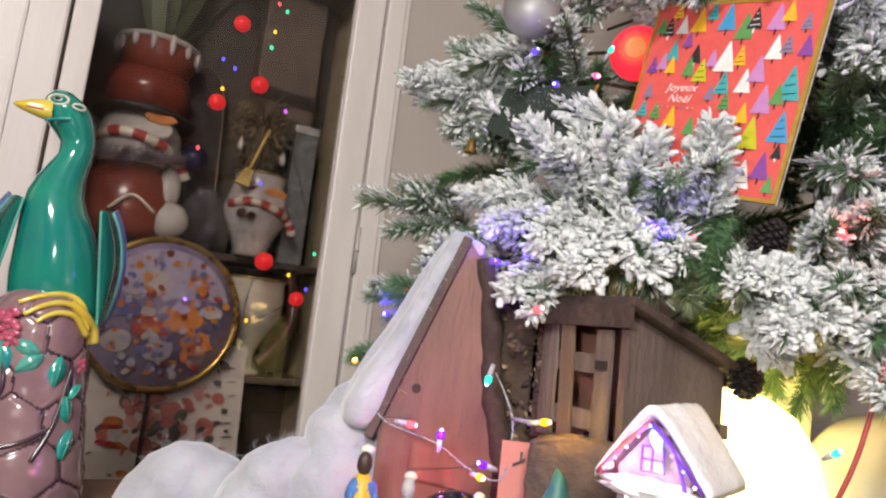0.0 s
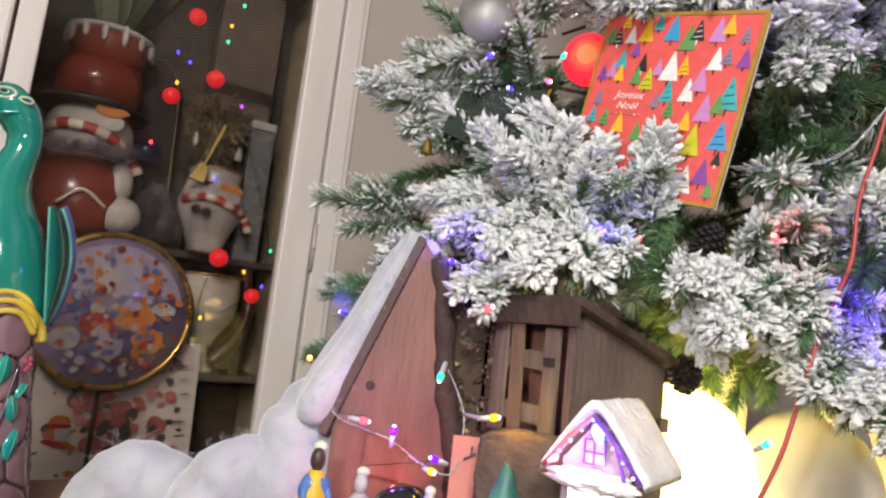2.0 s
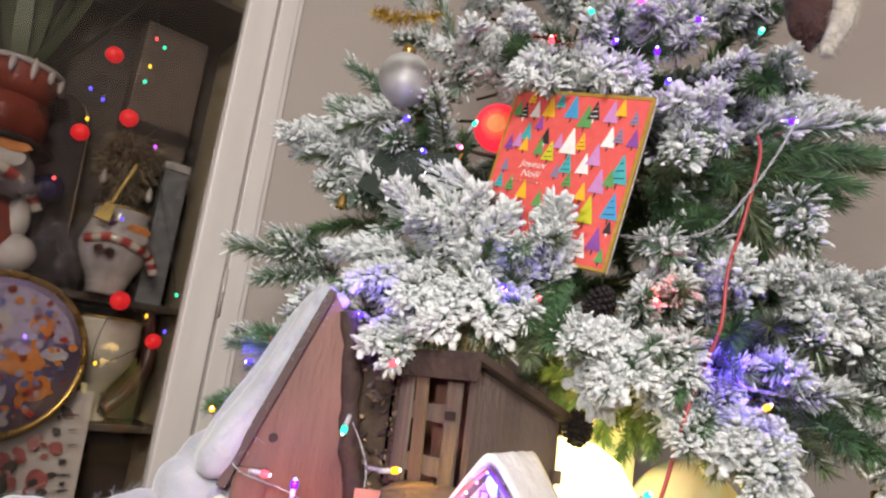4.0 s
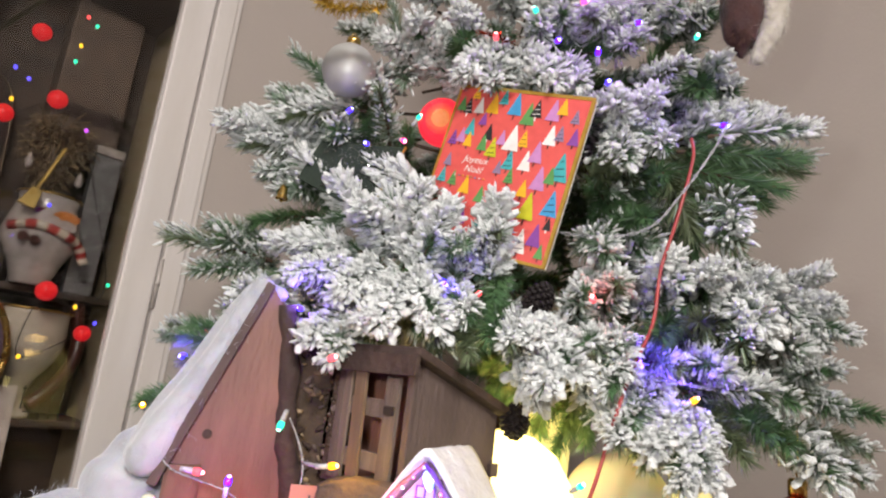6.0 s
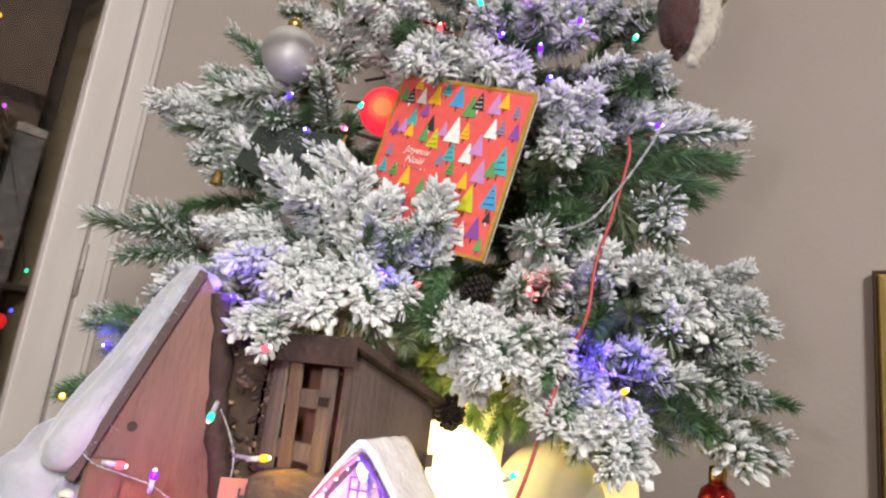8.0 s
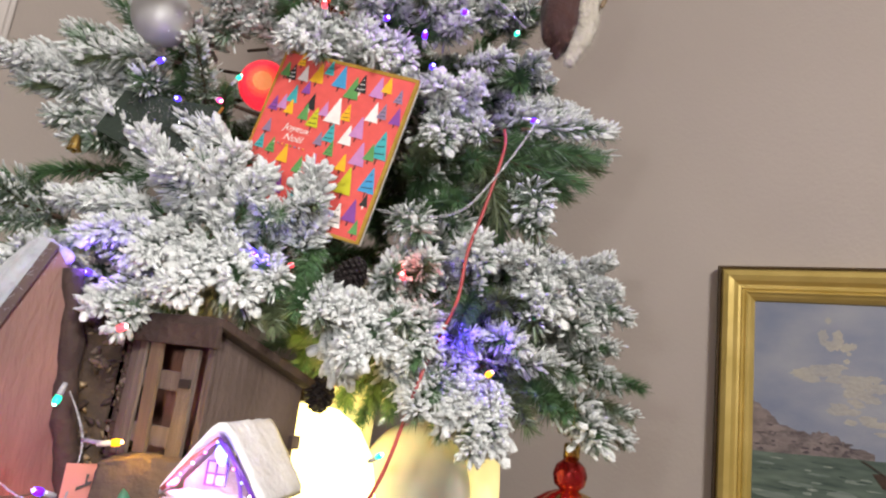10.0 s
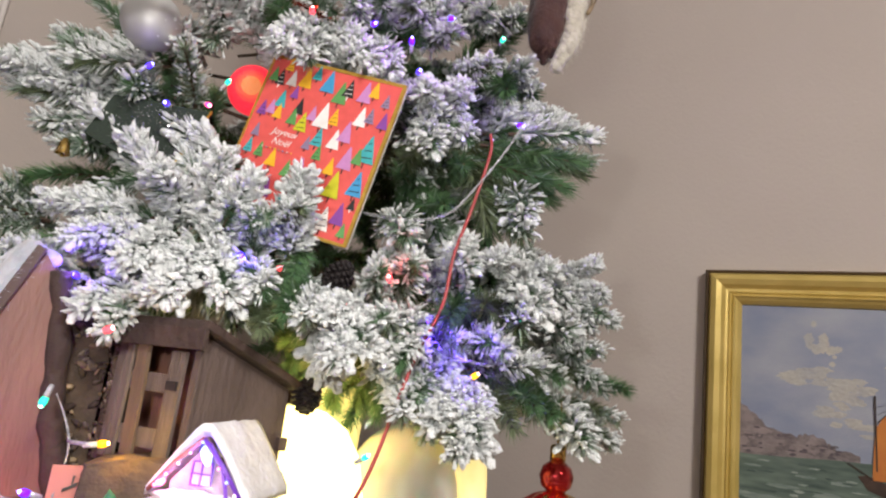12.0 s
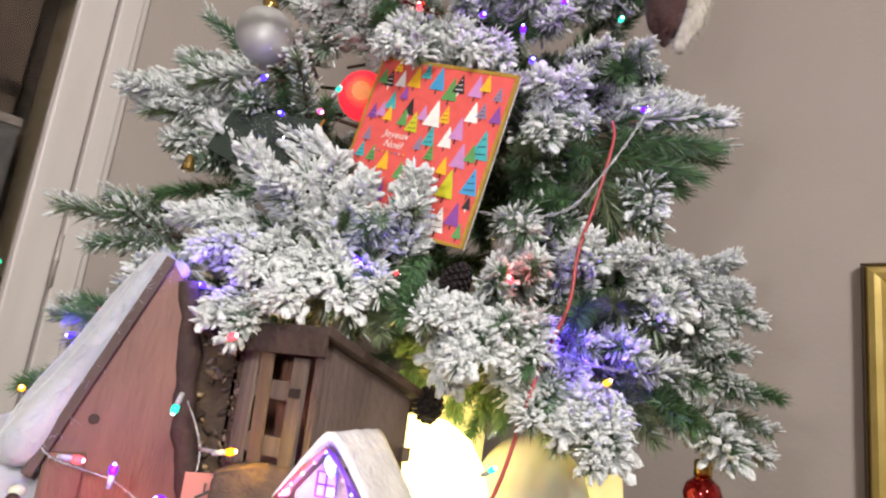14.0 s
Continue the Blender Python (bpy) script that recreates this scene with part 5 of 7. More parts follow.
for lo, hi in zip(rings, rings[1:]):
    for i in range(60):
        f = bm.faces.new([lo[i], hi[i], hi[(i + 1) % 60], lo[(i + 1) % 60]])
        f.smooth, f.material_index = True, (i // 3) % 2
part("skirt", bm, [REDSHINE, CAPGOLD], drop, "fluted red and gold skirt")


def pine_cone(place, size, tilt):
    ob = thing("pine_cone", Matrix.Translation(place) @ pose(0, 0, 0, tilt, 20, 0), "dark brown pine cone tucked in the branches", "pine cone", "pine cones")
    bm = blob(size * 0.55, (0.8, 0.8, 1.4), 0.1, 3, 2)
    for i in range(70):
        t = i / 70
        a, r = i * 2.4, size * 0.55 * math.sin(math.pi * (0.12 + 0.8 * t))
        p = Vector((r * math.cos(a), r * math.sin(a), size * (1.5 * t - 0.75)))
        blob(size * 0.2, (1, 1, 0.4), 0.1, 2, 1, i, bm=bm, m=Matrix.Translation(p) @ pose(0, 0, math.degrees(a) * 0, 0, 25, math.degrees(a)))
    part("cone_body", bm, CONE, ob)
    return ob


pine_cone((0.425, 0.309, 1.231), 0.019, 20)
pine_cone((0.422, 0.320, 1.134), 0.018, -15)
# glittered card corner behind the snowy sprigs
glit = thing("glitter_card", Matrix.Translation((0.362, 0.462, 1.300)) @ pose(0, 0, 0, -8, 0, -46), "dark green glittered card with gold edge", "card")
part("leaf", prism([(-0.075, 0.03), (-0.005, 0.0), (0.022, 0.075), (-0.06, 0.072)], 0.0, 0.002), GLITTER, glit)
part("gold_edge", tube([(-0.004, -0.0005, 0.0), (0.0225, -0.0005, 0.0755)], 0.0013, 6), CARDGOLD, glit, "gold edge")
flake = bmesh.new()
for _ in range(420):
    x, z = pick.uniform(-0.055, 0.016), pick.uniform(0.012, 0.070)
    if z < 0.03 - 0.43 * (x + 0.075) + 0.003 or x > 0.02 * z / 0.075 - 0.002:
        continue
    w, turn = pick.uniform(0.0003, 0.0007), pick.uniform(0, 3.14)
    flake.faces.new([flake.verts.new((x + w * math.cos(turn + k * 2.1), -0.0006 - pick.uniform(0, 0.0006), z + w * math.sin(turn + k * 2.1))) for k in range(3)])
tagged(part("glitter", flake, TINSEL, glit, "silver glitter flakes"), kind="stuff")
tg = tinsel([(0.262, 0.455, 1.466), (0.275, 0.442, 1.462), (0.290, 0.428, 1.464), (0.308, 0.414, 1.470)], 0.013, 620, GOLDTINSEL, "gold_tinsel_garland")
tagged(tg, "short gold tinsel garland lying on a branch", "tinsel")
tr = tinsel([(0.358, 0.345, 1.448), (0.369, 0.334, 1.447), (0.378, 0.326, 1.443)], 0.009, 160, material("red_foil", (0.7, 0.12, 0.04), 0.2, metal=1.0, per_island=0.4), "red_foil_tinsel")
tagged(tr, "tuft of red and orange foil among the branches", "tinsel")
# felt cap with a plush tail high on the tree
def fur(name, seats, long, mat, parent, label, count):
    """Short hairs standing out and hanging from round seats (place, radius)."""
    bm = bmesh.new()
    for _ in range(count):
        p0, r0 = pick.choice(seats)
        out = Vector((pick.gauss(0, 1), pick.gauss(0, 1), pick.gauss(0, 1))).normalized()
        p = Vector(p0) + out * r0 * 0.95
        tip = p + (0.5 * out + Vector((pick.gauss(0, 0.25), pick.gauss(0, 0.25), -0.7 + pick.gauss(0, 0.25)))).normalized() * long * pick.uniform(0.5, 1.0)
        w = out.orthogonal().normalized() * 0.00035
        bm.faces.new([bm.verts.new(q) for q in (p - w, p + w, tip)])
    return tagged(part(name, bm, mat, parent, label), kind="stuff")


FOXFUR = material("brown_maroon_fur", (0.13, 0.060, 0.045), 0.8, second=(0.045, 0.016, 0.016), scale=60, per_island=0.5)
cap_ob = thing("plush_ornament", Matrix.Translation((0.645, 0.232, 1.585)), "maroon furry ornament with white plush trim", "ornament")
seats = [((0.004 * math.sin(k), 0.003 * math.cos(2 * k), 0.056 - 0.008 * k), 0.027 - 0.0012 * k) for k in range(12)]
body = blob(0.029, (0.95, 0.85, 2.0), 0.14, 2.2, 4, 3)
part("felt_body", body, MAROON, cap_ob).location = (0, 0, 0.012)
fur("brown_fur", seats, 0.018, FOXFUR, cap_ob, "shaggy brown and maroon fur", 2600)
line = smooth_line([(0.006, -0.024, 0.070), (0.006, -0.030, 0.020), (0.002, -0.028, -0.025), (-0.006, -0.016, -0.060)], 5)
tail, seats = bmesh.new(), []
for i, p in enumerate(line):
    r = 0.0165 * (1 - 0.62 * (i / len(line)) ** 2)
    seats.append((p, r))
    blob(r, (1, 0.9, 1.1), 0.28, 4, 2, i, bm=tail, m=Matrix.Translation(p))
part("plush_trim", tail, PLUSH, cap_ob, "white plush trim")
fur("plush_hair", seats, 0.012, PLUSH, cap_ob, "soft white hairs", 1600)
part("cord", tube(smooth_line([(0.006, -0.043, 0.075), (0.006, -0.052, 0.045), (0.004, -0.050, 0.020), (0.0, -0.046, 0.004)]), [0.0035] * 12 + [0.0028] * 6 + [0.0015], 6), STRAW, cap_ob, "brown cord")
bell = thing("golden_bell", Matrix.Translation((0.304, 0.525, 1.306)), "tiny golden bell hanging from a sprig", "bell")
part("bell_body", lathe([(0.0062, 0), (0.0048, 0.004), (0.004, 0.010), (0.002, 0.014), (0, 0.015)], 16), CAPGOLD, bell)
part("clapper", blob(0.0018, detail=2), CAPGOLD, bell).location = (0, 0, -0.001)

# ---- crib scene on the sideboard ----
PLANK = material("reddish_pine_board", (0.215, 0.108, 0.078), 0.55, second=(0.105, 0.046, 0.036), scale=16, amount=0.9, stretch=(3.5, 3.5, 0.9), bump=0.35, bump_scale=90)
OLDWOOD = material("grey_weathered_wood", (0.128, 0.092, 0.080), 0.85, second=(0.050, 0.032, 0.028), scale=24, amount=0.95, stretch=(1.3, 1.3, 0.6), bump=0.6, bump_scale=140)
SLAT = material("pale_weathered_slat", (0.18, 0.14, 0.115), 0.8, second=(0.085, 0.062, 0.05), scale=30, amount=0.85, stretch=(6, 6, 0.6), bump=0.6, bump_scale=140, per_object=0.25)
TANSLAT = material("tan_slat", (0.20, 0.135, 0.085), 0.75, second=(0.085, 0.055, 0.036), scale=26, amount=0.9, stretch=(7, 7, 0.5), bump=0.5, bump_scale=140)
BARKROOF = material("dark_bark", (0.070, 0.043, 0.034), 0.9, second=(0.022, 0.014, 0.012), scale=40, amount=0.9, bump=0.9, bump_scale=110)
CORK = material("brown_cork", (0.125, 0.082, 0.060), 0.85, second=(0.040, 0.025, 0.020), scale=45, amount=0.9, bump=0.8, bump_scale=130)
MOSS = material("dried_moss", (0.095, 0.062, 0.040), 0.95, second=(0.022, 0.016, 0.013), scale=70, amount=0.9, bump=0.9, bump_scale=120)
COTTON = material("cotton_wool", (0.46, 0.468, 0.50), 1.0, second=(0.36, 0.37, 0.41), scale=26, bump=0.45, bump_scale=130, sheen=0.6, sub=0.15)
RESIN = material("resin_snow", (0.76, 0.75, 0.76), 0.65, second=(0.62, 0.60, 0.60), scale=60, bump=0.5, bump_scale=220)
ROOFEDGE = material("grey_resin", (0.30, 0.27, 0.26), 0.7, second=(0.2, 0.17, 0.16), scale=60, bump=0.4, bump_scale=200)
PINKWALL = material("pink_lit_resin", (0.50, 0.42, 0.45), 0.6, second=(0.20, 0.13, 0.17), scale=85, amount=0.8, bump=0.4, bump_scale=200)
PEACOCK = material("emerald_glaze", (0.010, 0.29, 0.175), 0.14, second=(0.006, 0.15, 0.165), scale=22, amount=0.8, coat=1.0)
TEAL = material("teal_glaze", (0.01, 0.24, 0.27), 0.14, second=(0.012, 0.30, 0.20), scale=18, coat=1.0)
AQUA = material("pale_aqua_glaze", (0.10, 0.40, 0.32), 0.15, second=(0.05, 0.30, 0.26), scale=30, coat=1.0)
YELLOW = material("yellow_glaze", (0.74, 0.64, 0.10), 0.16, second=(0.6, 0.42, 0.04), scale=30, coat=0.8)
MAUVE = material("mauve_stone_glaze", (0.33, 0.215, 0.215), 0.18, second=(0.17, 0.085, 0.11), scale=20, amount=0.9, coat=0.9)
MAUVEDARK = material("mauve_joint_glaze", (0.055, 0.03, 0.045), 0.25, coat=0.8)
PINKGLAZE = material("pink_flower_glaze", (0.50, 0.10, 0.16), 0.16, second=(0.40, 0.06, 0.12), scale=60, coat=0.9)
IVORY = material("ivory_glaze", (0.62, 0.62, 0.50), 0.16, coat=0.8)
INK = material("black_glaze", (0.01, 0.012, 0.012), 0.15, coat=0.8)
crib = Vector((0.262, 0.452, TABLE))
TURN = pose(0, 0, 0, 0, 0, -26.8)

stable = thing("crib_stable", Matrix.Translation(crib) @ TURN, "pointed wooden crib stable with cotton snow on its roof", "stable")
h = TABLE
part("gable_board", prism([(0.007, 1.212 - h), (-0.046, 1.072 - h), (-0.046, 0.0), (0.052, 0.0), (0.048, 1.043 - h), (0.034, 1.10 - h), (0.029, 1.145 - h), (0.019, 1.196 - h)], 0.0, 0.007), PLANK, stable, "reddish pine gable board")
part("side_board", prism([(-0.046, 0.0), (-0.022, 0.0), (-0.022, 1.076 - h), (-0.043, 1.076 - h)], -0.008, -0.001), PLANK, stable)
part("cross_board", prism([(-0.021, 1.036 - h), (0.032, 1.028 - h), (0.032, 1.048 - h), (-0.021, 1.040 - h)], -0.006, -0.001), PLANK, stable)
roofboard = box(-0.0035, 0.0035, -0.006, 0.10, -0.012, 0.152, 0.001)
part("roof_board", roofboard, OLDWOOD, stable).matrix_basis = pose(-0.049, 0, 1.072 - h, 0, 20.6, 0)
part("roof_board", box(-0.003, 0.003, 0.008, 0.09, -0.05, 0.0, 0.001), BARKROOF, stable).matrix_basis = pose(0.010, 0, 1.211 - h, 0, -28, 0)
post = bmesh.new()
line = smooth_line([(0.019, 0.002, 1.200 - h), (0.029, 0.001, 1.15 - h), (0.035, 0.0, 1.10 - h), (0.047, 0.0, 1.05 - h), (0.053, 0.0, 0.0)], 8)
tube([p + Vector((0.0015 * noise.noise(p * 90), 0, 0)) for p in line], [0.0078 + 0.0035 * noise.noise(p * 60) for p in line], 11, bm=post)
part("bark_post", post, BARKROOF, stable, "bark-covered post")
part("moss_wall", box(0.030, 0.080, 0.012, 0.016, 0.0, 1.185 - h), MOSS, stable, "dark wall covered in dried moss")
for i in range(110):
    part("dried_leaf", blob(pick.uniform(0.0018, 0.0048), (1.3, 0.30, 0.6), 0.45, 3, 1, i), (MOSS, SLAT, OLDWOOD, STRAW, TANSLAT, BARKROOF)[i % 6], stable).matrix_basis = pose(pick.uniform(0.034, 0.080), pick.uniform(0.008, 0.0115), pick.uniform(0.09, 0.232), pick.uniform(-25, 25), pick.uniform(-80, 80), pick.uniform(-25, 25))
part("knot", lathe([(0, 0), (0.003, 0.0003), (0.0035, 0.0), (0, -0.001)], 12), BARKROOF, stable).matrix_basis = pose(-0.022, -0.0004, 1.098 - h, 90)


def cotton(name, lumps, label):
    """Cotton wool: overlapping soft lumps of (x, y, z, radius), drawn out a little."""
    bm = bmesh.new()
    for i, (x, y, z, r) in enumerate(lumps):
        blob(r, (1.05, 1.0, 0.95), 0.12, 1.9, 4, i * 3.1, bm=bm, m=Matrix.Translation((x, y, z)))
    ob = tagged(part(name, bm, COTTON, smooth=True), label, "cotton wool")
    m = ob.modifiers.new("merge", "REMESH")
    m.mode, m.voxel_size, m.use_smooth_shade = "VOXEL", 0.003, True
    soften = ob.modifiers.new("soften", "SMOOTH")
    soften.factor, soften.iterations = 0.6, 9
    fuzz = bmesh.new()
    for _ in range(170 * min(14, len(lumps))):
        x, y, z, r = pick.choice(lumps)
        out = Vector((pick.gauss(0, 1), pick.gauss(0, 1), pick.gauss(0, 1) + 0.5)).normalized()
        p = Vector((x, y, z)) + out * r * pick.uniform(0.93, 1.0)
        side = (out.orthogonal() + 0.6 * Vector((pick.gauss(0, 1), pick.gauss(0, 1), pick.gauss(0, 1)))).normalized()
        long = pick.uniform(0.005, 0.014)
        w = out.cross(side).normalized() * 0.00011
        q, e = p + side * long * 0.5 + out * 0.0016, p + side * long + out * pick.uniform(0.0, 0.0030)
        a, b, c, d, f, g = (fuzz.verts.new(v) for v in (p - w, p + w, q + w, q - w, e + w, e - w))
        fuzz.faces.new((a, b, c, d))
        fuzz.faces.new((d, c, f, g))
    tagged(part("loose_fibre", fuzz, COTTON, ob, "fine loose cotton fibres"), kind="stuff")
    return ob


slope = Vector((0.053, 0, 0.140)).normalized()
lumps = []
for i in range(34):
    t = i / 33
    q = TURN @ Vector((-0.060 + 0.058 * t - 0.004 * math.sin(3 * t), 0.025, 1.076 - h + 0.136 * t))
    lumps.append((crib.x + q.x, crib.y + q.y, TABLE + q.z, (0.0175 - 0.0085 * t) * (1 + 0.10 * math.sin(9 * t))))
    q = TURN @ Vector((-0.059 + 0.058 * t, 0.006, 1.078 - h + 0.134 * t))
    lumps.append((crib.x + q.x, crib.y + q.y, TABLE + q.z, (0.0140 - 0.006 * t) * (1 + 0.12 * math.sin(7 * t + 1))))
q = TURN @ Vector((0.012, 0.01, 1.208 - h))
lumps.append((crib.x + q.x, crib.y + q.y, TABLE + q.z, 0.008))
cotton("roof_cotton", lumps, "cotton wool snow laid along the crib stable's roof")
cotton("cotton_drift", [(0.232, 0.520, 1.072, 0.032), (0.218, 0.516, 1.050, 0.034), (0.206, 0.508, 1.018, 0.036), (0.226, 0.512, 0.99, 0.045), (0.248, 0.530, 1.04, 0.045)], "large drift of white cotton wool beside the crib stable")
cotton("cotton_clump", [(0.166, 0.525, 1.020, 0.028), (0.180, 0.520, 1.028, 0.024), (0.155, 0.53, 0.998, 0.030), (0.170, 0.53, 0.985, 0.034)], "clump of white cotton wool snow on the sideboard")
cotton("cotton_clump", [(0.108, 0.575, 1.006, 0.032), (0.126, 0.570, 1.004, 0.028), (0.090, 0.575, 0.990, 0.028), (0.112, 0.58, 0.985, 0.036), (0.132, 0.565, 0.98, 0.032)], "rounded clump of cotton wool snow on the sideboard")
cotton("cotton_blanket", [(0.13 + 0.045 * (i % 8), 0.34 + 0.05 * (i // 8) + 0.02 * (i % 2), TABLE + 0.002, 0.022 + 0.005 * (i % 3)) for i in range(40)], "thin blanket of cotton wool spread over the sideboard")

# barn of weathered wood on a mound of cork bark
mound = tagged(part("cork_mound", blob(0.064, (0.95, 0.95, 1.25), 0.22, 3.0, 5, 3), BARKROOF), "brown cork bark mound under the barn", "mound")
mound.location = (0.350, 0.385, 1.004)
slab = box(-0.030, 0.026, -0.018, 0.020, 0.0, 0.131, 0.008)
bmesh.ops.subdivide_edges(slab, edges=slab.edges[:], cuts=5, use_grid_fill=True)
for v in slab.verts:
    v.co += Vector((1, 1, 0.5)) * 0.005 * noise.fractal(v.co * 45, 1.0, 2.0, 4) + Vector((0, 0, -0.004 * abs(v.co.x) / 0.03 if v.co.z > 0.1 else 0))
rock = tagged(part("bark_piece", slab, CORK, smooth=True), "broad piece of brown cork bark beside the barn", "bark")
rock.matrix_world = Matrix.Translation((0.306, 0.352, TABLE)) @ pose(0, 0, 0, 0, 0, -48)
stump = tagged(part("bark_piece", blob(0.036, (0.9, 0.9, 1.3), 0.18, 2.6, 5, 5), BARKROOF), "dark bark block behind the figures", "bark")
stump.location = (0.306, 0.390, 0.998)
BX0, BX1, BY0, BY1, BZ = 0.319, 0.412, 0.330, 0.425, 1.078
barn = thing("wooden_barn", pose(BX0, BY0, BZ), "small weathered wooden barn with slatted front and sloping roof", "barn")
bw, bd = BX1 - BX0, BY1 - BY0
part("side_wall", prism([(0.0, 0.0), (bw, 0.0), (bw, 0.058), (0.0, 0.088)], 0.0, 0.004), OLDWOOD, barn, "grey plank side wall")
part("far_wall", prism([(0.0, 0.0), (bw, 0.0), (bw, 0.058), (0.0, 0.088)], bd - 0.004, bd), MOSS, barn)
part("back_wall", box(bw - 0.004, bw, 0.004, bd - 0.004, 0.0, 0.057), OLDWOOD, barn)
part("floor", box(0.0, bw - 0.004, 0.004, bd - 0.004, -0.004, 0.0), OLDWOOD, barn)
part("inner_wall", box(0.022, 0.025, 0.004, 0.078, 0.0, 0.08), PLANK, barn, "reddish inner wall")
for y0, y1, x, mat, top, lean in ((-0.002, 0.004, -0.003, OLDWOOD, 0.086, 0), (0.010, 0.024, -0.005, SLAT, 0.076, 0), (0.043, 0.055, -0.006, TANSLAT, 0.081, -2.5), (0.064, 0.071, -0.0045, SLAT, 0.087, 0), (0.0722, 0.080, -0.004, SLAT, 0.087, 0)):
    slat = box(x, x + 0.003, y0, y1, 0.0, top, 0.0005)
    part("slat", slat, mat, barn).matrix_basis = Matrix.Translation((0, y0, 0)) @ pose(0, 0, 0, lean) @ Matrix.Translation((0, -y0, 0))
for z in (0.010, 0.047):
    part("crossbar", box(-0.002, 0.001, 0.024, 0.072, z, z + 0.013, 0.0005), SLAT, barn)
part("mossy_panel", box(0.0, 0.003, 0.078, bd, 0.0, 0.086), MOSS, barn, "front panel covered in dried moss")
part("hinge", box(-0.0065, -0.005, 0.012, 0.022, 0.050, 0.056), DARK, barn)
part("block", box(bw - 0.006, bw + 0.003, -0.004, 0.0, 0.012, 0.022, 0.0005), OLDWOOD, barn)
roof = box(0.0, 0.112, -0.010, bd + 0.008, 0.0, 0.0065, 0.0008)
for v in roof.verts:
    v.co.z += 0.0012 * noise.noise(v.co * 120)
part("roof", roof, BARKROOF, barn, "dark bark roof").matrix_basis = pose(-0.009, 0, 0.0925, 0, 18.0, 0)
part("eave_board", box(-0.010, -0.006, -0.009, bd + 0.008, 0.078, 0.0925, 0.0005), BARKROOF, barn)
flakes = bmesh.new()
for i in range(60):
    p = Vector((-0.001, pick.uniform(0.082, bd), pick.uniform(0.002, 0.082)))
    blob(pick.uniform(0.0012, 0.0036), (0.5, 1, 0.7), 0.3, 3, 1, i, bm=flakes, m=Matrix.Translation(p) @ pose(0, 0, 0, pick.uniform(0, 180), 0, 0), mat=i % 5 == 0)
tagged(part("moss_litter", flakes, [MOSS, SLAT], barn), kind="stuff")

# lit resin cottage
GLOWPINK = material("pink_glow", (1, 0.5, 0.7), 0.4, glow=2.6, glow_colour=(1.0, 0.14, 0.36))
GLOWBLUE = material("blue_glow", (0.4, 0.5, 1), 0.4, glow=3.0, glow_colour=(0.14, 0.24, 1.0))
GLOWWHITE = material("white_glow", (1, 0.95, 0.95), 0.4, glow=2.6, glow_colour=(1.0, 0.80, 0.86))
LITPANE = material("lit_violet_pane", (0.4, 0.3, 0.8), 0.3, glow=0.55, glow_colour=(0.42, 0.22, 1.0))
VIOLET = material("violet_lit_trim", (0.16, 0.05, 0.42), 0.3, second=(0.1, 0.03, 0.3), scale=60)
cottage = thing("resin_cottage", Matrix.Translation((0.2815, 0.2735, 1.035)) @ pose(0, 0, 0, 0, 0, -69.5), "little snow-roofed resin cottage lit from inside", "cottage")
part("front_wall", prism([(-0.019, 0.0), (0.019, 0.0), (0.019, 0.046), (0.0, 0.069), (-0.019, 0.046)], 0.006, 0.009), PINKWALL, cottage, "pink-lit gable wall")
part("rear_wall", prism([(-0.019, 0.0), (0.019, 0.0), (0.019, 0.046), (0.0, 0.069), (-0.019, 0.046)], 0.060, 0.063), ROOFEDGE, cottage)
part("side_wall", box(0.016, 0.019, 0.009, 0.060, 0.0, 0.046), ROOFEDGE, cottage)
part("side_wall", box(-0.019, -0.016, 0.009, 0.060, 0.0, 0.046), ROOFEDGE, cottage)
roof = bmesh.new()
loops = []
for i in range(13):
    v = i / 12
    ends = 1 - 0.07 * (abs(2 * v - 1) ** 6)
    outer, inner = [], []
    for k in range(27):
        u = k / 13 - 1
        x = 0.0315 * u
        rise = 0.0805 - 0.0385 * (math.sqrt(u * u + 0.035) - 0.187) / 0.830
        p = Vector((x * ends, 0.068 * v - 0.001, 0.040 + (rise - 0.040) * (0.93 + 0.07 * ends)))
        n = noise.noise(p * 95) * 0.0012 + noise.noise(p * 260) * 0.0004
        outer.append(roof.verts.new(p + Vector((0.4 * n, 0, n))))
        inner.append(roof.verts.new((x * 0.955, p.y + 0.0015 * (1 - 2 * v), rise - 0.0068 + 0.0022 * abs(u))))
    loops.append((outer, inner))
for (o0, i0), (o1, i1) in zip(loops, loops[1:]):
    for k in range(26):
        roof.faces.new([o0[k], o0[k + 1], o1[k + 1], o1[k]])
        roof.faces.new([i0[k + 1], i0[k], i1[k], i1[k + 1]])
    roof.faces.new([o0[0], o1[0], i1[0], i0[0]])
    roof.faces.new([o0[26], i0[26], i1[26], o1[26]])
for outer, inner in (loops[0], loops[-1]):
    for k in range(26):
        roof.faces.new([outer[k], outer[k + 1], inner[k + 1], inner[k]])
bmesh.ops.recalc_face_normals(roof, faces=roof.faces[:])
part("roof", roof, RESIN, cottage, "thick snow-white roof", smooth=True)
# rose and violet edge colours stand for the pink and blue bulb light
for sgn in (-1, 1):
    part("bargeboard", tube([(0, -0.001, 0.0715), (sgn * 0.014, -0.001, 0.058), (sgn * 0.028, -0.001, 0.0405)], 0.0013, 8), VIOLET if sgn > 0 else ROSE, cottage, "lit gable edge")
part("window_arch", tube(smooth_line([(0.004, -0.0005, 0.069), (0.011, -0.0005, 0.061), (0.016, -0.0005, 0.050), (0.019, -0.0005, 0.040)]), 0.0011, 6), VIOLET, cottage, "violet lit rib")
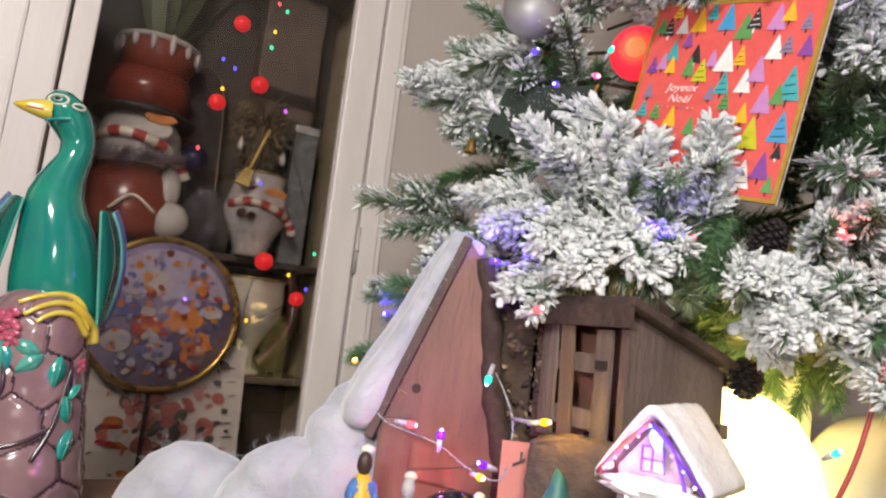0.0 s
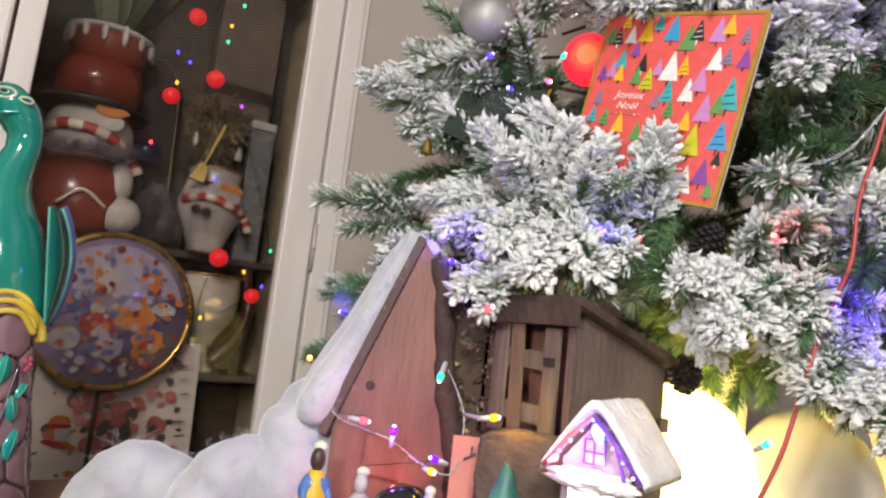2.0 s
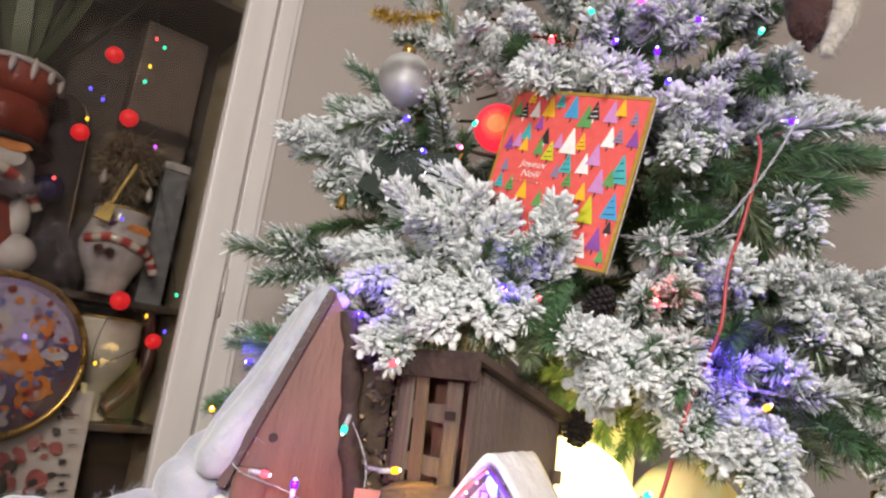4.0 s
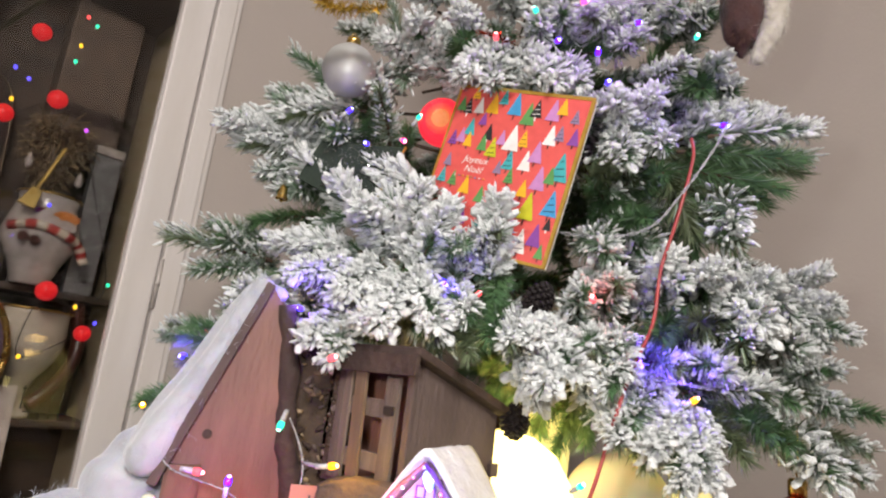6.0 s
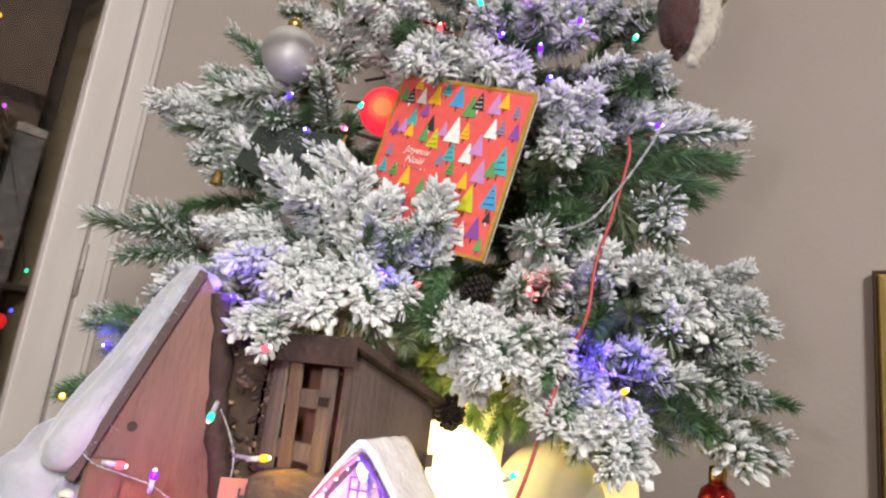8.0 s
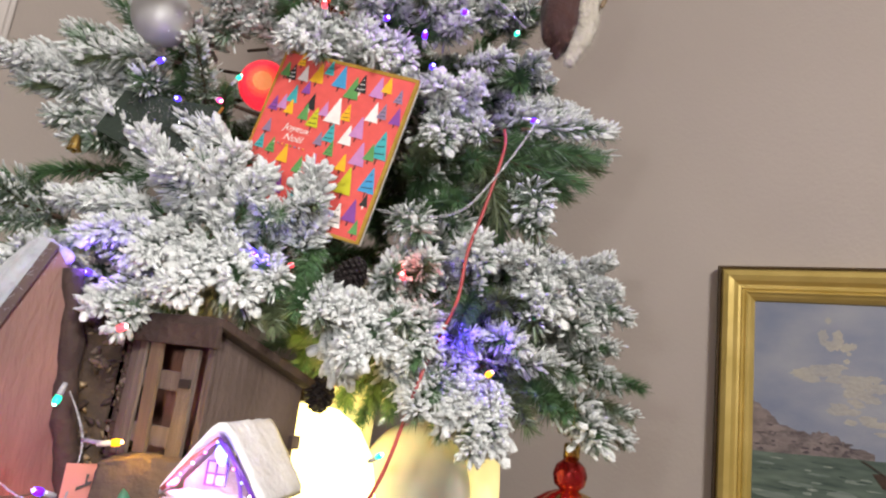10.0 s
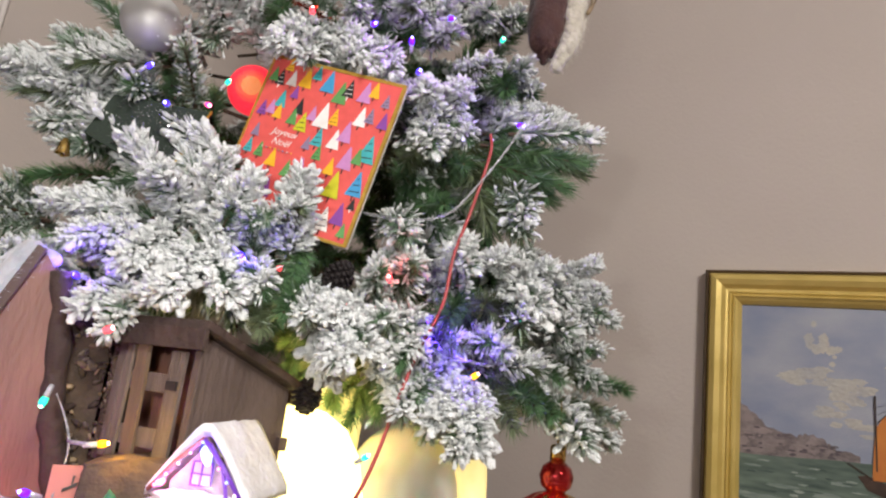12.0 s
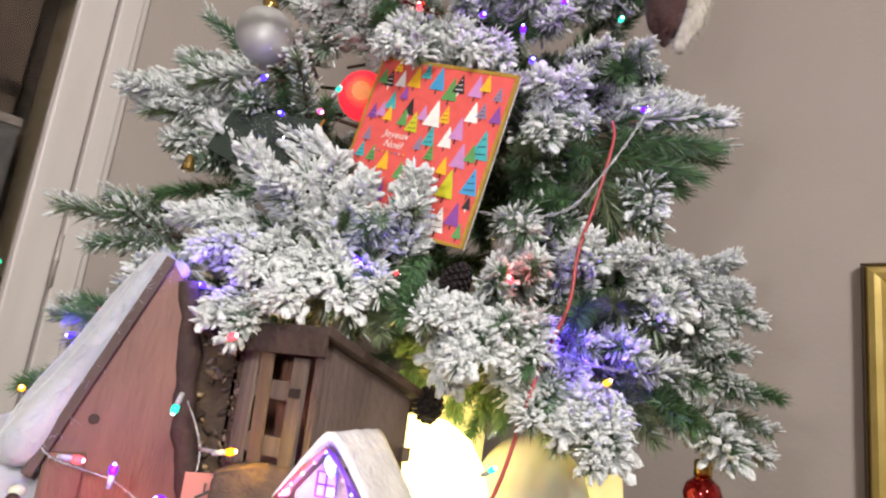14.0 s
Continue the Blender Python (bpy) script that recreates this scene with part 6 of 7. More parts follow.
part("snow_ledge", blob(0.014, (1.85, 0.75, 0.42), 0.28, 3, 4), RESIN, cottage).location = (0.0, 0.002, 0.037)
part("window", box(-0.005, 0.006, 0.0035, 0.0055, 0.046, 0.058), LITPANE, cottage, "violet-blue lit window pane")
for dx in (-0.0055, 0.0, 0.006):
    part("window_bar", box(dx - 0.0005, dx + 0.0005, 0.0025, 0.0034, 0.0455, 0.0585), VIOLET, cottage)
for zz in (0.0457, 0.052, 0.0585):
    part("window_bar", box(-0.006, 0.0065, 0.0026, 0.0033, zz - 0.0005, zz + 0.0005), VIOLET, cottage)
part("lamp_bulb", blob(0.0030, (1, 1, 2.0), 0.05, 2, 2), GLOWBLUE, cottage, "glowing blue bulb").matrix_basis = pose(0.003, -0.001, 0.0625, 0, -24, 0)
part("lamp_bulb", blob(0.0032, detail=2), GLOWPINK, cottage, "glowing pink bulb").location = (-0.023, 0.001, 0.046)
for k in range(9):
    t = k / 8
    x = -0.024 + 0.048 * t
    part("gable_bulb", blob(0.0009, detail=2), (GLOWPINK, GLOWBLUE, GLOWWHITE)[k % 3], cottage, "tiny gable bulb").location = (x, -0.0022, 0.0725 - 0.030 * abs(x) / 0.028 - 0.003)
part("lit_doorway", box(-0.014, 0.012, 0.0045, 0.0058, 0.006, 0.034), GLOWWHITE, cottage, "bright lit doorway")
cotton("cotton_heap", [(0.30, 0.285, 0.985, 0.045), (0.325, 0.292, 0.98, 0.045), (0.285, 0.275, 0.985, 0.04), (0.31, 0.27, 0.978, 0.045)], "cotton wool heap under the little cottage")


# small crib figures, plain shapes
def figure(place, height, robe, cloak, skin, label):
    bm = lathe([(0, 0), (0.19 * height, 0), (0.20 * height, 0.05 * height), (0.16 * height, 0.45 * height), (0.13 * height, 0.66 * height), (0.07 * height, 0.74 * height), (0, 0.75 * height)], 20, wobble=0.1)
    blob(0.088 * height, (0.9, 0.9, 1.15), 0.05, 2, 3, 1, bm=bm, m=Matrix.Translation((0, 0, 0.83 * height)), mat=2)
    blob(0.15 * height, (1.15, 0.9, 0.9), 0.1, 2, 3, 2, bm=bm, m=Matrix.Translation((0, 0, 0.60 * height)), mat=1)
    tube(smooth_line([(0.11 * height, -0.04 * height, 0.62 * height), (0.13 * height, -0.13 * height, 0.52 * height), (0.02 * height, -0.17 * height, 0.50 * height)]), 0.035 * height, 8, bm=bm, mat=1)
    tube(smooth_line([(-0.11 * height, -0.04 * height, 0.62 * height), (-0.13 * height, -0.12 * height, 0.52 * height), (-0.04 * height, -0.17 * height, 0.47 * height)]), 0.035 * height, 8, bm=bm, mat=1)
    blob(0.075 * height, (1.1, 0.9, 0.7), 0.1, 2, 2, 3, bm=bm, m=Matrix.Translation((0.03 * height, 0.05 * height, 0.93 * height)), mat=3)
    ob = tagged(part("crib_figure", bm, [robe, cloak, skin, IVORY]), label, "figurine", "crib figures")
    ob.matrix_world = Matrix.Translation(place) @ pose(0, 0, 0, 0, 0, -10) @ Matrix.Diagonal((0.74, 0.74, 0.92, 1))
    return ob


YROBE = material("yellow_robe_paint", (0.62, 0.40, 0.03), 0.5, second=(0.5, 0.3, 0.02), scale=60)
BCLOAK = material("blue_cloak_paint", (0.07, 0.17, 0.42), 0.5, second=(0.05, 0.12, 0.32), scale=60)
GREYP = material("grey_plaster", (0.42, 0.38, 0.40), 0.6, second=(0.28, 0.25, 0.28), scale=80)
BROWNP = material("dark_brown_paint", (0.05, 0.025, 0.02), 0.5)
GREENP = material("green_cloth_paint", (0.05, 0.20, 0.13), 0.5, second=(0.03, 0.1, 0.12), scale=60)
figure((0.180, 0.400, 0.998), 0.078, YROBE, BCLOAK, BROWNP, "painted crib king in yellow and blue robes")
figure((0.203, 0.384, 0.993), 0.070, GREYP, GREYP, GREYP, "pale grey crib figure")
figure((0.250, 0.378, 0.985), 0.066, GREYP, GREYP, GREYP, "pale grey kneeling crib figure")
for px, py, pz in ((0.180, 0.400, 0.0), (0.203, 0.384, 0.0), (0.250, 0.378, 0.0)):
    lift = {0.180: 0.997, 0.203: 0.992, 0.250: 0.984}[px]
    ob = tagged(part("wooden_block", box(-0.022, 0.022, -0.022, 0.022, 0, lift - TABLE, 0.002), OLDWOOD), "dark wooden block under a crib figure", "block", "crib blocks")
    ob.location = (px, py, TABLE)
animal = blob(0.016, (1.3, 0.8, 0.9), 0.08, 2, 3, 4)
tube([(0, 0, -0.005), (0, 0, -0.07)], 0.012, 8, bm=animal)
ob = tagged(part("crib_animal", animal, INK), "dark plain crib animal shape", "figurine", "crib figures")
ob.location = (0.236, 0.388, 1.030)
shrub = tagged(part("green_figure", blob(0.012, (1.1, 0.9, 4.5), 0.2, 3, 3, 6), GREENP), "small green and blue crib figure", "figurine", "crib figures")
shrub.location = (0.283, 0.345, 1.010)
REDPAPER = material("salmon_paper", (0.55, 0.22, 0.17), 0.6, second=(0.48, 0.18, 0.14), scale=40)
paper = thing("salmon_paper_screen", Matrix.Translation((0.276, 0.388, TABLE)) @ TURN, "salmon pink paper screen behind the crib post", "paper")
part("sheet", box(-0.004, 0.020, 0.0, 0.0015, 0.0, 0.120), REDPAPER, paper)
part("ink_mark", prism([(0.004, 0.104), (0.012, 0.108), (0.012, 0.110), (0.0095, 0.109), (0.010, 0.114), (0.0085, 0.114), (0.0085, 0.108), (0.004, 0.106)], -0.0015, -0.0005), SAGE, paper)

# ---- glazed bird on a stump ----
bird = bmesh.new()
# height, left and right edge, how deep from front to back
SPINE = ((1.3185, -0.030, -0.022, 0.006), (1.316, -0.034, -0.015, 0.014), (1.310, -0.038, -0.006, 0.020), (1.302, -0.040, 0.001, 0.023), (1.292, -0.037, 0.005, 0.023), (1.283, -0.029, 0.007, 0.021),
         (1.273, -0.0205, 0.0078, 0.0175), (1.262, -0.0205, 0.0075, 0.0175), (1.250, -0.027, 0.006, 0.020), (1.237, -0.0335, 0.0055, 0.024), (1.224, -0.038, 0.007, 0.029), (1.210, -0.040, 0.0125, 0.034),
         (1.195, -0.0402, 0.0205, 0.037), (1.175, -0.040, 0.0265, 0.039), (1.152, -0.040, 0.0305, 0.038), (1.132, -0.038, 0.0340, 0.034), (1.115, -0.030, 0.0345, 0.028), (1.100, -0.015, 0.032, 0.018))
rings = []
for z, x0, x1, deep in SPINE:
    rings.append([bird.verts.new((0.5 * (x0 + x1) + 0.5 * (x1 - x0) * math.cos(a), 0.004 + deep * math.sin(a), z)) for a in np.linspace(0, 2 * math.pi, 37)[:-1]])
for hi, lo in zip(rings, rings[1:]):
    for i in range(36):
        bird.faces.new([lo[i], lo[(i + 1) % 36], hi[(i + 1) % 36], hi[i]])
bird.faces.new(rings[0])
bird.faces.new(rings[-1][::-1])
bmesh.ops.subdivide_edges(bird, edges=bird.edges[:], cuts=1, smooth=1.0, use_grid_fill=True)
for f in bird.faces:
    f.smooth = True
# bill with its seam
bill = lathe([(0.0108, -0.003), (0.0104, 0.003), (0.0082, 0.010), (0.0052, 0.018), (0.0024, 0.0235), (0, 0.0255)], 18)
join(bird, bill, Matrix.Translation((-0.034, -0.010, 1.2955)) @ pose(0, 0, 0, 0, -94, 8) @ Matrix.Diagonal((0.86, 0.8, 1, 1)), 1)
tube(smooth_line([(-0.036, -0.0185, 1.2935), (-0.046, -0.0170, 1.2930), (-0.056, -0.0135, 1.2925)]), 0.0007, 6, bm=bird, mat=8)
eye_turn = Matrix.Translation((-0.0268, -0.0160, 1.3055)) @ pose(0, 0, 0, 80, 0, -20) @ Matrix.Diagonal((1.35, 0.80, 1, 1))
join(bird, tube([(0.0060 * math.cos(a), 0.0060 * math.sin(a), 0.0) for a in np.linspace(0, 2 * math.pi, 25)], 0.0011, 6, closed=False), eye_turn, 5)
for ring_r, mat, lift in ((0.0050, 0, 0.0008), (0.0034, 5, 0.0014), (0.0026, 6, 0.0020)):
    join(bird, lathe([(0, 0.0014 + lift), (ring_r * 0.8, 0.0010 + lift), (ring_r, -0.001)], 18), eye_turn, mat)
tube(smooth_line([(-0.015, -0.0195, 1.3035), (-0.009, -0.0190, 1.3045), (-0.0055, -0.0170, 1.3020), (-0.009, -0.0190, 1.2995), (-0.014, -0.0195, 1.3005), (-0.0155, -0.0195, 1.3030)]), 0.0010, 6, bm=bird, mat=5)
tube(smooth_line([(-0.034, -0.0150, 1.2850), (-0.024, -0.0185, 1.2880), (-0.014, -0.0190, 1.2900)]), 0.0014, 6, bm=bird, mat=4)


def bird_wing(mirror):
    """A cupped wing that stands out from the body, with a pale rim and a beaded blue edge."""
    wing, grid = bmesh.new(), []
    for i in range(23):
        t = i / 22
        wide = 0.0215 * max(0.0, math.sin(math.pi * (0.10 + 0.88 * t))) ** 0.62 * (1 - 0.25 * t)
        row = []
        for k in range(11):
            q = k / 10
            row.append(wing.verts.new((0.0215 + 0.0135 * t + wide * q, -0.020 + 0.030 * q - 0.010 * math.sin(math.pi * q) + 0.006 * t, 1.214 - 0.103 * t + 0.004 * q * (1 - t))))
        grid.append(row)
    edge = [row[-1].co.copy() for row in grid]
    inner_edge = [row[0].co.copy() for row in grid]
    for r0, r1 in zip(grid, grid[1:]):
        for k in range(10):
            wing.faces.new([r0[k], r0[k + 1], r1[k + 1], r1[k]]).smooth = True
    bmesh.ops.solidify(wing, geom=wing.faces[:], thickness=0.004)
    tube(edge, 0.0015, 8, bm=wing, mat=9)
    tube(inner_edge, 0.0012, 8, bm=wing, mat=9)
    for side in range(3):
        for k in range(46):
            p = edge[min(22, k // 2)].lerp(edge[min(22, k // 2 + 1)], 0.5 * (k % 2))
            blob(0.0015, (1, 1, 1.1), 0.1, 2, 1, k, bm=wing, m=Matrix.Translation(p + Vector((0.0018 + 0.0010 * side, 0.0015 + 0.0022 * side, 0.0012 * side))), mat=2)
    return wing, Matrix.Translation((-0.016, 0, 0)) @ Matrix.Diagonal((-1, 1, 1, 1)) if mirror else Matrix()


for mirror in (False, True):
    wing, m = bird_wing(mirror)
    join(bird, wing, m, None)

# the stump: large glazed stones with sunk joints
STUMP = ((0.955, 0.0590), (0.985, 0.0550), (1.020, 0.0490), (1.050, 0.0450), (1.080, 0.0415), (1.105, 0.0400), (1.122, 0.0365), (1.133, 0.0290), (1.140, 0.0170), (1.1425, 0.0040))
SX, SY = -0.0085, -0.010


def stump_radius(z):
    return float(np.interp(z, [q[0] for q in STUMP], [q[1] for q in STUMP]))


def on_stump(x, z, lift=0.0):
    """The place on the stump's front at x and height z, and the turn that faces outward."""
    r = stump_radius(z)
    a = math.asin(max(-0.98, min(0.98, (x - SX) / r)))
    return Vector((SX + (r + lift) * math.sin(a), SY - (r + lift) * math.cos(a), z)), math.degrees(a) - 90


seats = [((k + 0.5 * (row % 2) + pick.uniform(-0.22, 0.22)) * 2 * math.pi / 7, 0.962 + 0.034 * row + pick.uniform(-0.007, 0.007)) for row in range(6) for k in range(7)]
rows = []
heights = [0.955 + 0.1675 * (i / 100) for i in range(101)] + [1.126, 1.130, 1.1335, 1.137, 1.140, 1.1425]
for z in heights:
    row = []
    for i in range(168):
        a = 2 * math.pi * i / 168
        near = sorted(math.hypot(0.045 * ((a - q + math.pi) % (2 * math.pi) - math.pi), z - w) for q, w in seats)[:2]
        gap = near[1] - near[0]
        r = stump_radius(z) - 0.0026 * max(0.0, 1 - gap / 0.0055) ** 1.5 + 0.0012 * noise.noise(Vector((a * 3, z * 60, 0)))
        row.append((bird.verts.new((SX + r * math.cos(a), SY + r * math.sin(a), z)), gap))
    rows.append(row)
for lo, hi in zip(rows, rows[1:]):
    for i in range(168):
        j = (i + 1) % 168
        f = bird.faces.new([lo[i][0], lo[j][0], hi[j][0], hi[i][0]])
        f.smooth, f.material_index = True, 7 if lo[i][1] < 0.0021 and lo[i][0].co.z < 1.12 else 3
bird.faces.new([v for v, _ in rows[-1]]).material_index = 3
# brown twigs, leaves with a raised rib, and flowers laid on the stones
for twig in (((0.004, 1.005), (0.014, 1.030), (0.018, 1.055), (0.021, 1.078)), ((0.014, 1.030), (-0.004, 1.020), (-0.022, 1.016), (-0.038, 1.024)), ((-0.028, 1.085), (-0.024, 1.060), (-0.032, 1.040), (-0.040, 1.030))):
    tube(smooth_line([on_stump(x, z, 0.0006)[0] for x, z in twig]), 0.0019, 7, bm=bird, mat=7)
for x, z, size, tilt, mat in ((0.011, 1.074, 0.0135, -6, 4), (0.0215, 1.044, 0.0125, 14, 4), (0.026, 1.016, 0.0130, -12, 4), (-0.028, 1.084, 0.0140, 12, 4), (-0.013, 1.092, 0.0115, 65, 9), (-0.009, 1.080, 0.0120, -50, 9), (0.026, 1.058, 0.0080, -40, 4), (-0.036, 1.060, 0.0120, -30, 4)):
    place, turn = on_stump(x, z, 0.0008)
    m = Matrix.Translation(place) @ pose(0, 0, 0, 0, 0, turn) @ pose(0, 0, 0, tilt, 0, 0)
    outline = [(size * 0.52 * math.sin(math.pi * q) ** 0.8 * side, size * (2 * q - 1)) for side, span in ((1, np.linspace(0, 1, 11)), (-1, np.linspace(1, 0, 11)[1:-1])) for q in span]
    leaf_mesh = bmesh.new()
    rim = [leaf_mesh.verts.new((-0.0012, y, w)) for y, w in outline]
    high = [leaf_mesh.verts.new((0.0014, 0.86 * y, 0.90 * w)) for y, w in outline]
    crest = leaf_mesh.verts.new((0.0022, 0, 0))
    for k in range(len(rim)):
        j = (k + 1) % len(rim)
        leaf_mesh.faces.new([rim[k], rim[j], high[j], high[k]]).smooth = True
        leaf_mesh.faces.new([high[k], high[j], crest]).smooth = True
    for f in leaf_mesh.faces:
        f.material_index = mat
    tube([(0.0016, 0, -0.9 * size), (0.0026, 0, 0), (0.0014, 0, 0.85 * size)], 0.0006, 5, bm=leaf_mesh, mat=9)
    join(bird, leaf_mesh, m, None)
for x, z, size in ((-0.028, 1.112, 0.0105), (-0.024, 1.098, 0.0070), (0.0265, 1.079, 0.0062), (-0.034, 1.100, 0.0070)):
    place, turn = on_stump(x, z, 0.0010)
    for k in range(11):
        far, a = (0.0, 0.0) if k == 0 else (size * (0.42 if k < 5 else 0.80), k * 1.5)
        blob(size * 0.42, (0.55, 1, 0.8), 0.15, 3, 2, k, bm=bird, m=Matrix.Translation(place) @ pose(0, 0, 0, 0, 0, turn) @ Matrix.Translation((0.0012 if k else 0.003, far * math.cos(a), far * math.sin(a))), mat=8)
# yellow foot gripping the stump's top
for toe, girth in ((((0.026, 1.112), (0.018, 1.130), (0.006, 1.137), (-0.010, 1.134), (-0.024, 1.127)), 0.0030), (((0.026, 1.108), (0.016, 1.126), (0.004, 1.130), (-0.008, 1.126), (-0.019, 1.118)), 0.0030),
                   (((0.026, 1.104), (0.016, 1.119), (0.006, 1.122), (-0.003, 1.119), (-0.010, 1.113)), 0.0028), (((0.010, 1.131), (0.021, 1.122), (0.029, 1.110), (0.0315, 1.098)), 0.0048)):
    line = smooth_line([on_stump(x, z, 0.0022)[0] for x, z in toe], 6)
    tube(line, [girth * (1.0 - 0.45 * (i / len(line)) ** 2 if girth < 0.004 else 0.7 + 0.5 * i / len(line)) for i in range(len(line))], 9, bm=bird, mat=1)
ob = tagged(part("ceramic_bird", bird, [PEACOCK, YELLOW, BLUEGLAZE, MAUVE, TEAL, IVORY, INK, MAUVEDARK, PINKGLAZE, AQUA]), "glazed emerald ceramic bird perched on a mauve stone stump", "figurine")
ob.location = (0.001, 0.70, 0.0)

# ---- colour-changing lamp and the white forms round it ----
LAMPGLOW = material("lamp_shell", (0.95, 0.92, 0.8), 0.4, glow=3.6, glow_colour=(1.0, 0.82, 0.28))
MILKY = material("milky_plastic", (0.62, 0.60, 0.52), 0.4, second=(0.52, 0.50, 0.42), scale=20, sub=0.4)
# added weak glow stands for the yellow light that arch and horn catch
LITMILK = material("milky_plastic_lamp_glow", (0.62, 0.58, 0.42), 0.45, second=(0.52, 0.47, 0.32), scale=20, sub=0.3, glow=0.75, glow_colour=(1.0, 0.80, 0.26))
lamp = thing("dome_lamp", pose(0.462, 0.356, TABLE), "glowing white dome lamp that changes colour", "lamp")
part("shell", lathe([(0.064, 0.024), (0.066, 0.06), (0.064, 0.10), (0.056, 0.130), (0.042, 0.152), (0.022, 0.165), (0, 0.169)], 48), LAMPGLOW, lamp)
# added, unseen cover that keeps the dome's glow off the cabinet pane
rear = bmesh.new()
rows = [[rear.verts.new((r * math.cos(a), r * math.sin(a), z)) for a in np.linspace(radians(-35), radians(150), 25)] for r, z in ((0.0650, 0.024), (0.0670, 0.06), (0.0650, 0.10), (0.0570, 0.130), (0.0430, 0.153), (0.0225, 0.1665), (0.002, 0.1705))]
for r0, r1 in zip(rows, rows[1:]):
    for k in range(24):
        rear.faces.new([r0[k], r0[k + 1], r1[k + 1], r1[k]]).smooth = True
bmesh.ops.solidify(rear, geom=rear.faces[:], thickness=-0.0015)
part("reflection_block", rear, MILKY, lamp, "added opaque cover that keeps the dome out of the pane's reflection")
part("foot", lathe([(0, 0), (0.06, 0), (0.062, 0.012), (0.063, 0.0235), (0, 0.0235)], 40), MILKY, lamp)
globe = thing("milky_globe", pose(0.540, 0.292, TABLE), "milky white globe beside the dome lamp", "globe")
part("ball", lathe([(0.052 * math.sin(a), 0.098 - 0.064 * math.cos(a)) for a in np.linspace(0.15, math.pi, 22)], 40), MILKY, globe)
part("foot", lathe([(0, 0), (0.045, 0), (0.042, 0.03), (0.02, 0.04), (0, 0.04)], 32), MILKY, globe)
part("arch", tube(smooth_line([(-0.045, -0.045, 0.168), (-0.01, -0.05, 0.172), (0.025, -0.05, 0.150), (0.045, -0.048, 0.10), (0.05, -0.045, 0.0)], 8), 0.016, 12), LITMILK, globe, "milky plastic arch with added lamp glow")
lobe = tagged(part("milky_horn", tube(smooth_line([(0, 0, 0), (0, 0, 0.12), (0.004, 0, 0.17), (0.012, 0, 0.195)], 8), [0.024] * 14 + [0.022] * 5 + [0.020, 0.018, 0.015, 0.011, 0.006, 0.002], 16), LITMILK), "upright milky plastic horn with added lamp glow behind the dome lamp", "horn")
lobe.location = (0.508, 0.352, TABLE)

# ---- fairy lights ----
CLEAR = material("clear_plastic_wire", (0.60, 0.60, 0.63), 0.18, second=(0.25, 0.25, 0.28), scale=260, transmission=0.25, coat=0.8)
REDWIRE = material("red_plastic_wire", (0.36, 0.05, 0.05), 0.4, second=(0.28, 0.04, 0.04), scale=60)
TONES = {"blue": (0.05, 0.02, 1.0), "violet": (0.08, 0.005, 1.0), "green": (0.02, 0.62, 0.36), "yellow": (1.0, 0.42, 0.01), "red": (1.0, 0.07, 0.09), "pink": (1.0, 0.06, 0.28)}
BULB = {k: material(k + "_led", c, 0.2, glow=3.6 if k in ("blue", "violet") else 2.2, glow_colour=c) for k, c in TONES.items()}


CORE = {k: material(k + "_led_tip", c, 0.2, glow=11.0, glow_colour=tuple(0.75 * q + 0.25 for q in c)) for k, c in TONES.items()}


def led(parent, place, way, tone):
    """A bulb: a clear sleeve with a glowing round tip that points along way."""
    way = Vector(way).normalized()
    turn = way.to_track_quat("Z", "Y").to_matrix().to_4x4()
    bulb = part("bulb", lathe([(0, -0.0028), (0.0020, -0.0025), (0.0025, 0.0), (0.0021, 0.0022), (0.001, 0.0031), (0, 0.0033)], 12), BULB[tone], parent, "glowing " + tone + " bulb")
    bulb.matrix_basis = Matrix.Translation(place) @ turn
    part("tip", blob(0.0014, (1, 1, 1.2), 0.0, 1, 2), CORE[tone], bulb, "bright tip").location = (0, 0, 0.0026)
    part("sleeve", lathe([(0.0012, -0.011), (0.0017, -0.0105), (0.0020, -0.0030), (0.0014, -0.0028)], 10), CLEAR, bulb, "clear sleeve")
    return bulb


crib_lights = thing("fairy_light_string", Matrix(), "clear wire string of coloured fairy lights on the crib", "fairy lights")
wire = smooth_line([(0.216, 0.500, 1.118), (0.2135, 0.487, 1.100), (0.214, 0.478, 1.085), (0.219, 0.459, 1.074), (0.229, 0.438, 1.070), (0.246, 0.425, 1.064), (0.258, 0.404, 1.053), (0.272, 0.388, 1.050), (0.281, 0.392, 1.072), (0.2855, 0.399, 1.088), (0.285, 0.410, 1.104), (0.283, 0.420, 1.116)], 8)
part("wire", tube([p + Vector((0.0006 * math.sin(3.0 * i), 0.0006 * math.cos(3.0 * i), 0)) for i, p in enumerate(wire)], 0.0005, 6), CLEAR, crib_lights, "clear wire")
part("wire", tube([p + Vector((-0.0007 * math.sin(3.0 * i), 0.0, 0.0007 * math.cos(3.0 * i))) for i, p in enumerate(wire)], 0.0005, 6), CLEAR, crib_lights)
led(crib_lights, (0.232, 0.402, 1.075), (0, -0.1, 1), "violet")
led(crib_lights, (0.262, 0.395, 1.058), (-1, 0.2, 0.3), "violet")
led(crib_lights, (0.259, 0.394, 1.113), (-0.3, 0.0, -1), "green")
led(crib_lights, (0.280, 0.358, 1.092), (0.8, -0.8, 0.2), "yellow")
led(crib_lights, (0.255, 0.386, 1.052), (0, -1, 0), "yellow")
led(crib_lights, (0.213, 0.409, 1.080), (0.8, -0.4, -0.1), "red")
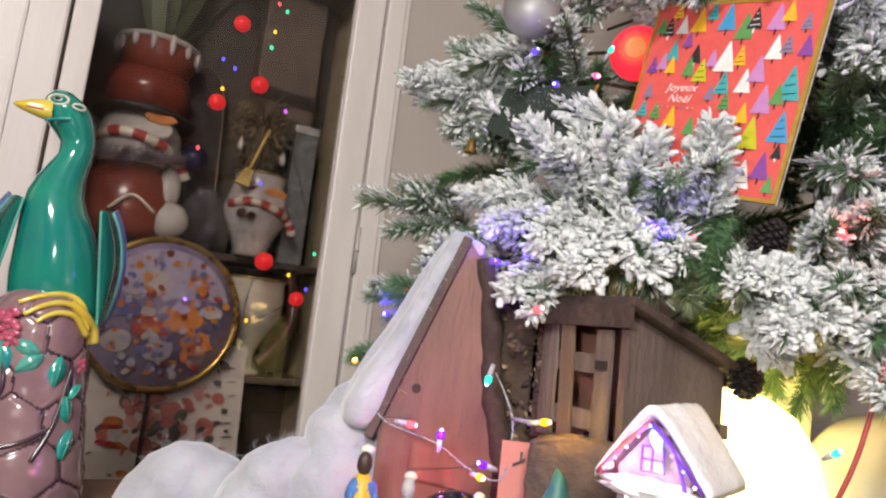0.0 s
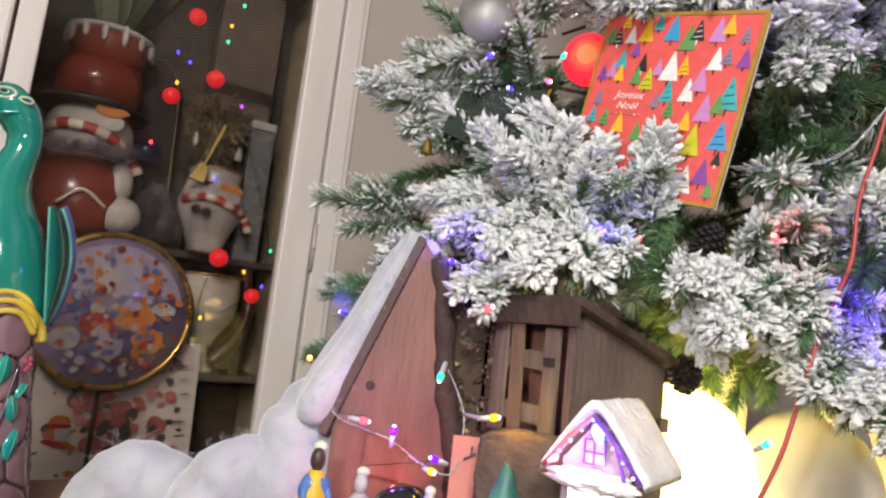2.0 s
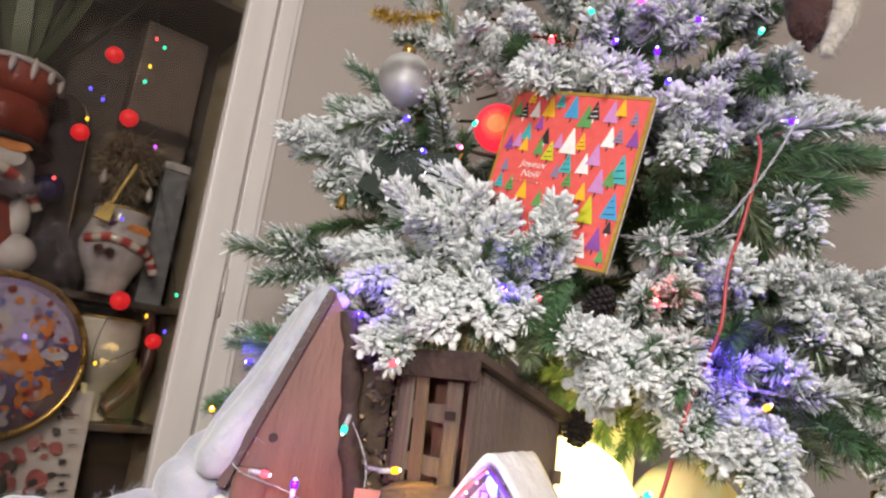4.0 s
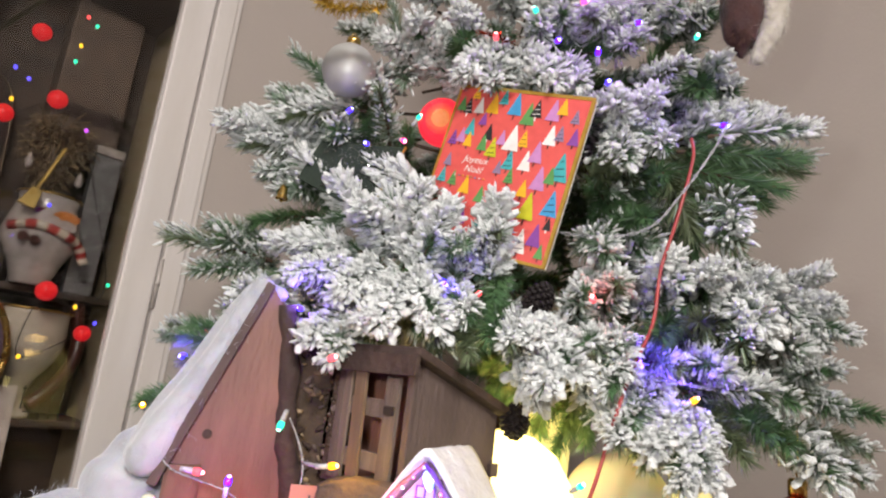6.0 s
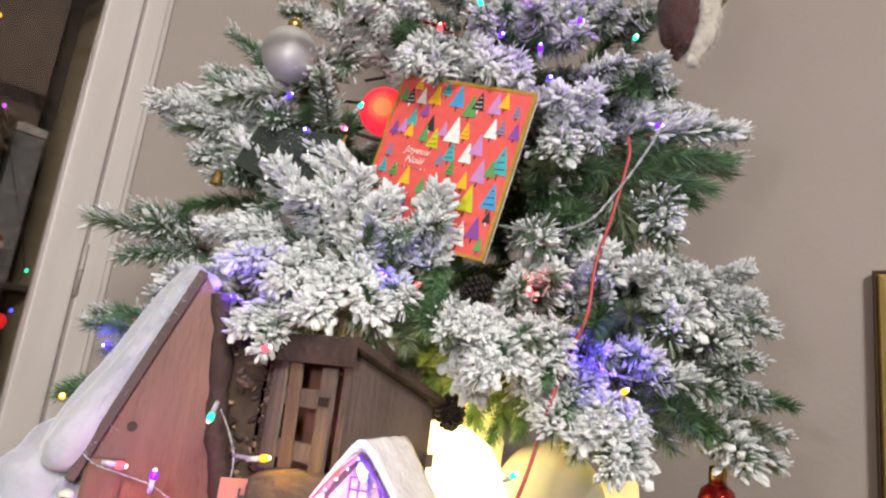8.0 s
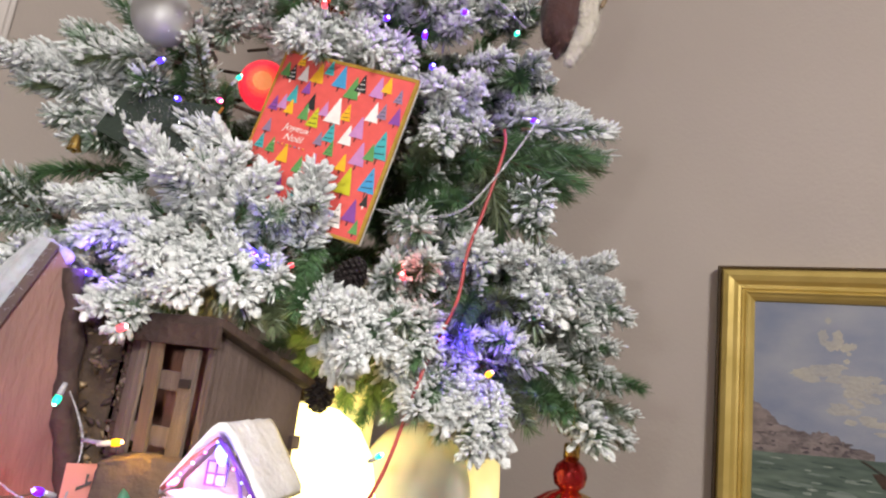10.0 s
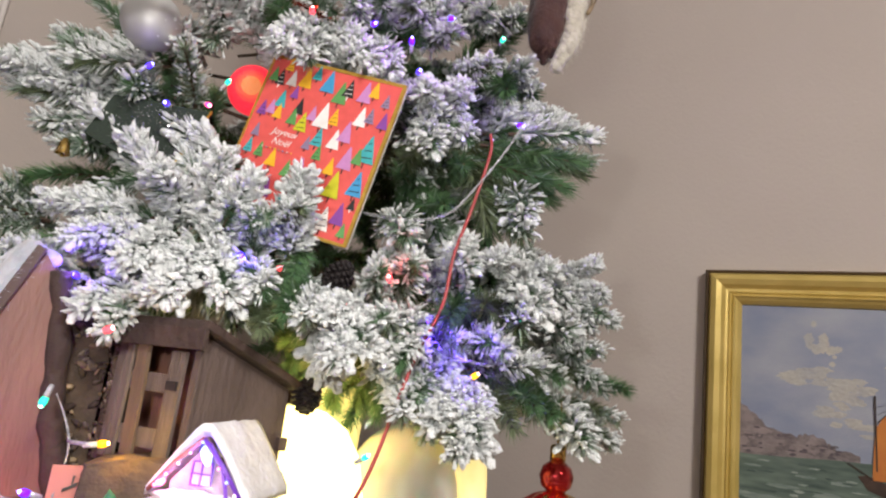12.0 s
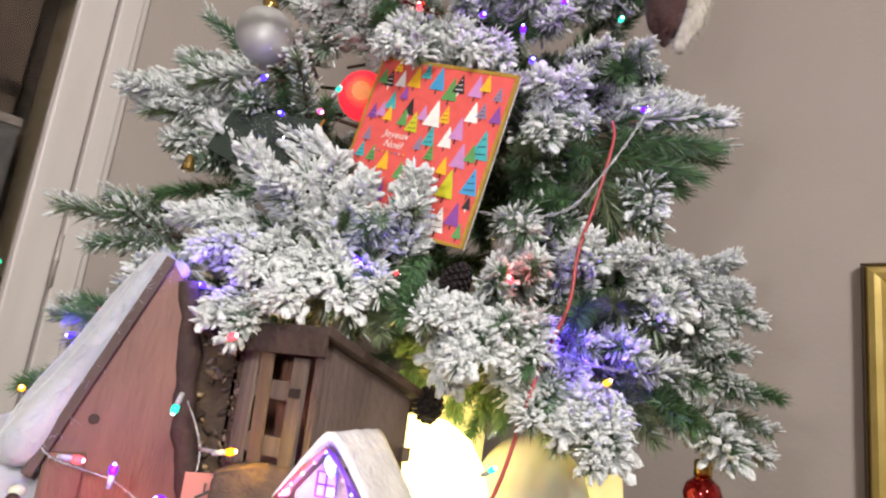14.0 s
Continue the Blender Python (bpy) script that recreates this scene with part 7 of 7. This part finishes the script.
part("wire", tube(smooth_line([(0.2855, 0.399, 1.088), (0.283, 0.380, 1.089), (0.281, 0.364, 1.091)]), 0.0016, 8), CLEAR, crib_lights)

tree_lights = thing("fairy_light_string", Matrix(), "clear wire string of coloured fairy lights on the tree", "fairy lights")
for place, tone in (((0.292, 0.446, 1.200), "blue"), ((0.243, 0.529, 1.152), "blue"), ((0.448, 0.242, 1.181), "blue"), ((0.336, 0.451, 1.360), "blue"), ((0.430, 0.262, 1.413), "blue"), ((0.326, 0.471, 1.393), "blue"), ((0.350, 0.345, 1.230), "blue"),
                    ((0.444, 0.246, 1.470), "violet"), ((0.424, 0.270, 1.440), "violet"), ((0.402, 0.296, 1.448), "violet"), ((0.399, 0.271, 1.474), "pink"), ((0.352, 0.350, 1.224), "blue"), ((0.515, 0.20, 1.395), "violet")):
    led(tree_lights, place, (pick.uniform(-1, 1), pick.uniform(-1, 0.3), pick.uniform(-0.3, 1)), tone)
for place, tone in (((0.392, 0.315, 1.478), "green"), ((0.385, 0.440, 1.403), "green"), ((0.486, 0.213, 1.468), "green"), ((0.540, 0.193, 1.216), "green"), ((0.425, 0.259, 1.095), "green"), ((0.412, 0.337, 1.222), "green"),
                    ((0.478, 0.202, 1.164), "yellow"), ((0.217, 0.524, 1.111), "yellow"), ((0.350, 0.416, 1.361), "pink"), ((0.262, 0.352, 1.161), "red"), ((0.419, 0.256, 1.229), "red"), ((0.405, 0.357, 1.232), "red"), ((0.366, 0.334, 1.445), "red"), ((0.262, 0.537, 1.177), "red")):
    led(tree_lights, place, (pick.uniform(-1, 1), pick.uniform(-1, 0.3), pick.uniform(-0.3, 1)), tone)
for path in ([(0.428, 0.322, 1.292), (0.440, 0.270, 1.284), (0.452, 0.232, 1.290), (0.468, 0.212, 1.322), (0.486, 0.196, 1.362), (0.498, 0.190, 1.388), (0.52, 0.20, 1.40)],
             [(0.405, 0.262, 1.205), (0.430, 0.246, 1.196), (0.455, 0.228, 1.180), (0.478, 0.208, 1.175), (0.500, 0.195, 1.174)],
             [(0.380, 0.290, 1.475), (0.415, 0.255, 1.476), (0.455, 0.225, 1.486), (0.50, 0.21, 1.480)]):
    line = smooth_line(path, 10)
    for phase in (0.0, math.pi):
        part("wire", tube([p + 0.0010 * Vector((math.sin(1.1 * i + phase), 0, math.cos(1.1 * i + phase))) for i, p in enumerate(line)], 0.00052, 5), CLEAR, tree_lights, "twisted clear wire")
ribbon = tagged(part("red_ribbon", tube(smooth_line([(0.480, 0.212, 1.372), (0.477, 0.209, 1.352), (0.466, 0.215, 1.300), (0.457, 0.222, 1.258), (0.448, 0.222, 1.215), (0.424, 0.226, 1.173), (0.405, 0.228, 1.130), (0.395, 0.234, 1.091), (0.385, 0.25, 1.04), (0.38, 0.27, 0.957)], 8), 0.0014, 8), REDWIRE), "thin twisted red ribbon hanging in front of the tree", "ribbon")

# the glow of the brightest bulbs, and an added red light for the crib
for name, place, watts, tone in (("blue_bulb_light", (0.438, 0.228, 1.186), 0.42, (0.08, 0.02, 1.0)), ("roof_bulb_light", (0.284, 0.434, 1.206), 0.08, (0.2, 0.08, 1.0)), ("left_bulb_light", (0.236, 0.518, 1.158), 0.07, (0.15, 0.05, 1.0)),
                                 ("crib_bulb_light", (0.226, 0.392, 1.076), 0.085, (0.40, 0.08, 1.0)), ("yellow_bulb_light", (0.284, 0.344, 1.096), 0.050, (1.0, 0.55, 0.03)), ("high_bulb_light", (0.412, 0.252, 1.448), 0.11, (0.35, 0.06, 1.0)),
                                 ("foil_bulb_light", (0.326, 0.448, 1.376), 0.012, (0.10, 0.03, 1.0)), ("card_bulb_light", (0.348, 0.340, 1.228), 0.035, (0.12, 0.04, 1.0)), ("red_crib_light", (0.246, 0.420, 1.042), 0.065, (1.0, 0.06, 0.10)), ("red_bulb_light", (0.417, 0.252, 1.231), 0.02, (1.0, 0.08, 0.08)), ("cottage_light", cottage.matrix_world @ Vector((0.001, -0.005, 0.064)), 0.030, (0.16, 0.14, 1.0)), ("cottage_pink_light", cottage.matrix_world @ Vector((-0.018, -0.006, 0.046)), 0.030, (1.0, 0.12, 0.42)),
                                 ("cottage_door_light", cottage.matrix_world @ Vector((0.0, -0.013, 0.044)), 0.034, (1.0, 0.72, 0.86)),
                                 ("dome_lamp_light", (0.456, 0.330, 1.146), 0.42, (1.0, 0.64, 0.18)), ("right_bulb_light", (0.470, 0.206, 1.184), 0.16, (0.12, 0.04, 1.0)), ("side_bulb_light", (0.498, 0.182, 1.402), 0.12, (0.3, 0.18, 1.0))):
    point_lamp(name, place, watts, 0.03 if name == "dome_lamp_light" else 0.004, tone)
